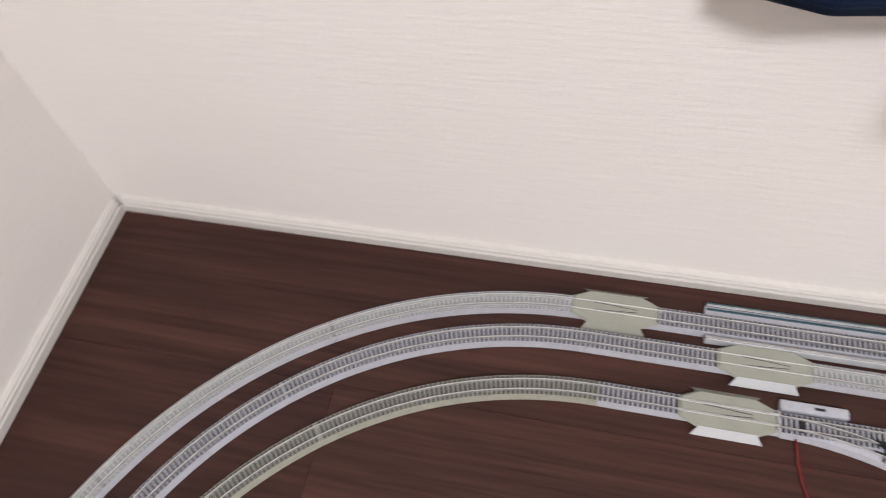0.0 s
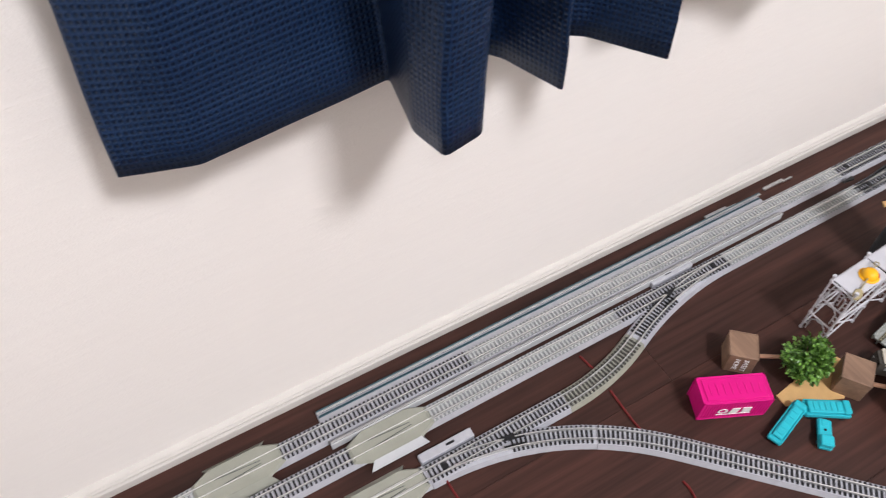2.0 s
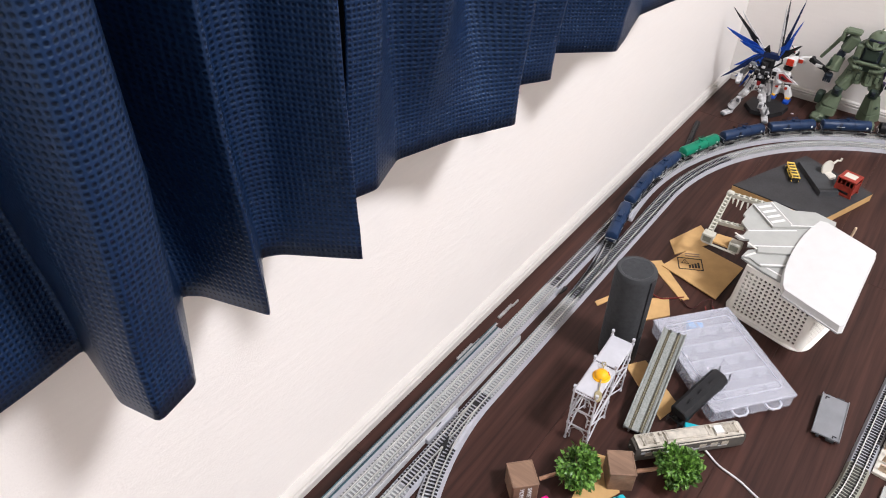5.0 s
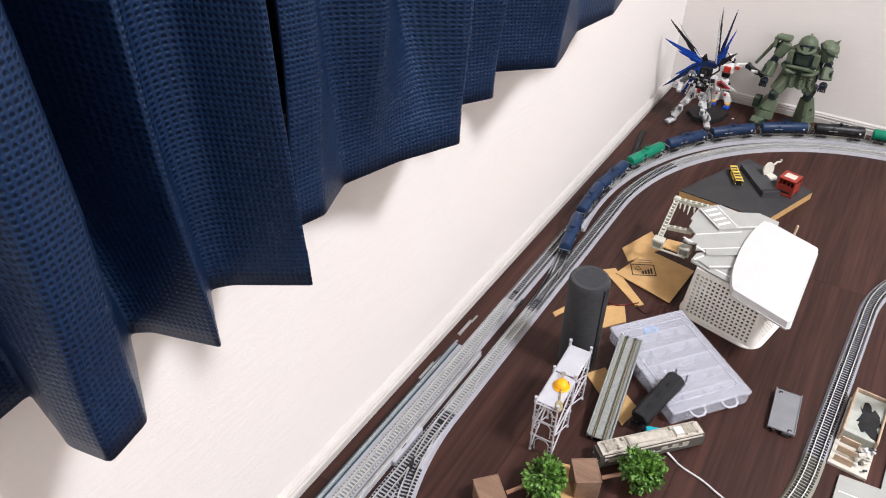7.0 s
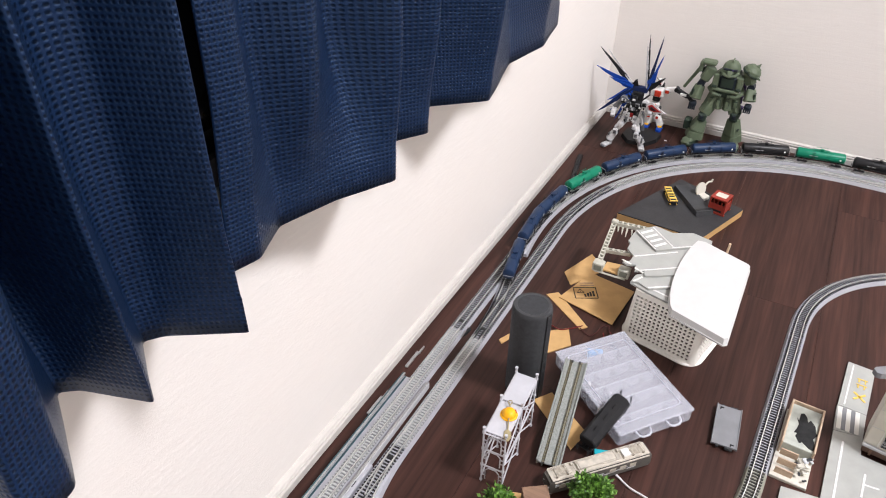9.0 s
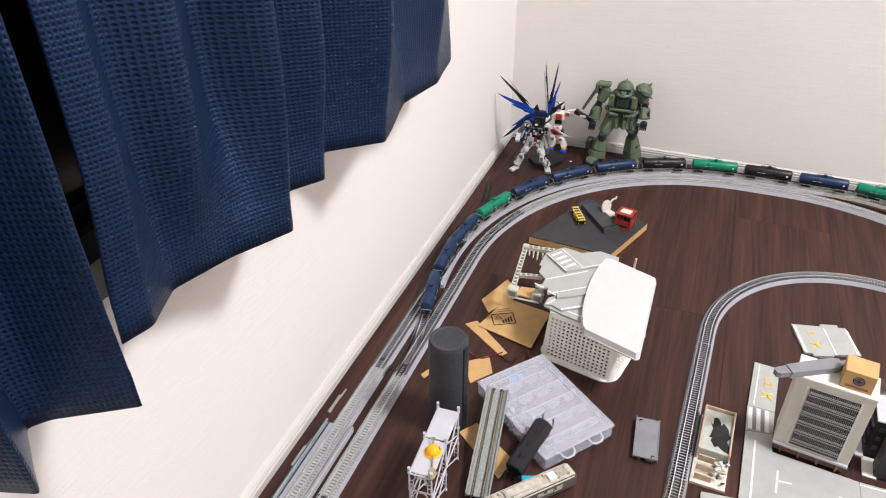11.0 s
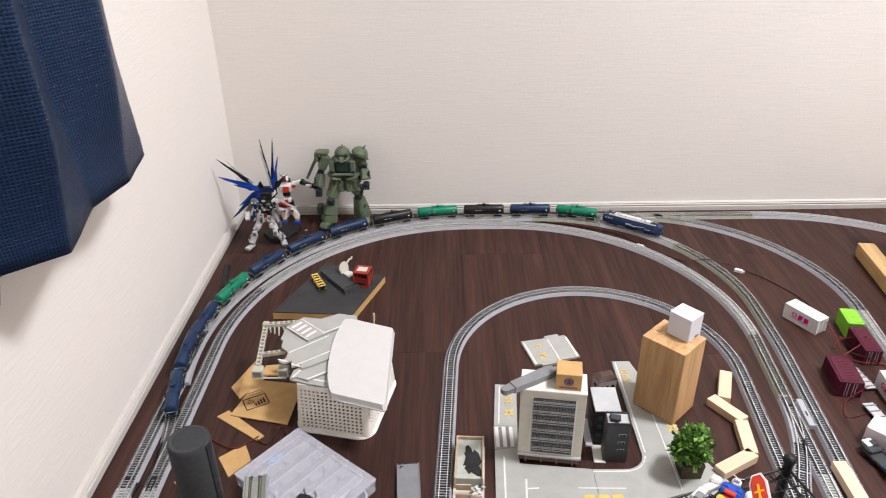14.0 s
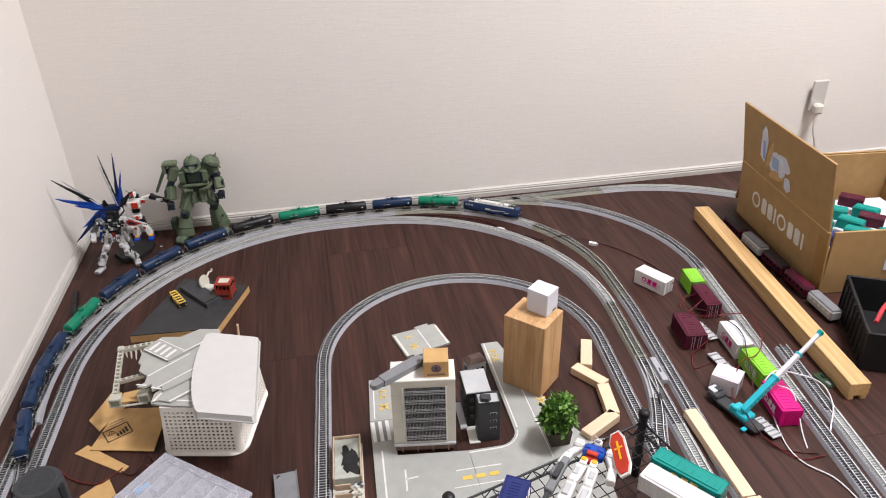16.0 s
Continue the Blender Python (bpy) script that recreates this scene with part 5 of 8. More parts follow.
st = thing("toy_chair", pose(0.247, -0.272, 0.0137, 0, 0, 60), "cream plastic toy chair with an arm on the board", "toy chair")
part("back", Geo().lathe([(0.001, -0.0012), (0.0115, -0.0012), (0.012, 0), (0.0115, 0.0012), (0.001, 0.0012)], 24, 0, pose(0.0, 0.004, 0.0145, 78, 0, 0)), M_CREAM, st, smooth=50)
part("pan", Geo().box((0, -0.003, 0.004), (0.016, 0.016, 0.008), 0.002), M_CREAM, st)
part("arm", Geo().tube([(0.009, 0.004, 0.02), (0.016, 0.004, 0.024), (0.022, 0.003, 0.023), (0.023, 0.003, 0.027)], 0.0016, 8), M_CREAM, st, smooth=60)
rc = thing("toy_cab", pose(0.28, -0.298, 0.0137, 0, 0, -12) @ Matrix.Diagonal((0.84, 0.84, 0.84, 1)), "red toy driver cab on the board", "toy cab")
for x in (-0.0145, 0.0145):
    for y in (-0.0145, 0.0145):
        part("post", Geo().box((x, y, 0.0165), (0.003, 0.003, 0.033), 0.0004), M_CABR, rc)
part("roof", Geo().box((0, 0, 0.0325), (0.032, 0.032, 0.003), 0.0008), M_CABR, rc)
part("roof_label", Geo().box((0, 0, 0.0342), (0.02, 0.016, 0.0006)), M_CREAM, rc)
part("panel", Geo().box((0, -0.0145, 0.0125), (0.028, 0.0016, 0.017), 0.0003), M_CABR, rc)
part("grille", Geo().box((0, -0.0156, 0.008), (0.02, 0.0008, 0.004), 0.0002), M_BLACK, rc)
part("panel", Geo().box((0.0145, 0, 0.0135), (0.0016, 0.028, 0.019), 0.0003), M_CABR, rc)
for x in (-0.0135, 0.0135):
    part("window", Geo().box((x, 0, 0.0265), (0.0008, 0.025, 0.009)), M_GLASS, rc)
part("panel", Geo().box((0, 0.0145, 0.0165), (0.028, 0.0016, 0.028), 0.0003), M_CABR, rc)
part("panel", Geo().box((-0.0145, 0, 0.0125), (0.0016, 0.028, 0.016), 0.0003), M_CABR, rc)
for k in (-1, 0, 1):
    part("mullion", Geo().box((k * 0.0075, -0.0146, 0.023), (0.002, 0.0014, 0.016)), M_CABR, rc)
part("skid", Geo().box((0, -0.0145, 0.002), (0.034, 0.003, 0.004), 0.0005).box((0, 0.0145, 0.002), (0.034, 0.003, 0.004), 0.0005), M_CABR, rc)
part("seat_inside", Geo().box((0, 0.002, 0.01), (0.014, 0.012, 0.012), 0.002), M_BLACK, rc)

# upturned perforated basket
bk = thing("plastic_basket", on_line((0.226, -0.637), (0.322, -0.658)), "white perforated plastic basket standing upside down", "basket")
BW, BD, BH = 0.098, 0.122, 0.071


def pierced_shell(w, d, h, r=0.0085, lean=0.085, thick=0.0016, pitch=0.0056):
    """A rounded, tapering ring of four walls pierced by a grid of small square holes, as one sheet with thickness."""
    cols = []
    for side in range(4):
        a = math.pi / 2 * (side - 1)
        length = (w if side % 2 == 0 else d) - 2 * r
        n = int(length / pitch)
        ends = [0.0]
        for k in range(n):
            mid = length / 2 + (k - (n - 1) / 2) * pitch
            ends += [mid - pitch * 0.27, mid + pitch * 0.27]
        nx, ny = math.cos(a), math.sin(a)
        tx, ty = -ny, nx
        if side % 2 == 0:
            ox, oy = 0.0, d / 2 * ny
        else:
            ox, oy = w / 2 * nx, 0.0
        for k, e in enumerate(ends):
            cols.append((ox + tx * (e - length / 2), oy + ty * (e - length / 2), nx, ny, k % 2 == 1))
        cx, cy = ox + tx * length / 2 - nx * r, oy + ty * length / 2 - ny * r
        for k in range(6):
            b = a + math.pi / 2 * k / 6
            cols.append((cx + r * math.cos(b), cy + r * math.sin(b), math.cos(b), math.sin(b), False))
    rows, z = [(0.0, False), (0.0062, True)], 0.0062
    while z + pitch * 0.98 < h - 0.004:
        z += pitch * 0.54
        rows.append((z, False))
        z += pitch * 0.44
        rows.append((z, True))
    rows[-1] = (rows[-1][0], False)
    rows.append((h, False))
    g, n, m = Geo(), len(cols), len(rows)
    vs = [(x + nx * (o - lean * z), y + ny * (o - lean * z), z) for o in (0, -thick) for z, _ in rows for x, y, nx, ny, _ in cols]
    at = lambda layer, j, i: layer * n * m + j * n + i % n
    fs = []
    for j in range(m - 1):
        for i in range(n):
            q = [(j, i), (j, i + 1), (j + 1, i + 1), (j + 1, i)]
            if rows[j][1] and cols[i][4]:
                fs += [(at(0, *a), at(0, *b), at(1, *b), at(1, *a)) for a, b in zip(q, q[1:] + q[:1])]
            else:
                fs += [tuple(at(0, *a) for a in q), tuple(at(1, *a) for a in q[::-1])]
    for j in (0, m - 1):
        fs += [(at(0, j, i), at(0, j, i + 1), at(1, j, i + 1), at(1, j, i)) for i in range(n)]
    return g.add([(x + w / 2, y + d / 2, z) for x, y, z in vs], fs)


M_BASKET = plain("ivory_plastic", (0.79, 0.765, 0.7), 0.45, vary=0.04)
part("pierced_wall", pierced_shell(BW + 0.004, BD + 0.004, BH), M_BASKET, bk).location = (-0.002, -0.002, 0.0006)
corner = [(cx + 0.021 * math.cos(a), cy + 0.021 * math.sin(a), a) for cx, cy, q in ((BW - 0.016, BD - 0.016, 0), (0.016, BD - 0.016, 1), (0.016, 0.016, 2), (BW - 0.016, 0.016, 3)) for a in [math.pi / 2 * (q + k / 8) for k in range(9)]]
way = [(x, y, a + math.pi / 2) for x, y, a in corner]
g = Geo().sweep(way + [way[0]], [(-0.0065, 0.0002), (0.0006, 0.0002), (0.001, 0.0012), (0.0006, 0.0024), (-0.0008, 0.003), (-0.004, 0.0032), (-0.0065, 0.004)])
part("rim", g, M_BASKET, bk, smooth=40)
part("base_panel", Geo().box((BW / 2, BD / 2, BH), (BW - 0.012, BD - 0.012, 0.0018), 0.0006), M_BASKET, bk)
lid = thing("plastic_tray", pose(0.3165, -0.598, 0.0805, 0, 0, 0), "smooth white plastic tray lying upside down on the basket", "plastic tray")
n = 7
poly = [(-0.039 - 0.01 * math.sin(math.pi * i / n) ** 0.7, 0.093 - 0.155 * i / n) for i in range(n + 1)] + [(-0.035, -0.069), (0.03, -0.0915), (0.0335, -0.088), (0.0335, 0.067), (0.031, 0.0705), (-0.03, 0.0945)]
part("panel", Geo().prism(poly, -0.0045, 0.003, 0, None, 0.02), M_TRAY, lid)
part("rim", Geo().prism(poly, -0.0075, -0.0046, 0, None, -0.015), M_TRAY, lid)
stick = solid("wooden_stick", Geo().cyl((0, 0, 0), (0.004, 0.002, 0.075), 0.0016, seg=8), M_BALSA, "thin wooden stick standing behind the basket", "stick", pose(0.313, -0.482, 0))


def road_plate(poly, z, label, stripes=(), thick=0.0032, group="spare road plates"):
    t = thing("road_plate", pose(0, 0, 0), label, "road plate", group)
    part("slab", Geo().prism(poly, z, z + thick), M_ROAD, t)
    for (x, y, L, W, ang, m) in stripes:
        part("marking", Geo().box((0, 0, 0), (L, W, 0.0004), 0, 0, pose(x, y, z + thick + 0.0002, 0, 0, ang)), m, t)
    return t


road_plate([(0.222, -0.628), (0.231, -0.611), (0.29, -0.6), (0.3, -0.64), (0.27, -0.643), (0.247, -0.637)], 0.0722, "grey model road plate lowest on the basket", [(0.25, -0.628, 0.045, 0.0022, -14, M_WHITE)], 0.0024)
road_plate([(0.224, -0.613), (0.222, -0.629), (0.231, -0.626), (0.246, -0.633), (0.271, -0.616), (0.3, -0.6), (0.28, -0.57), (0.245, -0.59)], 0.0748, "grey model road plate with a kerb stacked on the basket",
           [(0.258, -0.622, 0.032, 0.0022, 34, M_WHITE), (0.229, -0.62, 0.016, 0.0025, 60, M_KERB)], 0.0024)
road_plate([(0.197, -0.517), (0.195, -0.548), (0.199, -0.552), (0.199, -0.566), (0.211, -0.578), (0.21, -0.591), (0.202, -0.598), (0.209, -0.601), (0.219, -0.596), (0.221, -0.609), (0.232, -0.604), (0.235, -0.613), (0.246, -0.607), (0.269, -0.592), (0.3, -0.58), (0.3, -0.51), (0.23, -0.5)],
           0.0774, "grey model road plate with lane lines stacked on the basket", [(0.236, -0.5605, 0.061, 0.0018, 38, M_WHITE), (0.249, -0.5895, 0.056, 0.0018, 36, M_WHITE), (0.207, -0.596, 0.014, 0.0025, -20, M_KERB), (0.226, -0.606, 0.014, 0.0025, -25, M_KERB)], 0.0028)
zebra = [(0.2125 + 0.0078 * k, -0.5195 - 0.0072 * k, 0.0185, 0.0042, 51, M_WHITE) for k in range(4)]
road_plate([(0.199, -0.524), (0.213, -0.506), (0.219, -0.5), (0.244, -0.505), (0.268, -0.492), (0.295, -0.498), (0.296, -0.511), (0.273, -0.527), (0.257, -0.539), (0.234, -0.556)], 0.0803, "grey model road plate with a zebra crossing on the basket",
           zebra + [(0.2165, -0.5395, 0.045, 0.0015, -42.5, M_WHITE), (0.234, -0.521, 0.048, 0.0015, -42.5, M_WHITE), (0.2635, -0.532, 0.03, 0.0015, 35, M_WHITE)], 0.003)
fr = thing("model_gantry", pose(0, 0, 0), "pale grey plastic model gantry propped against the road plates", "model part")
M_GANTRY = plain("grey_cream_plastic", (0.47, 0.46, 0.39), 0.55, vary=0.15, scale=150)
M_MOSS = plain("grey_green_plastic", (0.2, 0.21, 0.165), 0.55, vary=0.2, scale=150)
for a, b, wide in (((0.163, -0.501, 0.071), (0.171, -0.592, 0.065), 1.15), ((0.163, -0.503, 0.072), (0.21, -0.503, 0.0755), 1.2), ((0.17, -0.566, 0.067), (0.205, -0.567, 0.073), 0.95)):
    d = Vector(b) - Vector(a)
    m = Matrix.Translation(a) @ d.to_track_quat("X", "Z").to_matrix().to_4x4()
    for y in (-0.0024, 0.0024):
        part("beam", Geo().box((d.length / 2, y * wide, 0), (d.length, 0.0014, 0.005), 0.0003, 0, m), M_GANTRY, fr)
    part("beam", Geo().box((d.length / 2, 0, -0.001), (d.length, 0.0036 * wide, 0.001), 0, 0, m), M_GANTRY, fr)
    for k in range(int(d.length / 0.0075)):
        part("rib", Geo().box((0.004 + 0.0075 * k, 0, 0.0008), (0.0026, 0.0058 * wide, 0.005), 0.0004, 0, m), M_GANTRY, fr)
for k in range(6):
    part("hanger", Geo().cyl((0.17 + 0.0065 * k, -0.507, 0.071), (0.172 + 0.0065 * k, -0.513 - 0.004 * (k % 3), 0.066), 0.0016, 0.0006, 6), M_GANTRY, fr)
for x, y, z, w in ((0.172, -0.596, 0.0615, 0.0145), (0.206, -0.594, 0.0615, 0.0145)):
    part("foot", Geo().box((x, y, z), (w, 0.0125, 0.0125), 0.0008), M_GANTRY, fr)
    part("foot_face", Geo().box((x, y - 0.0001, z), (w - 0.004, 0.013, 0.0085), 0.0006), M_MOSS, fr)
part("tie_bar", Geo().box((0.189, -0.6015, 0.0557), (0.042, 0.0028, 0.0016), 0.0003), M_GANTRY, fr)
part("knee", Geo().box((0.1635, -0.502, 0.0725), (0.009, 0.009, 0.0075), 0.0015), M_GANTRY, fr)
part("card_infill", Geo().prism([(0.178, -0.6), (0.2, -0.6), (0.2, -0.578), (0.179, -0.581)], 0.0585, 0.0605), M_KRAFT, fr, "brown kraft card wedged between the feet")
solid("black_stick", Geo().box((0.047, 0, 0.003), (0.094, 0.0085, 0.006), 0.0014).box((0.03, 0, 0.0062), (0.02, 0.004, 0.001), 0.0003).box((0.06, 0, 0.0062), (0.02, 0.004, 0.001), 0.0003), M_BLACK, "slim black plastic bar with slots on the floor", "plastic bar", on_line((0.037, -0.304), (0.02, -0.217)))

# flat car and the ruined building model
fc = thing("flat_wagon", pose(0.3765, -0.738, 0, 0, 0, 4), "grey flat wagon deck lying on the floor", "flat wagon")
part("deck", Geo().box((0, 0, 0.0052), (0.0262, 0.06, 0.0022), 0.0003), M_GREY, fc)
for x in (-0.0132, 0.0132):
    part("side_rail", Geo().box((x, 0, 0.0056), (0.0012, 0.062, 0.0034), 0.0003), M_GREY, fc)
for y in (-0.0312, 0.0312):
    part("end_step", Geo().box((0.005, y, 0.004), (0.008, 0.0022, 0.004), 0.0004).box((-0.007, y, 0.004), (0.003, 0.0022, 0.003), 0.0004), M_DGREY, fc)
for x, y in ((-0.008, 0.026), (0.008, -0.026)):
    part("bracket", Geo().box((x, y, 0.0066), (0.004, 0.0012, 0.0006)).box((x - 0.0015, y - 0.0015, 0.0066), (0.0012, 0.003, 0.0006)), M_BLACK, fc)
for x in (-0.008, 0.008):
    part("sill", Geo().box((x, 0, 0.0021), (0.0016, 0.052, 0.0042), 0.0004), M_DGREY, fc)

M_RUIN = plain("brown_frame_plastic", (0.5, 0.38, 0.27), 0.6, vary=0.2, scale=120)
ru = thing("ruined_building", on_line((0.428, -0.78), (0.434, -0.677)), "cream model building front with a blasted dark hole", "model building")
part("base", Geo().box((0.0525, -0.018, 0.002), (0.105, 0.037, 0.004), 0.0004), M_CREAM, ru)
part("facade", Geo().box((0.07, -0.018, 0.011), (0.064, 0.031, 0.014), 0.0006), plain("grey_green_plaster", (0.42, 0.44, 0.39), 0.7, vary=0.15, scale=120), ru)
for a, b in (((0.07, -0.0018), (0.07, 0.002)), ((0.07, -0.0342), (0.07, 0.002)), ((0.1035, -0.018), (0.002, 0.0345))):
    part("frame_bar", Geo().box((a[0], a[1], 0.0125), (b[0], b[1], 0.019), 0.0005), M_RUIN, ru)
rng = random.Random(5)
hole = [(0.068 + (0.019 + rng.uniform(-0.011, 0.007)) * math.cos(a) + 0.004 * math.sin(2 * a), -0.0195 + (0.0105 + rng.uniform(-0.005, 0.003)) * math.sin(a)) for a in [2 * math.pi * i / 22 for i in range(22)]]
# The hole is drawn as near-black plates on the solid facade.
part("hole", Geo().prism(hole, 0.0178, 0.0184), plain("ruin_black", (0.02, 0.02, 0.02), 0.8, vary=0.5), ru)
part("hole", Geo().prism([(0.058, -0.03), (0.066, -0.0335), (0.072, -0.024), (0.06, -0.012), (0.05, -0.018), (0.042, -0.028), (0.041, -0.0335), (0.049, -0.0335)], 0.01785, 0.0185), plain("ruin_black", (0.02, 0.02, 0.02), 0.8, vary=0.5), ru)
for k in range(3):
    part("floor_slab", Geo().box((0.006 + 0.011 * k, -0.012, 0.008 + 0.003 * k), (0.0016, 0.018, 0.009), 0.0003), M_RUIN, ru)
for k in range(16):
    part("rubble", Geo().box((0, 0, 0), (rng.uniform(0.003, 0.007), rng.uniform(0.002, 0.005), 0.002), 0.0005, 0, pose(rng.uniform(0.005, 0.04), rng.uniform(-0.035, -0.022), 0.0052 + k * 0.0007, rng.uniform(-25, 25), rng.uniform(-25, 25), rng.uniform(0, 180))), (M_CREAM, M_LGREY, M_CREAM, M_DGREY)[k % 4], ru)
road_plate([(0.441, -0.79), (0.437, -0.9), (0.476, -0.9), (0.479, -0.786)], 0.0002, "pale kerbed model road plate on the floor", [(0.458, -0.81, 0.03, 0.0015, 5, M_WHITE)], 0.0035, "road plates round the buildings")


# ---- model street in the middle ----
G = "road plates round the buildings"
Z = 0.0034


def bars(x, y, ang, n, m, t, w=0.0115, h=0.0062):
    """Unreadable painted signs as plain bars."""
    at = pose(x, y, Z + 0.0004, 0, 0, ang)
    for k in range(n):
        part("paint_bar", Geo().box((0, -k * 0.0105, 0), (w, 0.0017, 0.0004), 0, 0, at).box((-w * 0.3, -k * 0.0105 - 0.003, 0), (0.0018, h, 0.0004), 0, 0, at).box((w * 0.3, -k * 0.0105 - 0.003, 0), (0.0016, h, 0.0004), 0, 0, at), m, t)


def cross(x, y, ang, t):
    for a in (45, -45):
        part("paint_bar", Geo().box((0, 0, 0), (0.0175, 0.0026, 0.0004), 0, 0, pose(x, y, Z + 0.0004, 0, 0, ang + a)), M_YELLOW, t)


r1 = road_plate([(0.491, -0.556), (0.4845, -0.639), (0.515, -0.641), (0.521, -0.559)], 0.0002, "grey model road plate with yellow marks", [(0.494, -0.598, 0.075, 0.0016, 85.5, M_WHITE)], group=G)
bars(0.508, -0.583, -4, 2, M_YELLOW, r1)
cross(0.506, -0.615, 0, r1)
r2 = road_plate([(0.484, -0.6395), (0.483, -0.682), (0.513, -0.678), (0.5148, -0.6415)], 0.0002, "pale model crossing plate", [(0.4875 + 0.0092 * k, -0.66, 0.0046, 0.036, 0, M_KERB) for k in range(3)] + [(0.4921 + 0.0092 * k, -0.66, 0.0044, 0.036, 0, M_GREY) for k in range(2)], group=G)
r3 = road_plate([(0.483, -0.683), (0.472, -0.93), (0.60, -0.93), (0.60, -0.7165), (0.512, -0.706), (0.513, -0.6785)], 0.0002, "grey model road plate beside the tall building",
                [(0.4905, -0.77, 0.15, 0.0022, 87.5, M_WHITE), (0.5165, -0.748, 0.033, 0.0022, 86, M_WHITE), (0.524, -0.746, 0.015, 0.0022, 4, M_WHITE)], group=G)
inner = [(0.64 + 0.026 * math.sin(a), -0.691 - 0.026 * math.cos(a)) for a in [math.pi / 2 * i / 8 for i in range(9)]]
r4 = road_plate([(0.6005, -0.7165), (0.6005, -0.93), (0.74, -0.93), (0.76, -0.74), (0.735, -0.693), (0.722, -0.64), (0.692, -0.507), (0.6665, -0.507)] + inner[::-1], 0.0002, "grey model road plate with a curved kerb",
                [(0.606, -0.7465, 0.056, 0.0016, -1, M_WHITE), (0.698, -0.66, 0.18, 0.0016, 91, M_WHITE), (0.6635 + 0.007, -0.6, 0.18, 0.002, 90, M_WHITE), (0.62, -0.7205, 0.04, 0.002, 0, M_WHITE), (0.605, -0.772, 0.07, 0.0014, 0, M_WHITE)], group=G)
for k in range(7):
    a, b = k / 8 * math.pi / 2, (k + 1.2) / 8 * math.pi / 2
    p, q = (0.64 + 0.0295 * math.sin(a), -0.691 - 0.0295 * math.cos(a)), (0.64 + 0.0295 * math.sin(b), -0.691 - 0.0295 * math.cos(b))
    part("marking", Geo().box((math.dist(p, q) / 2, 0, Z + 0.0002), (math.dist(p, q), 0.002, 0.0004), 0, 0, on_line(p, q)), M_WHITE, r4)
bars(0.678, -0.528, 2, 3, M_YELLOW, r4)
for k in range(3):
    part("paint_bar", Geo().box((0.589 + 0.0165 * k, -0.7595, Z + 0.0004), (0.012, 0.006, 0.0004), 0.0001), M_YELLOW, r4)
cross(0.717, -0.648, 0, r4)
r5 = road_plate([(0.537, -0.456), (0.552, -0.513), (0.562, -0.511), (0.564, -0.515), (0.588, -0.508), (0.59, -0.503), (0.622, -0.494), (0.607, -0.44), (0.597, -0.4425), (0.596, -0.437), (0.574, -0.443), (0.5755, -0.448)], 0.0002, "loose grey model road plate with a yellow cross",
                [(0.585, -0.478, 0.055, 0.002, 104, M_WHITE), (0.548, -0.486, 0.055, 0.003, 105, M_KERB), (0.613, -0.47, 0.05, 0.003, 103, M_KERB)], group=G)
bars(0.562, -0.466, 12, 1, M_YELLOW, r5)
cross(0.567, -0.492, 20, r5)

# tall building with a dark grille
bm_ = on_line((0.5095, -0.7), (0.5855, -0.7115), Z + 0.0002)
tb = thing("tall_building", bm_, "cream model building with a dark grille front", "model building")
TW, TD, TH = 0.0765, 0.037, 0.112
part("wall_block", Geo().box((TW / 2, TD / 2, TH / 2 + 0.005), (TW, TD, TH - 0.01), 0.0006), M_CREAM, tb)
part("roof_slab", Geo().box((TW / 2, TD / 2, TH - 0.0002), (TW + 0.0008, TD + 0.0008, 0.0024), 0.0005), M_KERB, tb)
part("plinth", Geo().box((TW / 2, TD / 2, 0.005), (TW - 0.003, TD - 0.003, 0.01), 0.0004), plain("brown_plinth", (0.14, 0.09, 0.07), 0.6), tb)
part("awning", Geo().box((TW / 2, -0.0012, 0.0128), (TW, 0.004, 0.0036), 0.0005), M_LGREY, tb)
for k in range(4):
    part("shop_post", Geo().box((0.01 + k * 0.019, -0.0006, 0.0055), (0.0022, 0.002, 0.0105), 0.0003), M_WALNUT, tb)
part("grille_back", Geo().box((TW / 2 + 0.002, -0.0002, 0.0595), (0.049, 0.0012, 0.084), 0), M_BLACK, tb)
for k in range(6):
    z = 0.0182 + 0.0142 * k
    part("floor_slab", Geo().box((TW / 2 + 0.002, -0.0012, z + 0.0008), (0.049, 0.0012, 0.001)), M_DGREY, tb)
    for dz in (0.0038, 0.0068, 0.0086):
        part("railing", Geo().box((TW / 2 + 0.002, -0.0018, z + dz), (0.049, 0.0006, 0.0005)), M_LGREY, tb)
for k in range(29):
    part("bar", Geo().box((TW / 2 + 0.002 - 0.0242 + k * 0.00173, -0.0014, 0.0595), (0.00034, 0.0004, 0.084), 0), M_LGREY, tb)
for x in (0.0135, 0.0635):
    part("pilaster", Geo().box((x + (0.002 if x > 0.03 else 0), -0.0008, 0.0595), (0.0016, 0.0016, 0.086), 0.0003), M_KERB, tb)
for z in (0.04, 0.066, 0.09):
    for x in (0.0065, 0.0715):
        part("joint", Geo().box((x, -0.0001, z), (0.0115, 0.0003, 0.0004)), M_LGREY, tb)
part("nameplate", Geo().box((0.0085, -0.0022, 0.0128), (0.009, 0.0008, 0.0022), 0.0002), M_BLACK, tb)
am = thing("grey_girder", on_line((0.487, -0.709), (0.564, -0.663), 0.1162) @ Matrix.Diagonal((1.1, 1, 1, 1)), "long grey plastic model girder lying on the roof", "model part")
part("beam", Geo().prism([(0.012, -0.007), (0.062, -0.0085), (0.07, -0.005), (0.07, 0.005), (0.062, 0.008), (0.012, 0.007)], 0, 0.0075, 0, None, 0.06), M_GREY, am)
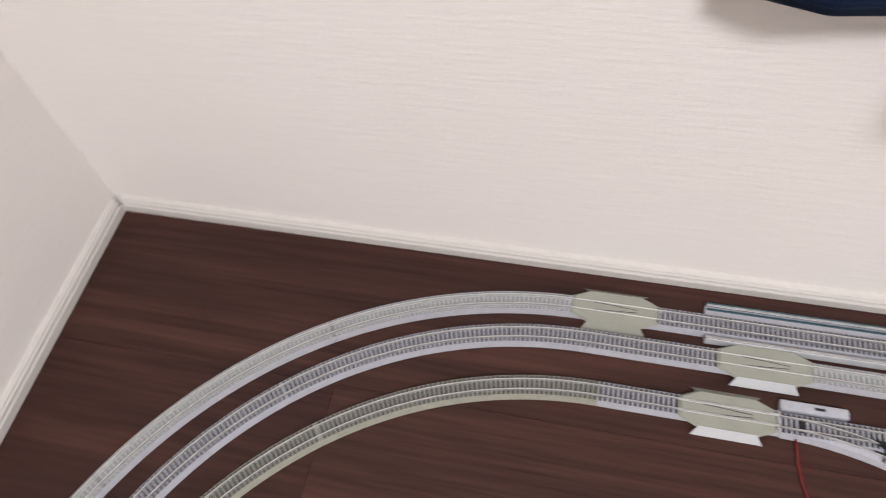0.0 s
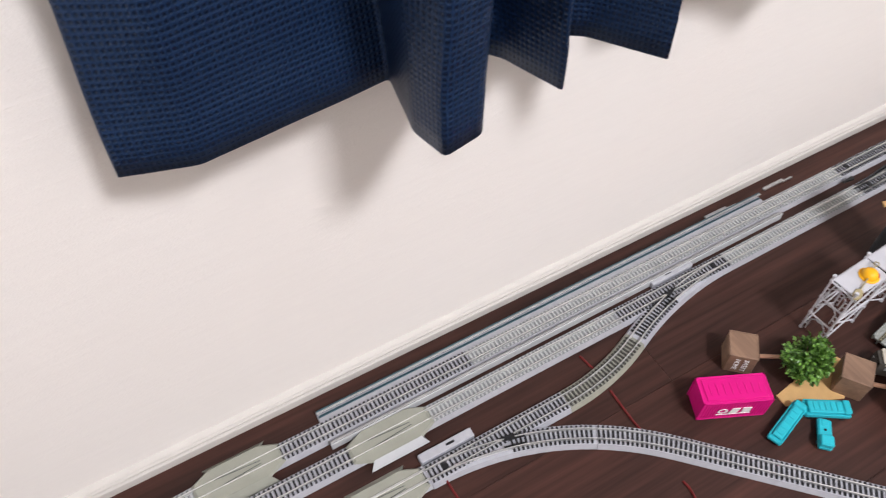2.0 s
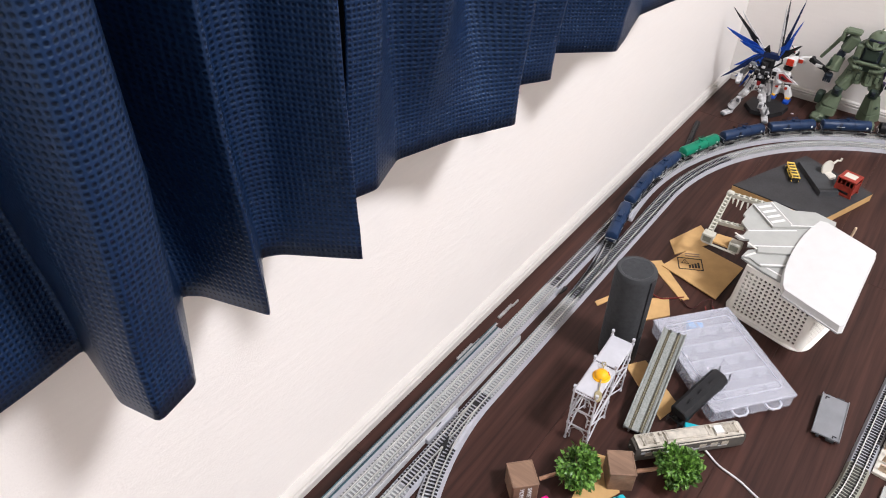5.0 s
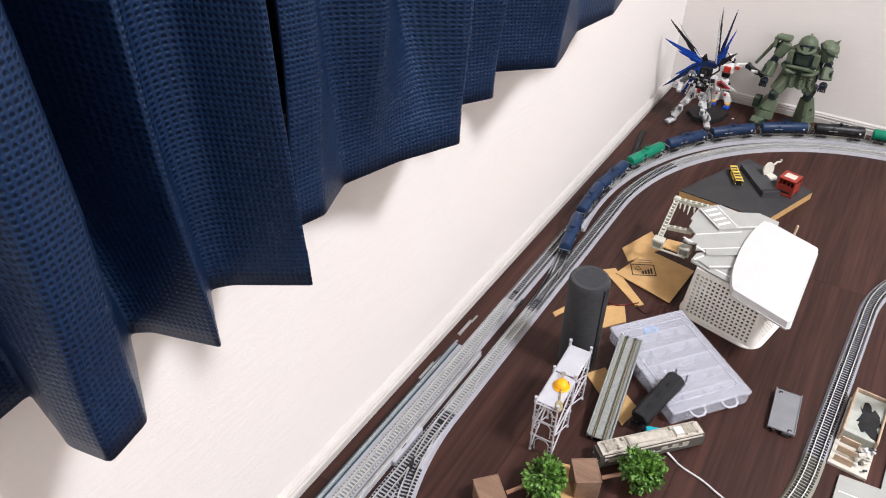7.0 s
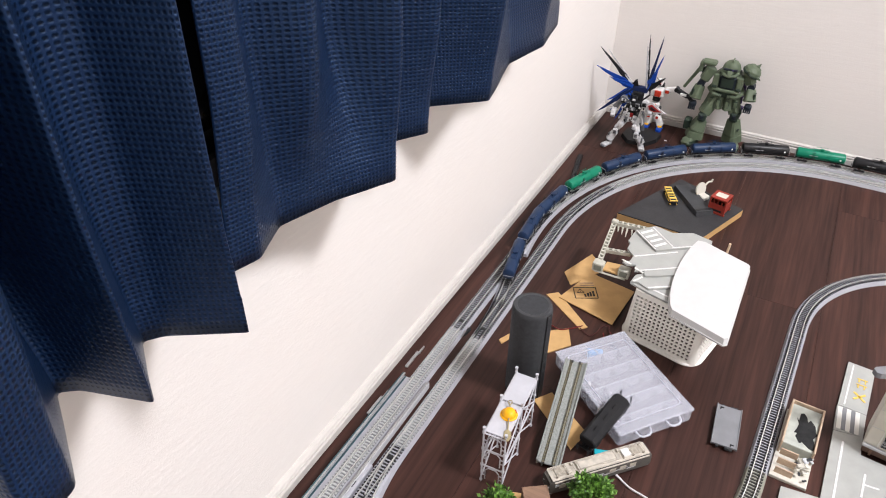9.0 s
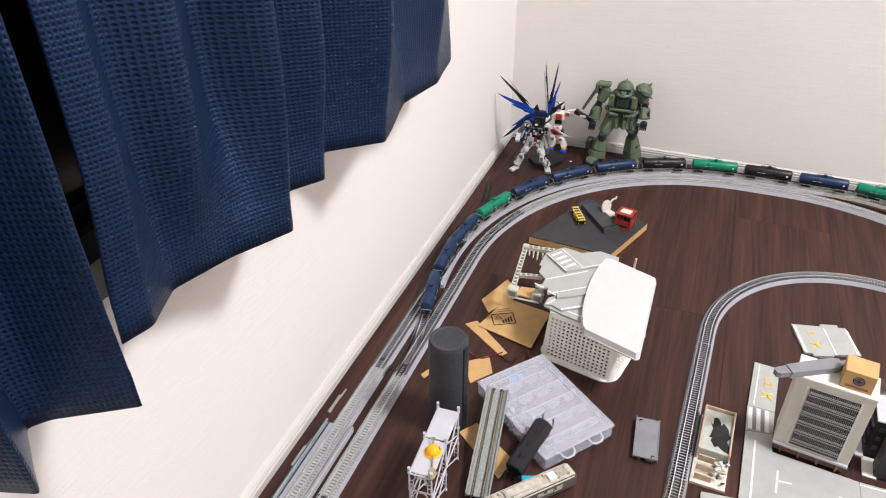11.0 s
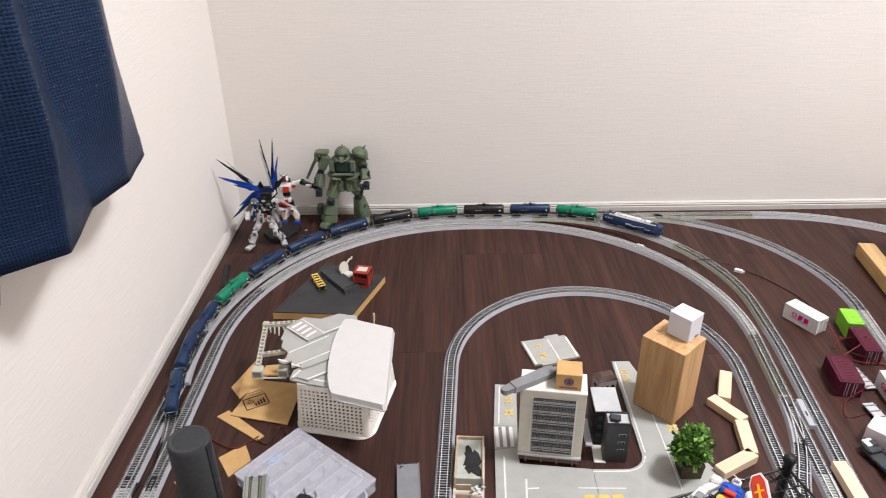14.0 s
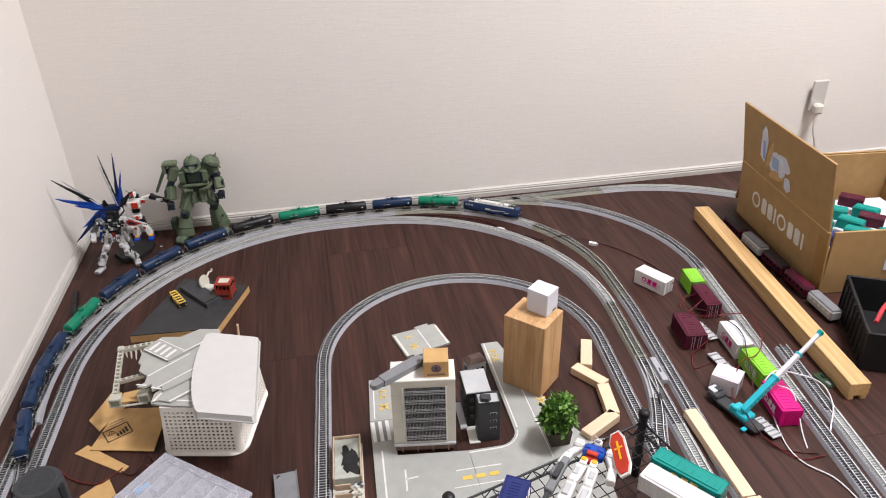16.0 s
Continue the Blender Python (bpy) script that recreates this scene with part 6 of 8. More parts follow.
part("knuckle", Geo().prism([(0, -0.003), (0.003, -0.0052), (0.013, -0.0055), (0.013, 0.0055), (0.003, 0.005), (0, 0.003)], 0.0005, 0.007), M_GREY, am)
part("tongue", Geo().prism([(0.07, -0.003), (0.082, -0.0025), (0.086, 0), (0.082, 0.003), (0.07, 0.003)], 0.001, 0.0055), M_GREY, am)
kb = thing("kraft_box", on_line((0.5495, -0.7015), (0.578, -0.706), 0.1162), "small kraft card box with a dark printed mark on the roof", "card box")
part("carton", Geo().box((0.0148, 0.0135, 0.0115), (0.0296, 0.027, 0.023), 0.0005), M_KRAFT, kb)
part("print", Geo().tube([(0.0049 * x, 0.0049 * y, 0) for x, y in CIRCLE], 0.0006, 6, 0, pose(0.0148, -0.0001, 0.013, 90, 0, 0) @ Matrix.Diagonal((1, 1, 0.5, 1))), M_NAVYP, kb)
part("print", Geo().box((0.0148, -0.0003, 0.013), (0.008, 0.0004, 0.0012)).box((0.0148, -0.0003, 0.0152), (0.005, 0.0004, 0.001)).box((0.0148, -0.0003, 0.0108), (0.005, 0.0004, 0.001)).box((0.0148, -0.0003, 0.013), (0.0012, 0.0004, 0.007)), M_NAVYP, kb)
part("lettering_bar", Geo().box((0.0148, -0.0003, 0.0045), (0.021, 0.0004, 0.0026)), M_WALNUT, kb)

b1 = thing("black_building", on_line((0.6075, -0.672), (0.6385, -0.673), 0.0002), "black model building with a pale grey roof", "model building")
part("wall_block", Geo().box((0.0155, 0.022, 0.0275), (0.031, 0.044, 0.055), 0.0005), M_BLACK, b1)
part("roof", Geo().box((0.0155, 0.022, 0.0558), (0.0322, 0.0455, 0.0022), 0.0005), M_LGREY, b1)
for z in (0.016, 0.03, 0.044):
    for x in (0.007, 0.0155, 0.024):
        part("window", Geo().box((x, -0.0002, z), (0.005, 0.0008, 0.006), 0.0002), M_DGREY, b1)
    part("balcony", Geo().box((-0.0012, 0.02, z), (0.0024, 0.034, 0.003), 0.0004), M_DGREY, b1)
part("sidewalk", Geo().box((-0.004, 0.02, 0.0016), (0.009, 0.05, 0.003), 0.0004), M_LGREY, b1)
b2 = thing("dark_tower", on_line((0.6155, -0.7015), (0.644, -0.7035), 0.0002), "dark grey model tower with a flat roof terrace", "model building")
part("wall_block", Geo().box((0.0143, 0.0105, 0.03), (0.0286, 0.021, 0.06), 0.0005), M_DGREY, b2)
for a, b in (((0.0143, 0.0006), (0.0286, 0.0012)), ((0.0143, 0.0204), (0.0286, 0.0012)), ((0.0006, 0.0105), (0.0012, 0.021)), ((0.028, 0.0105), (0.0012, 0.021))):
    part("parapet", Geo().box((a[0], a[1], 0.0618), (b[0], b[1], 0.0036), 0.0003), M_DGREY, b2)
part("terrace", Geo().box((0.0143, 0.0105, 0.0606), (0.026, 0.0185, 0.001)), M_LGREY, b2)
part("stair_hut", Geo().prism([(0.004, 0.005), (0.013, 0.003), (0.0175, 0.007), (0.018, 0.013), (0.004, 0.015)], 0.0608, 0.0662, 0, None, 0.12), M_DGREY, b2)
for z in (0.021, 0.033, 0.045):
    part("window", Geo().box((0.0195, -0.0003, z), (0.0088, 0.0008, 0.0038), 0.0003), M_GREY, b2)
    for x in (0.0176, 0.0214):
        part("pane", Geo().box((x, -0.0006, z), (0.0031, 0.0008, 0.0026), 0.0002), M_GLASS, b2)
part("pavement_slab", Geo().box((-0.004, 0.012, 0.001), (0.014, 0.03, 0.0018), 0.0003), M_KERB, b2)
ho = thing("small_house", pose(0.641, -0.573, 0.0002, 0, 0, 14), "small pale grey model house with a brown hipped roof", "model building")
part("wall_block", Geo().box((0, 0, 0.0145), (0.027, 0.019, 0.029), 0.0004), M_LGREY, ho)
part("roof", Geo().prism([(-0.0146, -0.0105), (0.0146, -0.0105), (0.0146, 0.0105), (-0.0146, 0.0105)], 0.0288, 0.0345, 0, None, 0.5), plain("brown_roof", (0.09, 0.055, 0.045), 0.6), ho)
for x in (-0.008, 0.0, 0.008):
    for z in (0.008, 0.018):
        part("window", Geo().box((x, -0.0095, z), (0.004, 0.0008, 0.0045), 0.0002), M_GLASS, ho)
for z in (0.008, 0.018):
    part("window", Geo().box((-0.0135, 0, z), (0.0008, 0.007, 0.005), 0.0002), M_GLASS, ho)

wb = thing("wood_block", pose(0.7155, -0.6025, 0.0038, 0, 0, -46), "tall solid glued pine block on the road plate", "wood block")
for k, w in enumerate((0.013, 0.021, 0.0145, 0.012)):
    x = -0.03025 + sum((0.013, 0.021, 0.0145, 0.012)[:k]) + w / 2
    for y0, y1 in ((-0.02625, -0.004 + 0.006 * (k % 2)), (-0.004 + 0.006 * (k % 2), 0.02625)):
        part("stave", Geo().box((0, 0, 0), (w - 0.0001, y1 - y0 - 0.0001, 0.1134), 0.0003), M_PINE, wb).location = (x, (y0 + y1) / 2, 0.0567)
cb = thing("card_box", pose(0.7285, -0.5965, 0.1174, 0, 0, 41), "small white card box on the wood block", "card box")
part("carton", Geo().box((0, 0, 0.0165), (0.028, 0.031, 0.033), 0.0006), M_PAPERW, cb)
part("flap", Geo().box((0, 0, 0.0333), (0.0275, 0.0315, 0.0006)), M_PAPERW, cb)
part("lettering_bar", Geo().box((0.004, -0.0161, 0.004), (0.008, 0.0004, 0.002)), M_INK, cb)
plank_m = {}
for (x, y, ang, L) in ((0.8105, -0.5695, 69, 0.06), (0.797, -0.6175, -57, 0.053), (0.8025, -0.6705, 82, 0.058), (0.7755, -0.7125, 29, 0.058)):
    m = on_line((x, y), (x + math.cos(radians(ang)), y + math.sin(radians(ang)))) @ pose(0, 0, 0, 0, 0, 90)
    solid("balsa_strip", Geo().box((0, 0, 0.006), (0.0165, L, 0.0118), 0.0005), M_BALSA, "short pale balsa strip lying on the floor", "wood strip", m, group="balsa strips")
for y in (-0.787, -0.934):
    solid("balsa_strip", Geo().box((0, 0, 0.006), (0.0165, 0.1455, 0.0118), 0.0005), M_BALSA, "long pale balsa strip lying between the tracks", "wood strip", pose(0.8965, y, 0, 0, 0, -1.5), group="balsa strips")
pt = thing("toy_tree", pose(0.714, -0.722, 0), "round green toy tree in a small dark pot", "toy tree")
part("pot", Geo().prism([(-0.012, -0.012), (0.012, -0.012), (0.012, 0.012), (-0.012, 0.012)], 0.0042, 0.026, 0, None, -0.15), plain("dusty_pot", (0.06, 0.047, 0.03), 0.7, vary=0.4, scale=200), pt)
part("trunk", Geo().cyl((0, 0, 0.024), (0, 0, 0.055), 0.002, 0.0014, 8), M_WALNUT, pt, smooth=60)
foliage(pt, (-0.001, -0.001, 0.046), 0.0205, 0.0078, 1300, 7)


# ---- right of the tracks: containers, crane, beam, carton ----
def axis_pose(a, b, z=0.0):
    """A pose at the middle of a and b, its x axis along them."""
    return on_line(((a[0] + b[0]) / 2, (a[1] + b[1]) / 2), (b[0] + (b[0] - a[0]), b[1] + (b[1] - a[1])), z)


container(axis_pose((0.976, -0.384), (1.006, -0.438)), M_WHITE, M_PAPERW, "white freight container with a magenta emblem on the floor", M_PINK)
container(axis_pose((1.055, -0.41), (1.05, -0.449)), M_LIME, M_LIME, "lime green short freight container on the floor", None, L=0.042)
container(axis_pose((1.046, -0.459), (1.041, -0.518)), M_MAROON, M_MAROON, "maroon freight container on the floor", None)
container(axis_pose((0.983, -0.527), (0.975, -0.587)), M_MAROON, M_MAROON, "maroon freight container standing apart on the floor", None, W=0.032)
container(axis_pose((1.037, -0.563), (1.032, -0.62)), M_WHITE, M_PAPERW, "white freight container on a wagon chassis", M_PINK)
container(axis_pose((1.032, -0.63), (1.03, -0.688)), M_LIME, M_LIME, "lime green freight container in the row", M_LGREY)
container(axis_pose((1.023, -0.7), (1.014, -0.759)), M_PINK, M_PINK, "magenta freight container at the end of the row", M_PINKL, W=0.028)
container(axis_pose((0.962, -0.661), (0.986, -0.686)), M_PINKL, M_PAPERW, "pale pink refrigerated container with ribbed sides", None, L=0.036, W=0.032)

for a, b in (((0.991, -0.605), (0.997, -0.66)), ((0.978, -0.742), (0.985, -0.778)), ((1.007, -0.53), (1.012, -0.575))):
    t = thing("wagon_chassis", axis_pose(a, b), "bare grey wagon chassis on the floor", "wagon chassis", "loose wagon chassis")
    L = math.dist(a, b)
    part("deck", Geo().box((0, 0, 0.005), (L, 0.015, 0.002), 0.0003), M_LGREY, t)
    for k in range(5):
        part("cross_bar", Geo().box((-L / 2 + L * (k + 0.5) / 5, 0, 0.0064), (0.0016, 0.017, 0.001)), M_GREY, t)
    for x in (-L / 2 + 0.009, L / 2 - 0.009):
        part("bogie", Geo().box((x, 0, 0.002), (0.012, 0.012, 0.004), 0.0006), M_BLACK, t)

cr = thing("toy_crane", axis_pose((0.948, -0.69), (0.967, -0.76)), "cyan toy truck crane with a raised boom", "toy crane")
part("chassis", Geo().box((0, 0, 0.0065), (0.084, 0.0185, 0.005), 0.001), M_DGREY, cr)
part("cab", Geo().box((-0.033, 0.0, 0.0115), (0.017, 0.0185, 0.006), 0.0016).box((-0.036, 0.004, 0.0155), (0.009, 0.008, 0.003), 0.0008), M_DGREY, cr)
part("cab_roof", Geo().box((-0.0385, 0.0, 0.0152), (0.012, 0.013, 0.0022), 0.0006), M_PAPERW, cr)
for x in (-0.033, -0.02, 0.022, 0.034):
    for y in (-0.0085, 0.0085):
        part("wheel", Geo().cyl((x, y - 0.0016, 0.004), (x, y + 0.0016, 0.004), 0.004, seg=14), M_BLACK, cr)
part("turntable", Geo().box((0.01, 0.0, 0.0125), (0.028, 0.02, 0.008), 0.0016).box((0.003, -0.007, 0.018), (0.012, 0.007, 0.006), 0.0014), M_CYAN, cr)
cinv = cr.matrix_basis.inverted()
root, tip = cinv @ Vector((0.957, -0.74, 0.02)), cinv @ Vector((1.0725, -0.704, 0.1))
for a, b, w, m in ((0.0, 0.42, 0.0095, M_CYAN), (0.4, 0.72, 0.0072, M_PAPERW), (0.7, 0.98, 0.0055, M_PAPERW)):
    p, q = root.lerp(tip, a), root.lerp(tip, b)
    at = Matrix.Translation(p) @ (q - p).to_track_quat("X", "Z").to_matrix().to_4x4()
    part("boom_section", Geo().box(((q - p).length / 2, 0, 0), ((q - p).length, w * 0.8, w), 0.0006, 0, at), m, cr)
    part("collar", Geo().box(((q - p).length, 0, 0), (0.003, w * 1.05, w * 1.15), 0.0005, 0, at), M_CYAN, cr)
at = Matrix.Translation(tip) @ (tip - root).to_track_quat("X", "Z").to_matrix().to_4x4()
part("boom_head", Geo().box((0, 0, 0), (0.0055, 0.0065, 0.0075), 0.001, 0, at), M_TURQ, cr)
for k in range(7):
    p = root.lerp(tip, 0.08 + 0.045 * k)
    part("lattice_stud", Geo().box((0, 0, 0), (0.0022, 0.0085, 0.0042), 0.0003, 0, Matrix.Translation(p) @ (tip - root).to_track_quat("X", "Z").to_matrix().to_4x4()), M_TURQ, cr)
part("outrigger", Geo().box((0.028, 0.0, 0.0035), (0.006, 0.034, 0.003), 0.0006), M_CYAN, cr)


def wire(pts, r, m, label):
    solid("wire", Geo().tube(spline(pts, 10), r), m, label, "wire", smooth=60, group="loose wires")


wire([(1.012, -0.435, 0.02), (0.998, -0.49, 0.03), (0.99, -0.53, 0.029), (1.01, -0.55, 0.03), (1.06, -0.553, 0.03), (1.085, -0.56, 0.018), (1.07, -0.605, 0.014), (1.03, -0.65, 0.03), (0.995, -0.665, 0.03), (0.962, -0.711, 0.01), (0.968, -0.766, 0.004), (0.99, -0.812, 0.002), (1.026, -0.816, 0.002)], 0.0008, M_WIRER, "thin red wire trailing over the containers")
wire([(1.0, -0.525, 0.03), (1.02, -0.545, 0.032), (1.038, -0.579, 0.03), (1.035, -0.61, 0.03), (1.021, -0.638, 0.031), (0.998, -0.69, 0.03), (0.985, -0.72, 0.012), (0.96, -0.745, 0.018), (0.975, -0.79, 0.002), (1.02, -0.812, 0.002)], 0.0008, M_WIREK, "thin dark wire trailing over the containers")
wire([(0.986, -0.52, 0.03), (1.0, -0.49, 0.012), (1.02, -0.47, 0.012), (1.045, -0.49, 0.029), (1.0, -0.515, 0.016), (0.975, -0.545, 0.03)], 0.0007, M_WIRER, "thin red wire looped between two containers")
wire([(1.0, -0.585, 0.018), (0.965, -0.6, 0.004), (0.952, -0.63, 0.003), (0.965, -0.65, 0.028)], 0.0007, M_WIRER, "short red wire beside a container")
wire([(1.0, -0.705, 0.012), (1.03, -0.69, 0.031), (1.075, -0.68, 0.012), (1.097, -0.705, 0.011), (1.085, -0.745, 0.011), (1.062, -0.775, 0.004), (1.049, -0.792, 0.002)], 0.0011, M_WIREW, "looped white wire crossing the track")
wire([(1.03, -0.69, 0.031), (1.008, -0.73, 0.006), (0.991, -0.785, 0.0015), (0.993, -0.82, 0.0015), (1.014, -0.851, 0.0015), (1.02, -0.9, 0.0015)], 0.0011, M_WIREW, "long white wire lying on the floor")
wire([(1.02, -0.715, 0.031), (1.03, -0.735, 0.03), (1.022, -0.775, 0.003), (1.012, -0.8, 0.0015)], 0.0009, M_WIREW, "white wire hanging over the container")
wire([(0.62, -0.048, 0.002), (0.677, -0.064, 0.002), (0.72, -0.082, 0.002), (0.763, -0.107, 0.002), (0.788, -0.14, 0.003), (0.83, -0.19, 0.003), (0.862, -0.217, 0.002)], 0.0012, M_WIREK, "dark red wire lying between the curved tracks")
wire([(0.87, -0.213, 0.002), (0.905, -0.225, 0.011), (0.95, -0.245, 0.003), (0.985, -0.28, 0.0015), (1.018, -0.342, 0.0015), (1.03, -0.4, 0.0015)], 0.0009, M_WIREK, "dark wire leading to the containers")
wire([(0.118, -1.303, 0.002), (0.14, -1.302, 0.0012), (0.156, -1.3, 0.0012), (0.175, -1.295, 0.0012), (0.24, -1.27, 0.0012)], 0.0011, M_WIRER, "red wire from the turnout across the floor")
wire([(0.085, -1.135, 0.0012), (0.108, -1.131, 0.0012)], 0.0011, M_WIRER, "short red wire under the track")
wire([(0.128, -1.132, 0.0012), (0.162, -1.133, 0.0012), (0.185, -1.131, 0.0012), (0.2, -1.13, 0.0012)], 0.0011, M_WIRER, "red wire from the turnout across the floor")
wire([(0.225, -1.131, 0.0012), (0.241, -1.132, 0.0012), (0.3, -1.15, 0.0012)], 0.0011, M_WIRER, "red wire on the floor beyond the track")
wire([(0.0535, -1.055, 0.003), (0.052, -1.09, 0.0025), (0.053, -1.13, 0.002)], 0.0009, M_WIRER, "red wire beside the turnout box")
wire([(0.177, -0.66, 0.0025), (0.19, -0.668, 0.002), (0.197, -0.66, 0.002), (0.2, -0.645, 0.002), (0.208, -0.64, 0.005), (0.212, -0.648, 0.002), (0.22, -0.655, 0.002)], 0.0008, M_WIREK, "thin dark wire on the floor by the basket")
wire([(0.1, -0.64, 0.0015), (0.12, -0.66, 0.0015), (0.15, -0.675, 0.0025), (0.165, -0.668, 0.003), (0.178, -0.655, 0.0035)], 0.0008, M_WIRER, "thin red wire over the card offcuts")
wire([(0.213, -0.648, 0.002), (0.222, -0.66, 0.002), (0.214, -0.668, 0.0025), (0.206, -0.655, 0.003)], 0.0008, M_WIRER, "thin red wire curled beside the basket")
for x, y, a in ((0.792, -0.157, -40), (0.945, -0.252, -35)):
    t = thing("wire_connector", pose(x, y, 0.0002, 0, 0, a), "small white wire connector on the floor", "wire connector", "wire connectors")
    part("shell", Geo().box((0, 0, 0.003), (0.014, 0.007, 0.0058), 0.0006), M_WHITE, t)
    part("collar", Geo().box((0.008, 0, 0.003), (0.004, 0.0046, 0.004), 0.0004), M_LGREY, t)

bmx = on_line((1.193, -0.198), (1.1325, -0.733))
beam = thing("pine_beam", bmx, "pale pine beam with a groove lying on the floor", "wood beam")
BL = math.dist((1.193, -0.198), (1.1325, -0.733))
M_PINEB = wood("pine_beam_wood", (0.66, 0.45, 0.22), (0.43, 0.25, 0.09), 0, 40, 0.5, 0.1, 0.0, 0.05, 7)
part("top", Geo().box((BL / 2, 0, 0.0165), (BL, 0.0285, 0.021), 0.0008), M_PINEB, beam)
for y in (-0.009, 0.009):
    part("foot", Geo().box((BL / 2, y, 0.0032), (BL - 0.0004, 0.0078, 0.0064), 0.0005), M_PINEB, beam)
solid("circuit_board", Geo().box((0, 0, 0.0012), (0.016, 0.03, 0.0016), 0.0002).box((0.002, 0.006, 0.003), (0.006, 0.006, 0.002), 0.0004, 1).box((-0.003, -0.008, 0.0028), (0.005, 0.008, 0.0016), 0.0004, 2), [plain("pcb_green", (0.03, 0.06, 0.03), 0.4), M_BLACK, M_GREY], "small green circuit board beside the beam", "circuit board", pose(1.1165, -0.69, 0.0002, 0, 0, 8))

for i, (wall, top, lab) in enumerate(((M_MAROON, M_BLACK, "dark maroon model passenger coach behind the beam"), (M_LGREY, M_GREY, "silver model passenger coach behind the beam"), (M_MAROON, M_BLACK, "dark maroon model passenger coach behind the beam"),
                                      (M_MAROON, M_MAROON, "dark maroon model passenger coach behind the beam"), (M_LGREY, M_GREY, "silver ribbed model coach behind the beam"))):
    y = -0.27 - 0.068 * i
    t = thing("passenger_coach", on_line((1.226 - 0.002 * i, y), (1.2245 - 0.002 * i, y - 0.06)), lab, "model coach", "coaches behind the beam")
    part("body", Geo().box((0.0, 0, 0.0135), (0.062, 0.019, 0.0165), 0.002), wall, t)
    part("roof", Geo().box((0.0, 0, 0.0226), (0.06, 0.0165, 0.003), 0.0012), top, t)
    for k in range(5):
        part("window", Geo().box((-0.022 + 0.011 * k, 0.0, 0.0155), (0.0075, 0.0194, 0.0045), 0.0003), M_GLASS if wall == M_MAROON else M_WHITE, t)
    for x in (-0.02, 0.02):
        part("bogie", Geo().box((x, 0, 0.003), (0.014, 0.014, 0.006), 0.0008), M_BLACK, t)

# open shipping carton
cm = on_line((1.245, -0.493), (1.279, -0.187))
ct = thing("shipping_carton", cm, "open brown corrugated shipping carton with a torn label", "carton")
CL, CWD, CHT, TH_ = math.dist((1.245, -0.493), (1.279, -0.187)), 0.30, 0.115, 0.004
FP = pose(0, 0, 0, -4, 0, 0)
part("front_panel", Geo().box((CL / 2, -TH_ / 2, CHT / 2 + 0.0005), (CL, TH_, CHT), 0.0006, 0, FP), M_BOXC, ct)
part("back_panel", Geo().box((CL / 2, -CWD, CHT / 2 + 0.0005), (CL, TH_, CHT), 0.0006), M_BOXC, ct)
for x in (TH_ / 2, CL - TH_ / 2):
    part("side_panel", Geo().box((x, -CWD / 2, CHT / 2 + 0.0005), (TH_, CWD - TH_, CHT - 0.0004), 0.0006), M_BOXC, ct)
part("bottom", Geo().box((CL / 2, -CWD / 2, 0.003), (CL - 2 * TH_, CWD - TH_, 0.004)), M_BOXC, ct)
fl = pose(0, 0.0065, CHT + 0.0002, -9, 0, 0)
part("front_flap", Geo().box((CL / 2, 0, 0.0595), (CL - 0.004, TH_, 0.119), 0.0006, 0, fl), M_BOXC, ct)
part("back_flap", Geo().box((CL / 2, 0, 0.056), (CL - 0.004, TH_, 0.112), 0.0006, 0, pose(0, -CWD, CHT + 0.0006, 8, 0, 0)), M_BOXC, ct)
part("side_flap", Geo().box((0, -CWD / 2, 0.05), (TH_, CWD - 0.01, 0.1), 0.0006, 0, pose(CL - TH_ / 2, 0, CHT + 0.0006, 0, 168, 0) @ pose(-0.006, 0, 0)), M_BOXC, ct)
part("side_flap", Geo().box((0, -CWD / 2, 0.045), (TH_, CWD - 0.01, 0.09), 0.0006, 0, pose(TH_ / 2, 0, CHT + 0.0006, 0, 178, 0) @ pose(-0.004, 0, 0.004)), M_BOXC, ct)
rng = random.Random(11)
for (x, z, w, h, a) in ((0.222, 0.065, 0.026, 0.078, 6), (0.2, 0.055, 0.014, 0.07, 22), (0.182, 0.046, 0.046, 0.048, -20), (0.148, 0.055, 0.05, 0.026, 30), (0.178, 0.022, 0.06, 0.018, -14), (0.138, 0.022, 0.026, 0.03, 12), (0.16, 0.042, 0.036, 0.036, 8)):
    n = 9
    poly = [(math.cos(2 * math.pi * i / n) * w / 2 * rng.uniform(0.7, 1.15), math.sin(2 * math.pi * i / n) * h / 2 * rng.uniform(0.75, 1.1)) for i in range(n)]
    part("torn_label", Geo().prism(poly, 0, 0.0003, 0, fl @ pose(x, TH_ / 2 + 0.0001 + 0.0002 * rng.random(), z, 90, 0, 0) @ pose(0, 0, -0.0004, 0, 0, a)), M_KRAFT if a in (22, -14) else M_TAPE, ct)
part("label_mark", Geo().box((0.222, TH_ / 2 + 0.0008, 0.055), (0.008, 0.0004, 0.035), 0, 0, fl), plain("pale_blue_print", (0.25, 0.33, 0.6), 0.5), ct)
part("label_mark", Geo().box((0.18, TH_ / 2 + 0.0008, 0.045), (0.022, 0.0004, 0.022), 0.0001, 0, fl), plain("pale_blue_print", (0.3, 0.42, 0.62), 0.5), ct)
M_PRINTW = plain("white_print", (0.7, 0.68, 0.62), 0.6)
x0 = 0.252
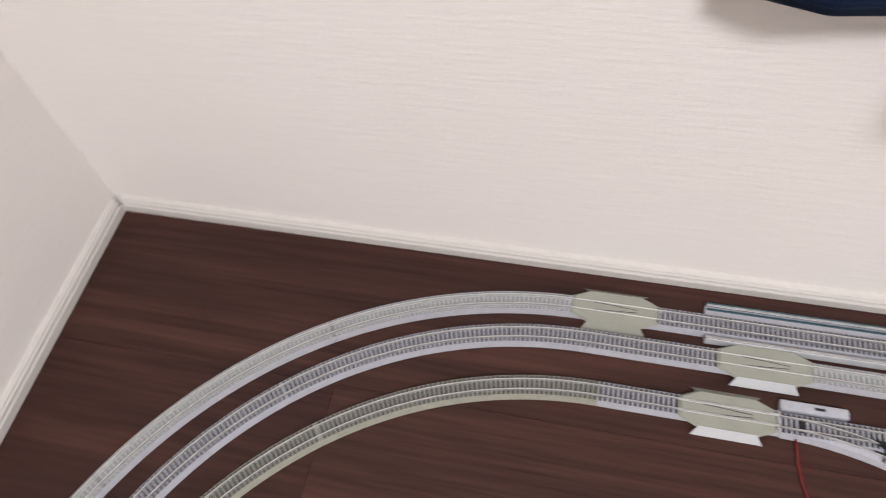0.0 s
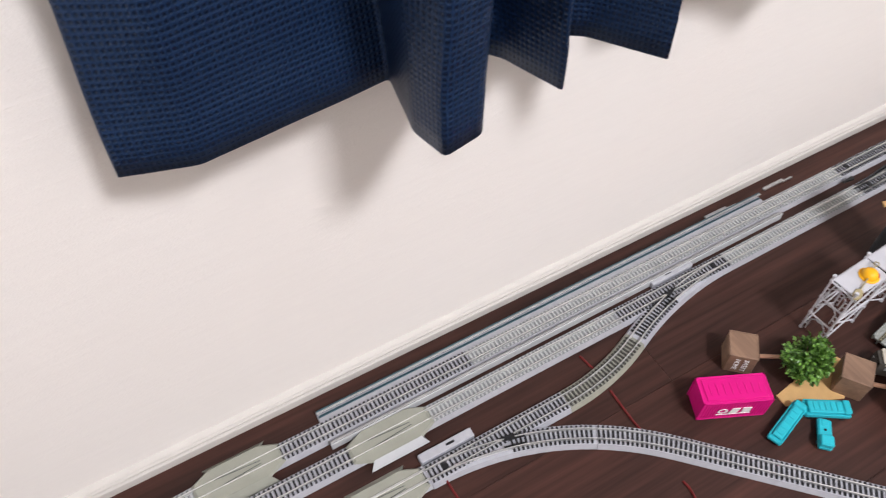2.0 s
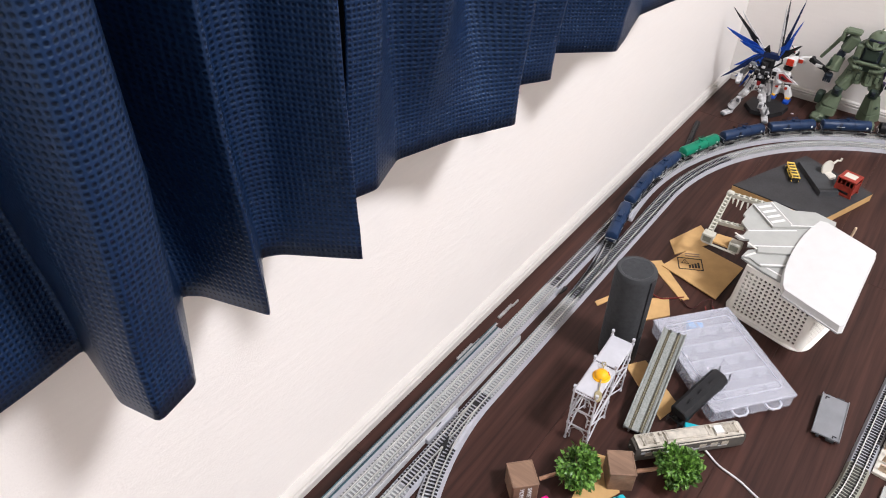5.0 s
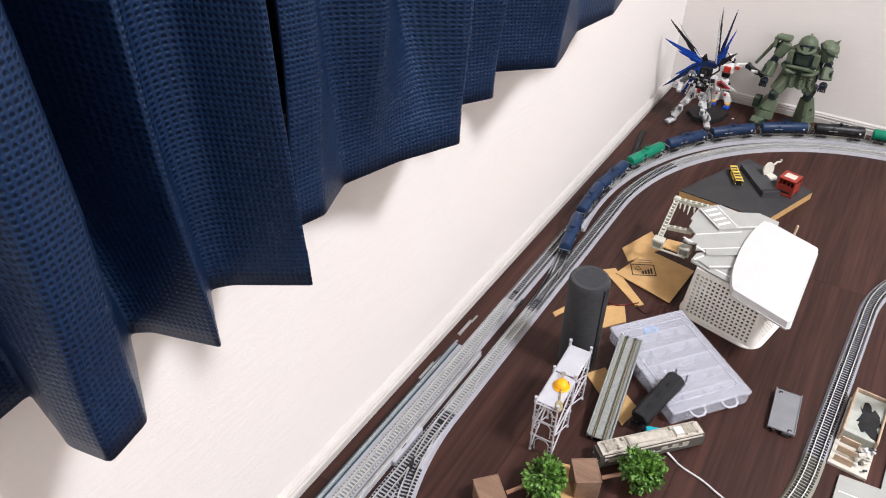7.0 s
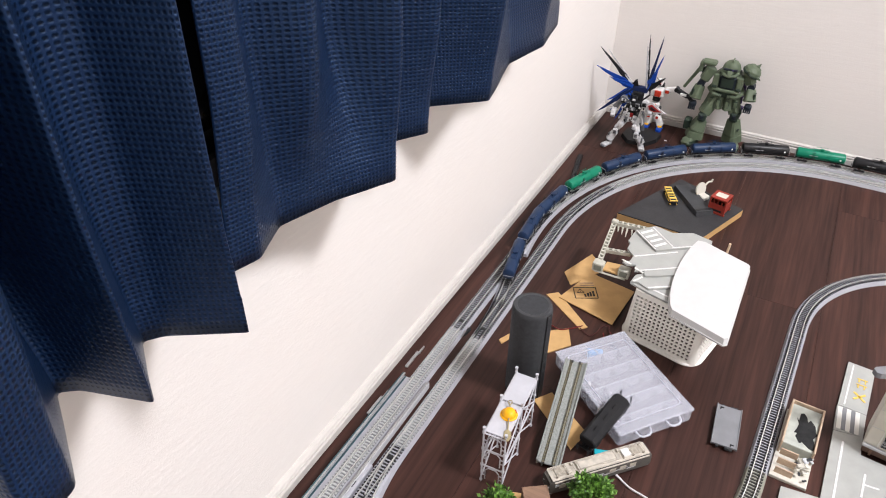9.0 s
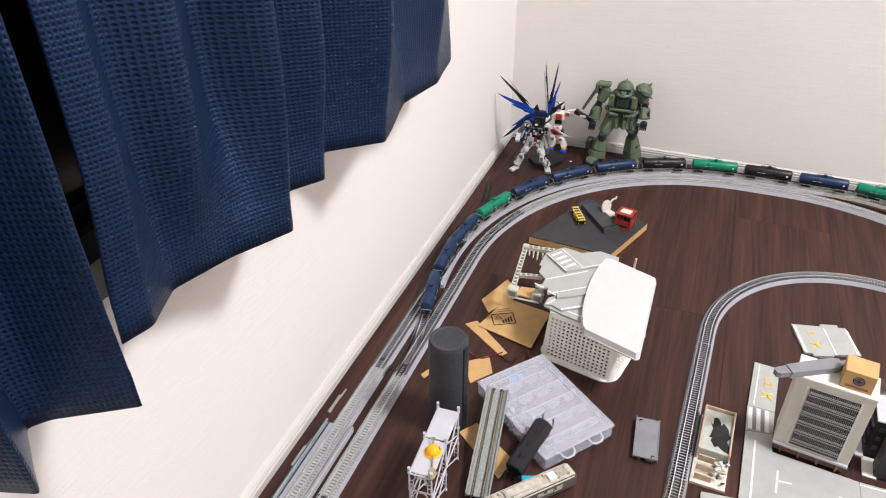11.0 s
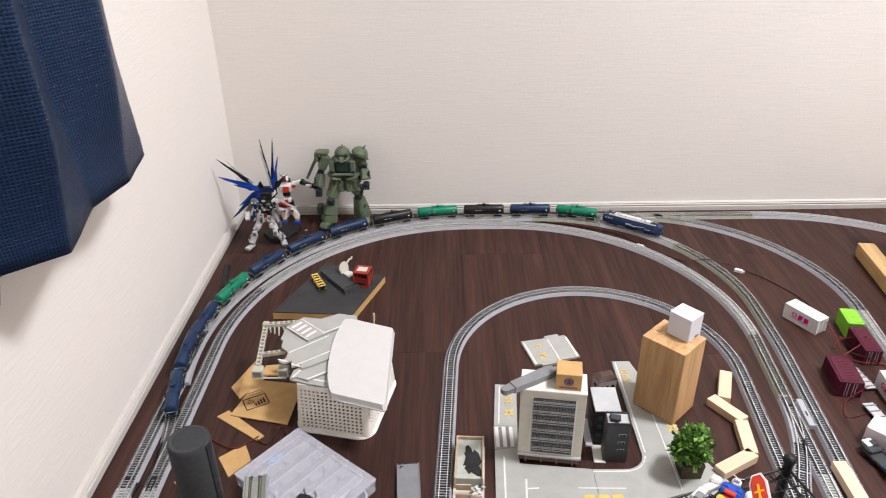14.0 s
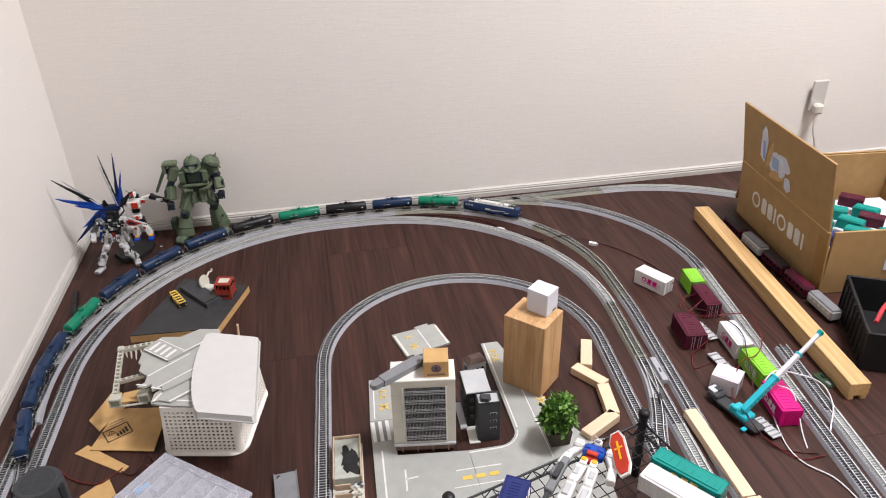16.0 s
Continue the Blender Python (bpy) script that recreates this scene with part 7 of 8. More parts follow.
for kind in "OMIOMI":
    w = {"O": 0.032, "M": 0.042, "I": 0.0055}[kind]
    cx = x0 - w / 2
    at = FP @ pose(cx, 0.0003, 0.062, 90, 0, 0)
    if kind == "O":
        ring = Geo().tube([(0.013 * x, 0.013 * y, 0) for x, y in CIRCLE], 0.0025, 6, 0, at @ Matrix.Diagonal((1, 1, 0.15, 1)))
        part("emblem", ring, M_PRINTW, ct)
    elif kind == "M":
        for dx in (-0.0115, 0.0115):
            part("emblem", Geo().prism([(dx + px * 0.0085, py) for px, py in ((-1, -0.012), (-0.6, -0.015), (0.6, -0.015), (1, -0.012), (1, 0.012), (0.6, 0.015), (-0.6, 0.015), (-1, 0.012))], 0, 0.0004, 0, at), M_PRINTW, ct)
    else:
        part("emblem", Geo().prism([(px * 0.0028, py) for px, py in ((-1, -0.013), (-0.5, -0.0155), (0.5, -0.0155), (1, -0.013), (1, 0.013), (0.5, 0.0155), (-0.5, 0.0155), (-1, 0.013))], 0, 0.0004, 0, at), M_PRINTW, ct)
    x0 -= w + 0.0055
part("crease", Geo().cyl((0.002, 0.0085, CHT - 0.0004), (CL - 0.002, 0.0085, CHT - 0.0004), 0.0013, seg=8), M_KRAFT, ct)
part("packing_tape", Geo().box((0.012, 0.0004, 0.05), (0.028, 0.0006, 0.1), 0, 0, FP), plain("brown_tape", (0.3, 0.17, 0.06), 0.3), ct)
part("shipping_label", Geo().box((-0.0006, -0.13, 0.06), (0.0005, 0.06, 0.04)), M_TAPE, ct)
solid("packing_paper", Geo().box((0, 0, 0.014), (0.25, 0.26, 0.026), 0.006), M_PAPERW, "white packing paper filling the carton", "packing paper", cm @ pose(CL / 2, -CWD / 2, 0.0055))
rng = random.Random(4)
k = 0
for x in (0.03, 0.075, 0.12, 0.165, 0.21):
    for y in (-0.06, -0.115, -0.17):
        m = (M_TURQ, M_TURQ, M_MAROON, M_NAVYP, M_TURQ, M_TURQ)[k % 6]
        k += 1
        c = cm @ pose(x + rng.uniform(0, 0.02), y + rng.uniform(-0.008, 0.008), 0.047, 0, rng.uniform(-6, 6), 60 + rng.uniform(-25, 25))
        t = thing("small_container", c, "small %s freight container in the carton" % {M_TURQ: "turquoise", M_MAROON: "maroon", M_NAVYP: "navy", M_WHITE: "white"}[m], "container", "containers in the carton")
        part("shell", Geo().box((0, 0, 0.01), (0.042, 0.022, 0.02), 0.0012), m, t)
        part("roof_panel", Geo().box((0, 0, 0.0204), (0.037, 0.018, 0.0012), 0.0004), m, t)
        part("lettering_bar", Geo().box((0.004, -0.0111, 0.012), (0.016, 0.0005, 0.005), 0.0002), M_WHITE if m != M_WHITE else M_GREY, t)

ck = thing("plastic_crate", on_line((1.205, -0.625), (1.255, -0.53)), "black plastic crate with cables on the floor", "crate")
for a, b in (((0.08, 0), (0.16, 0.004)), ((0.08, -0.2), (0.16, 0.004)), ((0.002, -0.1), (0.004, 0.2)), ((0.158, -0.1), (0.004, 0.2))):
    part("wall", Geo().box((a[0] - 0.06, a[1], 0.032), (b[0], b[1], 0.063), 0.001), M_BLACK, ck)
part("bottom", Geo().box((0.02, -0.1, 0.003), (0.156, 0.196, 0.004)), M_BLACK, ck)
for k in range(9):
    part("slat", Geo().box((-0.052 + 0.018 * k, 0.0028, 0.034), (0.003, 0.0022, 0.05), 0.0004), M_BLACK, ck)
wire([(1.2, -0.66, 0.066), (1.235, -0.635, 0.075), (1.28, -0.62, 0.07), (1.34, -0.63, 0.06)], 0.0032, plain("red_cable", (0.5, 0.05, 0.06), 0.4), "thick red cable over the crate")
wire([(1.215, -0.69, 0.06), (1.25, -0.66, 0.07), (1.3, -0.65, 0.066), (1.35, -0.67, 0.05)], 0.0032, plain("blue_cable", (0.05, 0.05, 0.3), 0.4), "thick blue cable over the crate")
ot = thing("wall_socket", pose(1.553, -0.0002, 0.135), "white wall socket with a plug and cord", "wall socket")
part("plate", Geo().box((0, -0.003, 0.03), (0.036, 0.006, 0.068), 0.002), M_BASE, ot)
part("plug", Geo().box((-0.004, -0.016, 0.004), (0.02, 0.018, 0.022), 0.004), M_CREAM, ot)
part("cord", Geo().tube(spline([(-0.006, -0.02, -0.006), (-0.01, -0.024, -0.04), (0.004, -0.022, -0.075), (0.01, -0.02, -0.1), (0.012, -0.012, -0.131)]), 0.002), M_CREAM, ot, smooth=60)

# ---- wire rack with toys ----
P1, P0, P2 = Vector((0.787, -0.793)), Vector((0.546, -0.8645)), Vector((0.834, -0.965))
RZ = 0.083
rk = thing("wire_rack", pose(0, 0, 0), "black wire rack shelf standing on short posts", "wire rack")
P3 = P0 + P2 - P1
for p in (P0, P1, P2, P3):
    post = part("post", Geo().cyl((p.x, p.y, 0.0002), (p.x, p.y, 0.094), 0.0052, seg=16), M_BLACK, rk, smooth=50)
    part("cap", Geo().lathe([(0.0062, 0.092), (0.0068, 0.094), (0.0066, 0.098), (0.0052, 0.1005), (0.001, 0.101)], 16, 0, pose(p.x, p.y, 0)), M_BLACK, post, smooth=60)
    part("sleeve", Geo().cyl((p.x, p.y, 0.03), (p.x, p.y, 0.038), 0.0064, seg=16), M_BLACK, post, smooth=50)
for a, b in ((P0, P1), (P1, P2), (P2, P3), (P3, P0)):
    for z in (RZ, RZ - 0.014):
        part("edge_wire", Geo().cyl((a.x, a.y, z), (b.x, b.y, z), 0.0014, seg=8), M_BLACK, rk)
    n = int((b - a).length / 0.012)
    g = Geo()
    for i in range(n):
        p, q = a.lerp(b, i / n), a.lerp(b, (i + 1) / n)
        up = i % 2
        g.cyl((p.x, p.y, RZ - 0.014 * up), (q.x, q.y, RZ - 0.014 * (1 - up)), 0.0007, seg=5)
    part("truss_wire", g, M_BLACK, rk)
for i in range(1, 20):
    f = i / 20
    a, b = P0.lerp(P1, f), P3.lerp(P2, f)
    part("mesh_wire", Geo().cyl((a.x, a.y, RZ), (b.x, b.y, RZ), 0.0006, seg=5), M_BLACK, rk)
for i in range(1, 14):
    f = i / 14
    a, b = P0.lerp(P3, f), P1.lerp(P2, f)
    part("mesh_wire", Geo().cyl((a.x, a.y, RZ + 0.0012), (b.x, b.y, RZ + 0.0012), 0.0006, seg=5), M_BLACK, rk)
ZR = RZ + 0.0022
container(axis_pose((0.768, -0.86), (0.812, -0.919), ZR), M_TURQ, M_TURQ, "turquoise freight container lying on the rack", M_YELLOW, L=0.074, W=0.022, H=0.022, group="containers on the rack")
container(axis_pose((0.748, -0.877), (0.79, -0.935), ZR), M_WHITE, M_PAPERW, "plain white freight container lying on the rack", None, L=0.072, W=0.024, H=0.02, group="containers on the rack")
container(axis_pose((0.619, -0.862), (0.597, -0.898), ZR), M_NAVYP, M_NAVYP, "navy freight container with a white mark on the rack", M_WHITE, L=0.044, W=0.026, H=0.02, group="containers on the rack")


# ---- plastic robot figures: one plain mesh each ----
def limb(g, p, q, w0, w1, slot, bevel=0.0015):
    """A tapered block from p to q."""
    p, q = Vector(p), Vector(q)
    d = q - p
    at = Matrix.Translation(p) @ d.to_track_quat("Z", "Y").to_matrix().to_4x4()
    n, vs = 8, []
    for z, w in ((0, w0 * 0.8), (bevel, w0), (d.length - bevel, w1), (d.length, w1 * 0.8)):
        c = 0.3
        for x, y in ((1, 1 - c), (1 - c, 1), (-1 + c, 1), (-1, 1 - c), (-1, -1 + c), (-1 + c, -1), (1 - c, -1), (1, -1 + c)):
            vs.append((x * w / 2, y * w / 2, z))
    fs = [(k * n + i, k * n + (i + 1) % n, (k + 1) * n + (i + 1) % n, (k + 1) * n + i) for k in range(3) for i in range(n)]
    fs += [tuple(range(n))[::-1], tuple(range(3 * n, 4 * n))]
    g.add(vs, fs, slot, at)


def green_robot(m):
    """Stocky robot facing -y, 0.17 m tall; slots: green, dark green, violet, blue-black."""
    g = Geo()
    for (fx, fy, fz), (kx, ky, kz), s in (((-0.037, -0.016, 0), (-0.029, -0.013, 0.06), -1), ((0.031, 0.004, 0), (0.026, -0.003, 0.068), 1)):
        foot = pose(fx, fy, fz, 0, 0, s * 22)
        g.box((0, -0.01, 0.005), (0.023, 0.032, 0.01), 0.003, 1, foot).box((0, -0.012, 0.0115), (0.021, 0.026, 0.009), 0.004, 0, foot).box((0, -0.022, 0.007), (0.017, 0.012, 0.01), 0.003, 0, foot)
        limb(g, (fx, fy, 0.012), (fx * 0.75 + kx * 0.25, fy * 0.75 + ky * 0.25, 0.028), 0.031, 0.0285, 0)
        limb(g, (fx * 0.73 + kx * 0.27, fy * 0.73 + ky * 0.27, 0.0285), (kx, ky, kz - 0.008), 0.0275, 0.019, 0)
        limb(g, (kx, ky, kz - 0.009), (kx, ky, kz + 0.004), 0.015, 0.015, 1)
        g.box((kx, ky - 0.009, kz - 0.002), (0.015, 0.01, 0.018), 0.003, 1).box((kx, ky - 0.0125, kz - 0.001), (0.009, 0.006, 0.01), 0.002, 3)
        for k in range(3):
            g.cyl((kx + s * 0.011, ky - 0.007 + 0.005 * k, kz - 0.026), (kx + s * 0.0145, ky - 0.007 + 0.005 * k, kz - 0.027), 0.0022, 0.0018, 8, 1)
        limb(g, (kx, ky, kz + 0.003), (s * 0.013, 0, 0.096), 0.02, 0.019, 0)
        g.tube([(s * 0.006, -0.016, 0.104), (s * 0.02, -0.018, 0.107), (s * 0.03, -0.006, 0.112), (s * 0.024, 0.01, 0.116)], 0.0042, 8, 0)
        for k in range(7):
            g.cyl((s * (0.008 + 0.003 * k), -0.0165 + 0.0006 * k * k * 0.35, 0.1045 + 0.0007 * k), (s * (0.0088 + 0.003 * k), -0.0166 + 0.0006 * k * k * 0.35, 0.1047 + 0.0007 * k), 0.0049, seg=8, slot=1)
        g.tube([(s * 0.02, -0.004, 0.1), (s * 0.034, -0.006, 0.075), (s * 0.03, -0.004, 0.056)], 0.0034, 8, 1)
    for x, w in ((-0.021, 0.014), (-0.0065, 0.0125), (0.0075, 0.0125), (0.0205, 0.013)):
        limb(g, (x * 1.25, -0.012 + abs(x) * 0.25, 0.076), (x * 0.95, -0.009 + abs(x) * 0.3, 0.104), w * 1.1, w * 0.95, 0)
        g.box((x * 1.1, -0.0185 + abs(x) * 0.28, 0.09), (w * 0.62, 0.0012, 0.014), 0.0004, 1)
        g.box((x * 1.1, -0.0192 + abs(x) * 0.28, 0.09), (w * 0.46, 0.0012, 0.0115), 0.0004, 0)
    limb(g, (0, 0, 0.1), (0, 0, 0.114), 0.03, 0.034, 1)
    g.box((0, 0, 0.1315), (0.052, 0.032, 0.03), 0.006, 0)
    g.box((0, -0.0155, 0.131), (0.03, 0.008, 0.025), 0.003, 3).box((0, -0.0198, 0.132), (0.022, 0.002, 0.018), 0.001, 1)
    for s in (-1, 1):
        g.box((s * 0.021, -0.0165, 0.132), (0.011, 0.006, 0.026), 0.002, 0).box((s * 0.021, -0.02, 0.122), (0.009, 0.003, 0.005), 0.001, 1)
    g.box((0, -0.018, 0.116), (0.048, 0.006, 0.0065), 0.002, 0)
    g.box((0, 0, 0.1475), (0.036, 0.026, 0.004), 0.0015, 1)
    g.lathe([(0.0125, 0.146), (0.0155, 0.15), (0.0158, 0.157), (0.0135, 0.1635), (0.0085, 0.1685), (0.002, 0.1705)], 18, 0, pose(0, -0.004, 0))
    g.box((0, -0.0175, 0.1565), (0.024, 0.006, 0.0042), 0.001, 3).box((0.004, -0.0206, 0.1565), (0.003, 0.001, 0.0026), 0.0004, 2)
    limb(g, (0, -0.016, 0.152), (0, -0.023, 0.145), 0.012, 0.008, 0)
    g.tube([(-0.015, -0.012, 0.151), (-0.009, -0.02, 0.1465), (0, -0.0235, 0.1455), (0.009, -0.02, 0.1465), (0.015, -0.012, 0.151)], 0.0031, 8, 0)
    g.box((0, -0.004, 0.1706), (0.0025, 0.018, 0.004), 0.001, 0)
    # arms: the one at -x holds a long gun, a spiked ball guards the other
    for pts, s in ((((-0.034, 0, 0.15), (-0.046, -0.004, 0.118), (-0.052, -0.014, 0.086)), -1), (((0.03, 0.002, 0.15), (0.041, -0.002, 0.126), (0.045, -0.014, 0.1)), 1)):
        a, b, c = pts
        limb(g, a, Vector(a).lerp(Vector(b), 0.82), 0.019, 0.016, 0)
        g.cyl((b[0], b[1] - 0.008, b[2]), (b[0], b[1] + 0.008, b[2]), 0.0068, seg=12, slot=3)
        limb(g, Vector(b).lerp(Vector(c), 0.12), Vector(b).lerp(Vector(c), 0.92), 0.0155, 0.0195, 0)
        g.box(Vector(b).lerp(Vector(c), 0.5) + Vector((s * 0.008, -0.004, 0)), (0.004, 0.012, 0.014), 0.001, 1)
        g.box((c[0], c[1] - 0.001, c[2] - 0.008), (0.013, 0.014, 0.012), 0.003, 3)
        for k in range(4):
            g.box((c[0] - 0.005 + 0.0034 * k, c[1] - 0.007, c[2] - 0.0135), (0.0028, 0.004, 0.007), 0.0008, 3)
    ball = pose(0.034, 0, 0.152, 0, 28, 0)
    g.lathe([(0.002, -0.009), (0.012, -0.007), (0.0168, 0), (0.0155, 0.007), (0.01, 0.013), (0.002, 0.0152)], 18, 0, ball).lathe([(0.0169, -0.002), (0.0176, 0), (0.0169, 0.002)], 18, 1, ball)
    for d in ((0.1, 0, 1), (-0.3, -0.9, 0.25), (0.85, -0.5, 0.1), (0.4, 0.85, 0.3)):
        v = Vector(d).normalized()
        g.cyl(ball @ (v * 0.011), ball @ (v * 0.0235), 0.005, 0.0005, 10, 0)
    g.box((-0.04, -0.001, 0.158), (0.026, 0.019, 0.008), 0.0025, 0).box((-0.053, 0, 0.149), (0.006, 0.02, 0.02), 0.002, 0)
    limb(g, (-0.047, 0.008, 0.158), (-0.077, 0.002, 0.1), 0.0065, 0.005, 0)
    limb(g, (-0.05, 0.004, 0.145), (-0.044, 0.002, 0.128), 0.009, 0.006, 1)
    g.box((-0.054, -0.006, 0.034), (0.013, 0.02, 0.02), 0.002, 1).cyl((-0.05, -0.003, 0.03), (-0.04, -0.006, 0.048), 0.002, seg=8, slot=1)
    limb(g, (0.03, 0.014, 0.14), (0.027, 0.014, 0.085), 0.006, 0.008, 2)
    limb(g, (0.03, 0.008, 0.082), (0.026, 0.008, 0.05), 0.014, 0.009, 2)
    g.box((0, 0.02, 0.132), (0.036, 0.014, 0.028), 0.004, 1)
    return solid("robot_figure", g, [M_ARMY, M_ARMYD, plain("violet_plastic", (0.05, 0.03, 0.1), 0.4), plain("blue_black_plastic", (0.012, 0.017, 0.024), 0.4)], "olive green plastic robot figure standing against the wall", "robot figure", m, 30)


def armour(g, c, s, slot, trim, m=None):
    """A bevelled plate with a darker inset and a small raised lip."""
    at = m if m else Matrix()
    g.box(c, s, min(s) * 0.25, slot, at)
    g.box((c[0], c[1] - s[1] / 2, c[2]), (s[0] * 0.6, s[1] * 0.2, s[2] * 0.55), 0.0002, trim, at)
    g.box((c[0], c[1] - s[1] / 2 - 0.0004, c[2] + s[2] * 0.32), (s[0] * 0.7, s[1] * 0.16, s[2] * 0.14), 0.0002, slot, at)


WINGS = (((-0.074, -0.012, 0.18), 0.0085, 1), ((-0.06, -0.008, 0.176), 0.005, 0), ((-0.076, -0.014, 0.146), 0.012, 2), ((-0.05, -0.01, 0.128), 0.012, 2), ((-0.066, -0.01, 0.056), 0.01, 6), ((-0.045, 0.0, 0.058), 0.01, 2), ((-0.033, 0.002, 0.042), 0.009, 2), ((-0.052, 0.002, 0.078), 0.01, 2),
         ((0.006, 0.0, 0.213), 0.0042, 1), ((0.004, -0.002, 0.2), 0.003, 0), ((0.03, 0.0, 0.215), 0.005, 6), ((0.036, 0.002, 0.181), 0.0055, 2), ((0.03, 0.002, 0.15), 0.014, 2), ((0.046, 0.004, 0.14), 0.01, 1), ((-0.004, 0.004, 0.128), 0.012, 1))


def winged_robot(m):
    """Grey and white robot with thin blue wings; slots: white, black, blue, grey, red, yellow, dark blue."""
    g = Geo()
    for (fx, fy), kx, ky, s in (((-0.032, -0.02), -0.022, -0.016, -1), ((0.026, -0.004), 0.017, -0.014, 1)):
        foot = pose(fx, fy, 0, 0, 0, s * 20)
        g.box((0, -0.006, 0.004), (0.011, 0.024, 0.007), 0.002, 0, foot).box((0, -0.014, 0.0035), (0.009, 0.01, 0.006), 0.0015, 3, foot).box((0, 0.004, 0.009), (0.009, 0.01, 0.006), 0.002, 1, foot)
        limb(g, (fx, fy, 0.011), (kx, ky, 0.03), 0.0125, 0.0105, 0)
        armour(g, (kx, ky - 0.0055, 0.0305), (0.009, 0.005, 0.012), 0, 3)
        g.box((fx * 0.5 + kx * 0.5 + s * 0.006, fy * 0.5 + ky * 0.5, 0.019), (0.003, 0.009, 0.012), 0.001, 3)
        g.cyl((kx - 0.006, ky + 0.001, 0.031), (kx + 0.006, ky + 0.001, 0.031), 0.0042, seg=10, slot=1)
        limb(g, (kx, ky, 0.034), (s * 0.008, -0.004, 0.057), 0.0095, 0.0105, 0)
        g.box((kx * 0.6, ky - 0.002, 0.045), (0.007, 0.009, 0.009), 0.0015, 0)
        armour(g, (s * 0.0075, -0.011, 0.057), (0.0085, 0.005, 0.015), 0, 3)
        limb(g, (s * 0.018, 0, 0.044), (s * 0.013, 0, 0.064), 0.009, 0.008, 0)
        limb(g, (s * 0.022, 0.008, 0.03), (s * 0.016, 0.006, 0.068), 0.006, 0.007, 3)
    g.box((0, -0.002, 0.066), (0.017, 0.013, 0.01), 0.002, 1).box((0, -0.009, 0.064), (0.006, 0.003, 0.008), 0.001, 4)
    g.box((0, -0.001, 0.08), (0.027, 0.017, 0.018), 0.003, 1).box((0, -0.0102, 0.0765), (0.011, 0.003, 0.007), 0.001, 3)
    for s in (-1, 1):
        g.box((s * 0.008, -0.0105, 0.0855), (0.008, 0.004, 0.006), 0.001, 3).box((s * 0.0082, -0.0128, 0.0855), (0.004, 0.0012, 0.003), 0.0004, 1)
        armour(g, (s * 0.02, -0.003, 0.0885), (0.012, 0.014, 0.013), 3 if s < 0 else 0, 1)
        g.tube([(s * 0.012, 0.006, 0.09), (s * 0.022, 0.012, 0.1), (s * 0.02, 0.014, 0.108)], 0.0016, 6, 1)
    limb(g, (-0.024, -0.002, 0.085), (-0.034, -0.006, 0.07), 0.0085, 0.009, 3)
    limb(g, (-0.034, -0.006, 0.07), (-0.032, -0.022, 0.06), 0.009, 0.008, 0)
    limb(g, (0.024, -0.002, 0.085), (0.032, -0.012, 0.072), 0.0085, 0.009, 0)
    # pointed shield with red panels
    for k, (slot, sz) in enumerate(((0, 0.72), (4, 0.46), (1, 0.22))):
        ps = [(0.02, 0.099), (0.034, 0.105), (0.05, 0.094), (0.073, 0.083), (0.048, 0.078), (0.026, 0.083)]
        cx, cz = 0.037, 0.09
        vs = [(cx + (x - cx) * sz, -0.02 - 0.0012 * k + dy, cz + (z - cz) * sz) for dy in (-0.0012, 0.0012) for x, z in ps]
        g.add(vs, [(0, 1, 2, 3, 4, 5), (11, 10, 9, 8, 7, 6)] + [(i, (i + 1) % 6, 6 + (i + 1) % 6, 6 + i) for i in range(6)], slot)
    g.box((0, -0.005, 0.0955), (0.009, 0.011, 0.011), 0.0025, 1).box((0, -0.0108, 0.094), (0.006, 0.002, 0.004), 0.0006, 0)
    for s in (-1, 1):
        g.cyl((0, -0.01, 0.1), (s * 0.01, -0.011, 0.108), 0.001, 0.0003, 6, 1)
    root = Vector((-0.008, 0.012, 0.104))
    for tip, w, slot in WINGS:
        t = Vector(tip)
        r = root + Vector((0.022 if tip[0] > 0.0 else 0, 0, 0.004)) + (t - root) * 0.04
        d = (t - r).normalized()
        side = d.cross(Vector((0, 1, 0.25))).normalized() * w * 0.62
        th = Vector((0, 0.0011, 0))
        ps = [r - side * 0.55, r + side * 0.6, r.lerp(t, 0.35) + side, r.lerp(t, 0.5) + side * 0.55, r.lerp(t, 0.8) + side * 0.4, t, r.lerp(t, 0.6) - side * 0.45, r.lerp(t, 0.3) - side * 0.9]
        n = len(ps)
        g.add([p - th for p in ps] + [p + th for p in ps], [tuple(range(n)), tuple(range(2 * n - 1, n - 1, -1))] + [(i, (i + 1) % n, n + (i + 1) % n, n + i) for i in range(n)], slot)
        limb(g, r, r.lerp(t, 0.34), 0.0052, 0.004, slot, 0.0006)
        limb(g, r.lerp(t, 0.4), r.lerp(t, 0.72), 0.0034, 0.0026, slot, 0.0005)
        limb(g, r.lerp(t, 0.74), r.lerp(t, 0.92), 0.0024, 0.0014, 3 if slot == 1 else slot, 0.0005)
    rng = random.Random(8)
    for _ in range(46):
        x, z = rng.uniform(-0.024, 0.024), rng.uniform(0.05, 0.094)
        k = rng.uniform(0.0014, 0.0036)
        g.box((x * (1.1 if z < 0.05 else 0.9), -0.0125 - rng.uniform(0, 0.003), z), (k, 0.0022, k * rng.uniform(0.6, 2.0)), 0.0003, rng.choice((0, 0, 0, 3, 1, 1)), None)
    g.box((0, 0.013, 0.09), (0.022, 0.014, 0.03), 0.004, 1).box((0.002, 0.012, 0.108), (0.03, 0.008, 0.012), 0.002, 6)
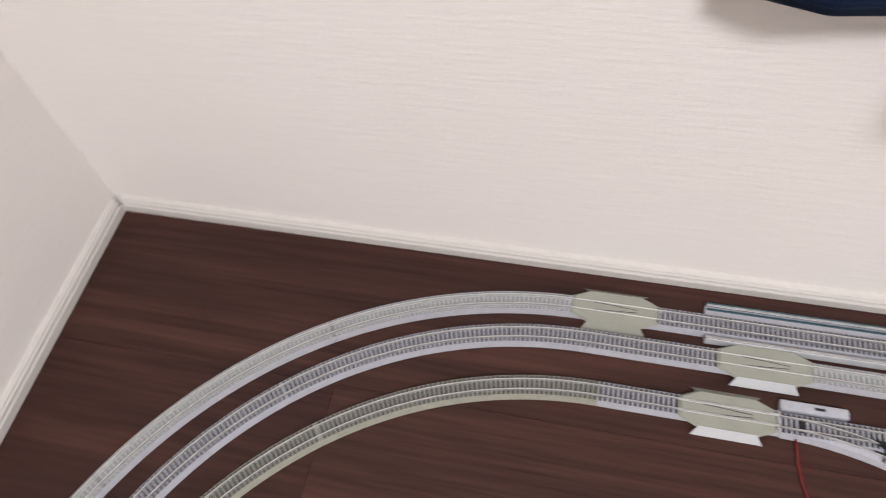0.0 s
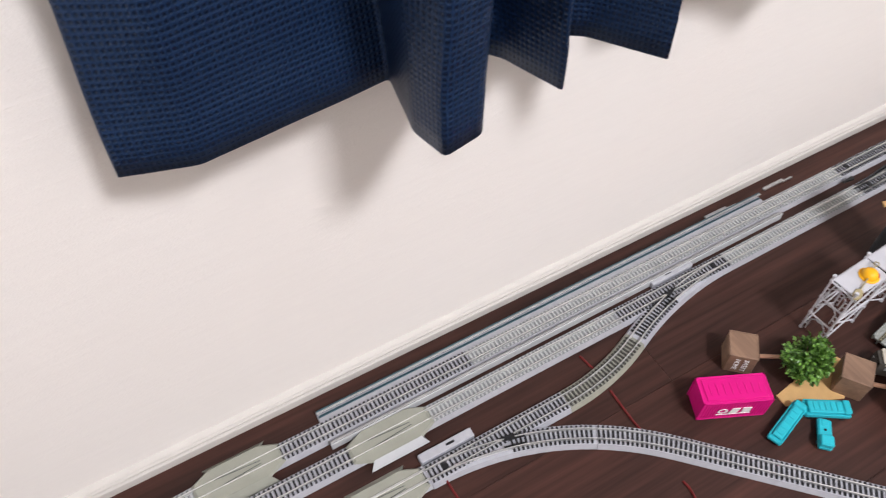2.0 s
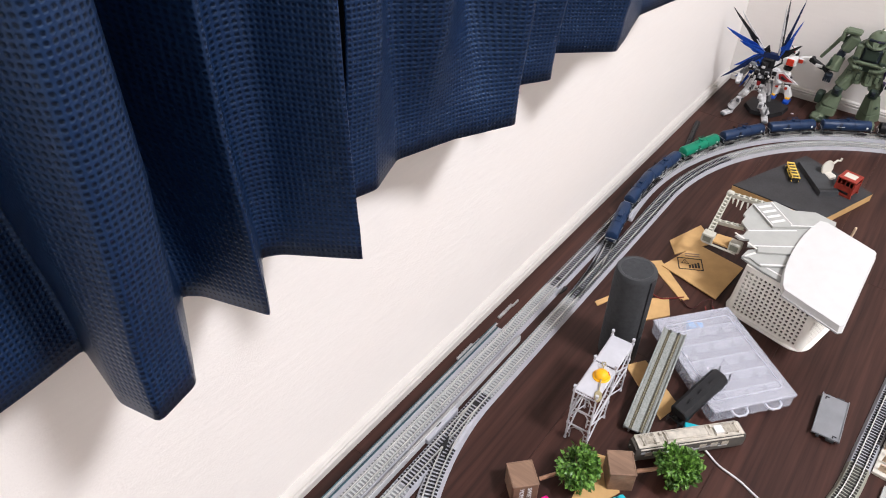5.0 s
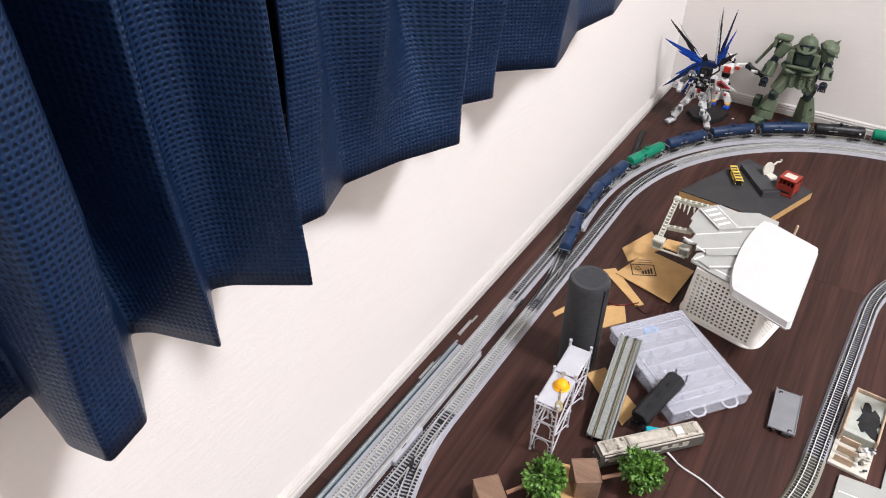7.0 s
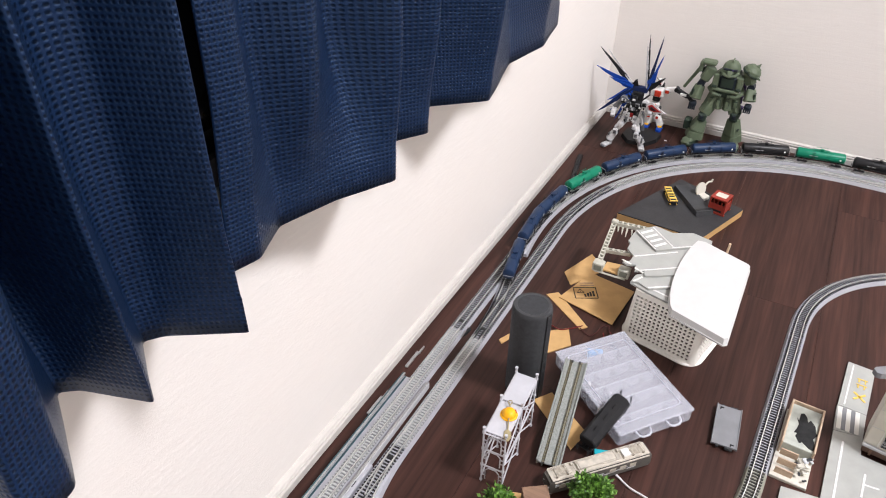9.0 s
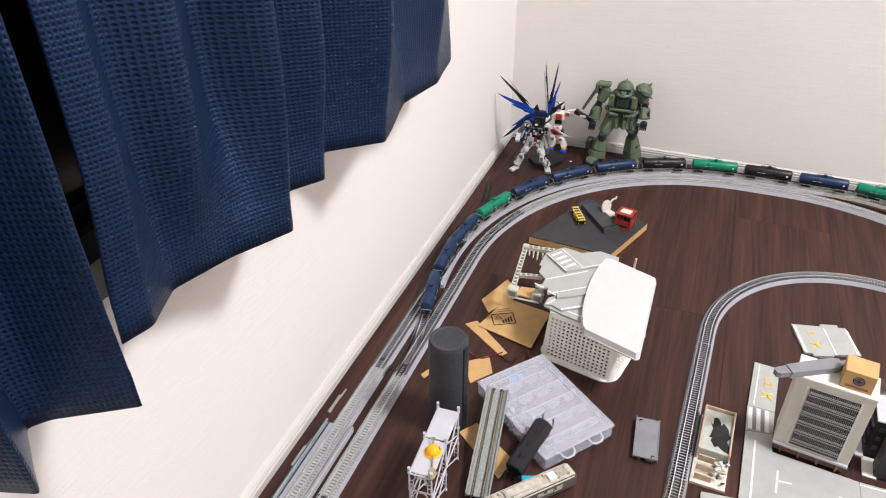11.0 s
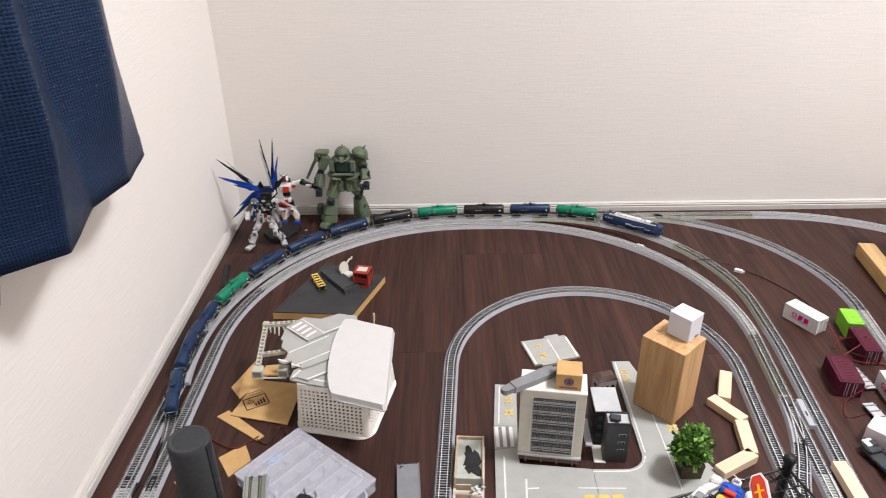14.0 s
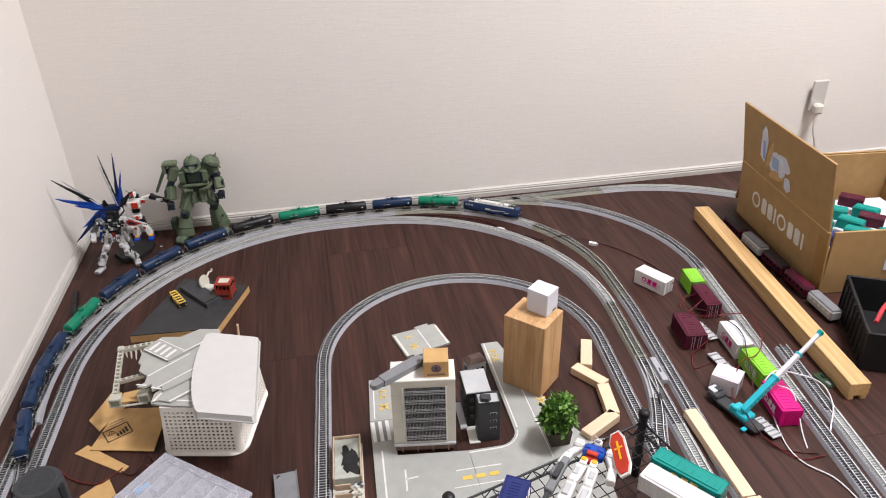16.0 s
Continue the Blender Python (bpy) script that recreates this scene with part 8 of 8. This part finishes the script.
    return solid("winged_robot_figure", g, [plain("worn_white_plastic", (0.5, 0.5, 0.5), 0.45, vary=0.35, scale=160), M_BLACK, M_BLUEP, plain("steel_grey_plastic", (0.14, 0.145, 0.15), 0.4, vary=0.4, scale=160), plain("dark_red_plastic", (0.3, 0.02, 0.02), 0.4), M_YELP, plain("deep_blue_plastic", (0.008, 0.018, 0.07), 0.35)], "grey and white plastic robot figure with thin blue wings", "robot figure", m, 30)


def pointing_robot(m):
    """Small white robot with red and black panels, one arm stretched out along +x."""
    g = Geo()
    for fx, kx in ((-0.008, -0.006), (0.018, 0.01)):
        g.box((fx, -0.005, 0.0045), (0.011, 0.022, 0.008), 0.002, 2).box((fx, -0.003, 0.009), (0.008, 0.012, 0.005), 0.001, 5)
        limb(g, (fx, 0, 0.01), (kx, -0.001, 0.028), 0.0125, 0.0105, 0)
        armour(g, (kx, -0.0065, 0.028), (0.008, 0.004, 0.01), 0, 4)
        limb(g, (kx, 0, 0.029), (kx * 0.7, 0, 0.047), 0.01, 0.011, 1)
    g.box((0.001, -0.001, 0.05), (0.016, 0.012, 0.01), 0.002, 0).box((0.001, -0.0075, 0.05), (0.006, 0.003, 0.007), 0.001, 4)
    g.box((0.001, 0, 0.064), (0.014, 0.011, 0.012), 0.002, 1).box((0.001, -0.001, 0.077), (0.026, 0.017, 0.017), 0.003, 0).box((0.003, -0.0105, 0.077), (0.012, 0.003, 0.012), 0.001, 4)
    for s in (-1, 1):
        armour(g, (0.001 + s * 0.018, -0.001, 0.083), (0.012, 0.013, 0.012), 0, 4)
    limb(g, (0.021, -0.002, 0.086), (0.036, -0.006, 0.091), 0.009, 0.009, 0)
    g.cyl((0.036, -0.011, 0.091), (0.036, 0, 0.091), 0.0045, seg=10, slot=1)
    limb(g, (0.037, -0.006, 0.09), (0.058, -0.008, 0.082), 0.008, 0.008, 1)
    g.box((0.05, -0.0125, 0.0855), (0.012, 0.002, 0.005), 0.0005, 0)
    for k in range(4):
        limb(g, (0.058, -0.011 + 0.002 * k, 0.082), (0.072, -0.013 + 0.003 * k, 0.07 + 0.003 * k), 0.0026, 0.0016, 1, 0.0004)
    limb(g, (-0.019, -0.002, 0.08), (-0.024, -0.008, 0.06), 0.009, 0.009, 0)
    g.box((0.002, -0.003, 0.097), (0.012, 0.013, 0.013), 0.003, 0).box((0.003, -0.0095, 0.1), (0.005, 0.003, 0.007), 0.0008, 4).box((0.002, -0.0097, 0.095), (0.008, 0.002, 0.003), 0.0005, 1)
    for s in (-1, 1):
        g.cyl((0.002, -0.009, 0.102), (0.002 + s * 0.009, -0.01, 0.11), 0.001, 0.0003, 6, 1)
    g.box((0, 0.012, 0.08), (0.018, 0.01, 0.022), 0.002, 1)
    return solid("pointing_robot_figure", g, [M_WHITE, M_BLACK, M_BLUEP, M_LGREY, M_REDP, M_YELP], "white plastic robot figure with red panels and an outstretched arm", "robot figure", m, 30)


def lying_robot(m):
    """White robot lying on its back, head along +y."""
    g = Geo()
    for s in (-1, 1):
        limb(g, (s * 0.012, -0.078, 0.01), (s * 0.011, -0.038, 0.012), 0.018, 0.015, 0)
        g.box((s * 0.0115, -0.036, 0.018), (0.013, 0.014, 0.009), 0.003, 0)
        limb(g, (s * 0.011, -0.036, 0.012), (s * 0.008, -0.004, 0.012), 0.014, 0.016, 0)
        g.box((s * 0.013, -0.092, 0.014), (0.016, 0.016, 0.024), 0.004, 1)
        limb(g, (s * 0.02, 0.03, 0.014), (s * 0.032, 0.012, 0.01), 0.011, 0.011, 0)
        limb(g, (s * 0.032, 0.012, 0.01), (s * 0.036, -0.014, 0.01), 0.012, 0.013, 0)
        g.box((s * 0.024, 0.032, 0.016), (0.015, 0.015, 0.014), 0.003, 0)
        g.box((s * 0.007, 0.0, 0.02), (0.01, 0.013, 0.004), 0.001, 0).box((s * 0.0075, 0.003, 0.0225), (0.007, 0.007, 0.002), 0.0006, 3)
    g.box((0, 0.012, 0.013), (0.018, 0.012, 0.012), 0.003, 1).box((0, 0.026, 0.0145), (0.03, 0.022, 0.018), 0.004, 2).box((0, 0.017, 0.0225), (0.016, 0.008, 0.004), 0.001, 1)
    for s in (-1, 1):
        g.box((s * 0.009, 0.027, 0.0235), (0.008, 0.007, 0.003), 0.0008, 2)
    g.box((0, 0.045, 0.0155), (0.012, 0.013, 0.014), 0.003, 0)
    for s in (-1, 1):
        g.cyl((0, 0.048, 0.0225), (s * 0.008, 0.051, 0.0245), 0.0009, 0.0004, 6, 0)
    for s in (-1, 1):
        g.box((s * 0.012, -0.058, 0.0205), (0.009, 0.02, 0.004), 0.001, 5).box((s * 0.011, -0.02, 0.0195), (0.008, 0.014, 0.003), 0.001, 5)
    g.box((0, 0.0525, 0.0155), (0.007, 0.002, 0.006), 0.0006, 1).box((0, 0.043, 0.0228), (0.008, 0.004, 0.002), 0.0005, 4)
    sh = pose(0.036, 0.03, 0.027, 0, 0, 26) @ pose(0, 0, 0, 0, -38, 0)
    poly = [(-0.007, -0.041), (0.007, -0.041), (0.0125, -0.026), (0.0125, 0.026), (0.007, 0.041), (-0.007, 0.041), (-0.0125, 0.026), (-0.0125, -0.026)]
    g.prism(poly, -0.0016, 0.0016, 0, sh).prism([(x * 0.8, y * 0.9) for x, y in poly], 0.0015, 0.003, 1, sh)
    g.box((0, 0.004, 0.0032), (0.0032, 0.034, 0.0014), 0.0003, 3, sh).box((0, 0.008, 0.0032), (0.013, 0.0032, 0.0014), 0.0003, 3, sh)
    limb(g, (-0.034, -0.07, 0.014), (-0.031, -0.002, 0.016), 0.0125, 0.01, 4)
    limb(g, (-0.034, -0.09, 0.014), (-0.034, -0.068, 0.014), 0.006, 0.006, 6)
    limb(g, (-0.033, -0.05, 0.023), (-0.032, -0.02, 0.023), 0.008, 0.007, 6)
    g.box((-0.04, -0.03, 0.01), (0.008, 0.016, 0.012), 0.002, 4)
    return solid("lying_robot_figure", g, [M_WHITE, M_REDP, M_BLUEP, M_YELP, M_GREY, M_LGREY, M_DGREY], "white plastic robot figure with a red shield lying on the rack", "robot figure", m, 30)


green_robot(pose(0.222, -0.035, 0) @ Matrix.Diagonal((0.98, 0.98, 0.975, 1)))
solid("figure_stand", Geo().prism([(0.062, -0.062), (0.1, -0.045), (0.13, -0.06), (0.127, -0.088), (0.112, -0.115), (0.078, -0.118), (0.06, -0.095)], 0.0002, 0.007, 0, None, 0.06).cyl((0.088, -0.085, 0.006), (0.083, -0.108, 0.07), 0.003, seg=10), M_BLACK, "black plastic figure stand on the floor", "figure stand")
winged_robot(pose(0.08, -0.12, 0.0002))
pointing_robot(pose(0.1, -0.03, 0.0002))
lying_robot(pose(0.697, -0.853, ZR, 0, 0, -39) @ Matrix.Diagonal((0.74, 0.74, 0.74, 1)))
for x, y, s in ((0.355, -0.905, 0.0012), (0.48, -0.99, 0.001), (0.14, -0.07, 0.002), (0.22, -0.99, 0.0008)):
    solid("paper_scrap", Geo().prism([(-s, -s * 0.6), (s, -s), (s * 1.2, s * 0.7), (-s * 0.8, s)], 0.0002, 0.0007), M_PAPERW, "tiny white paper scrap on the floor", "paper scrap", pose(x, y, 0), group="paper scraps")
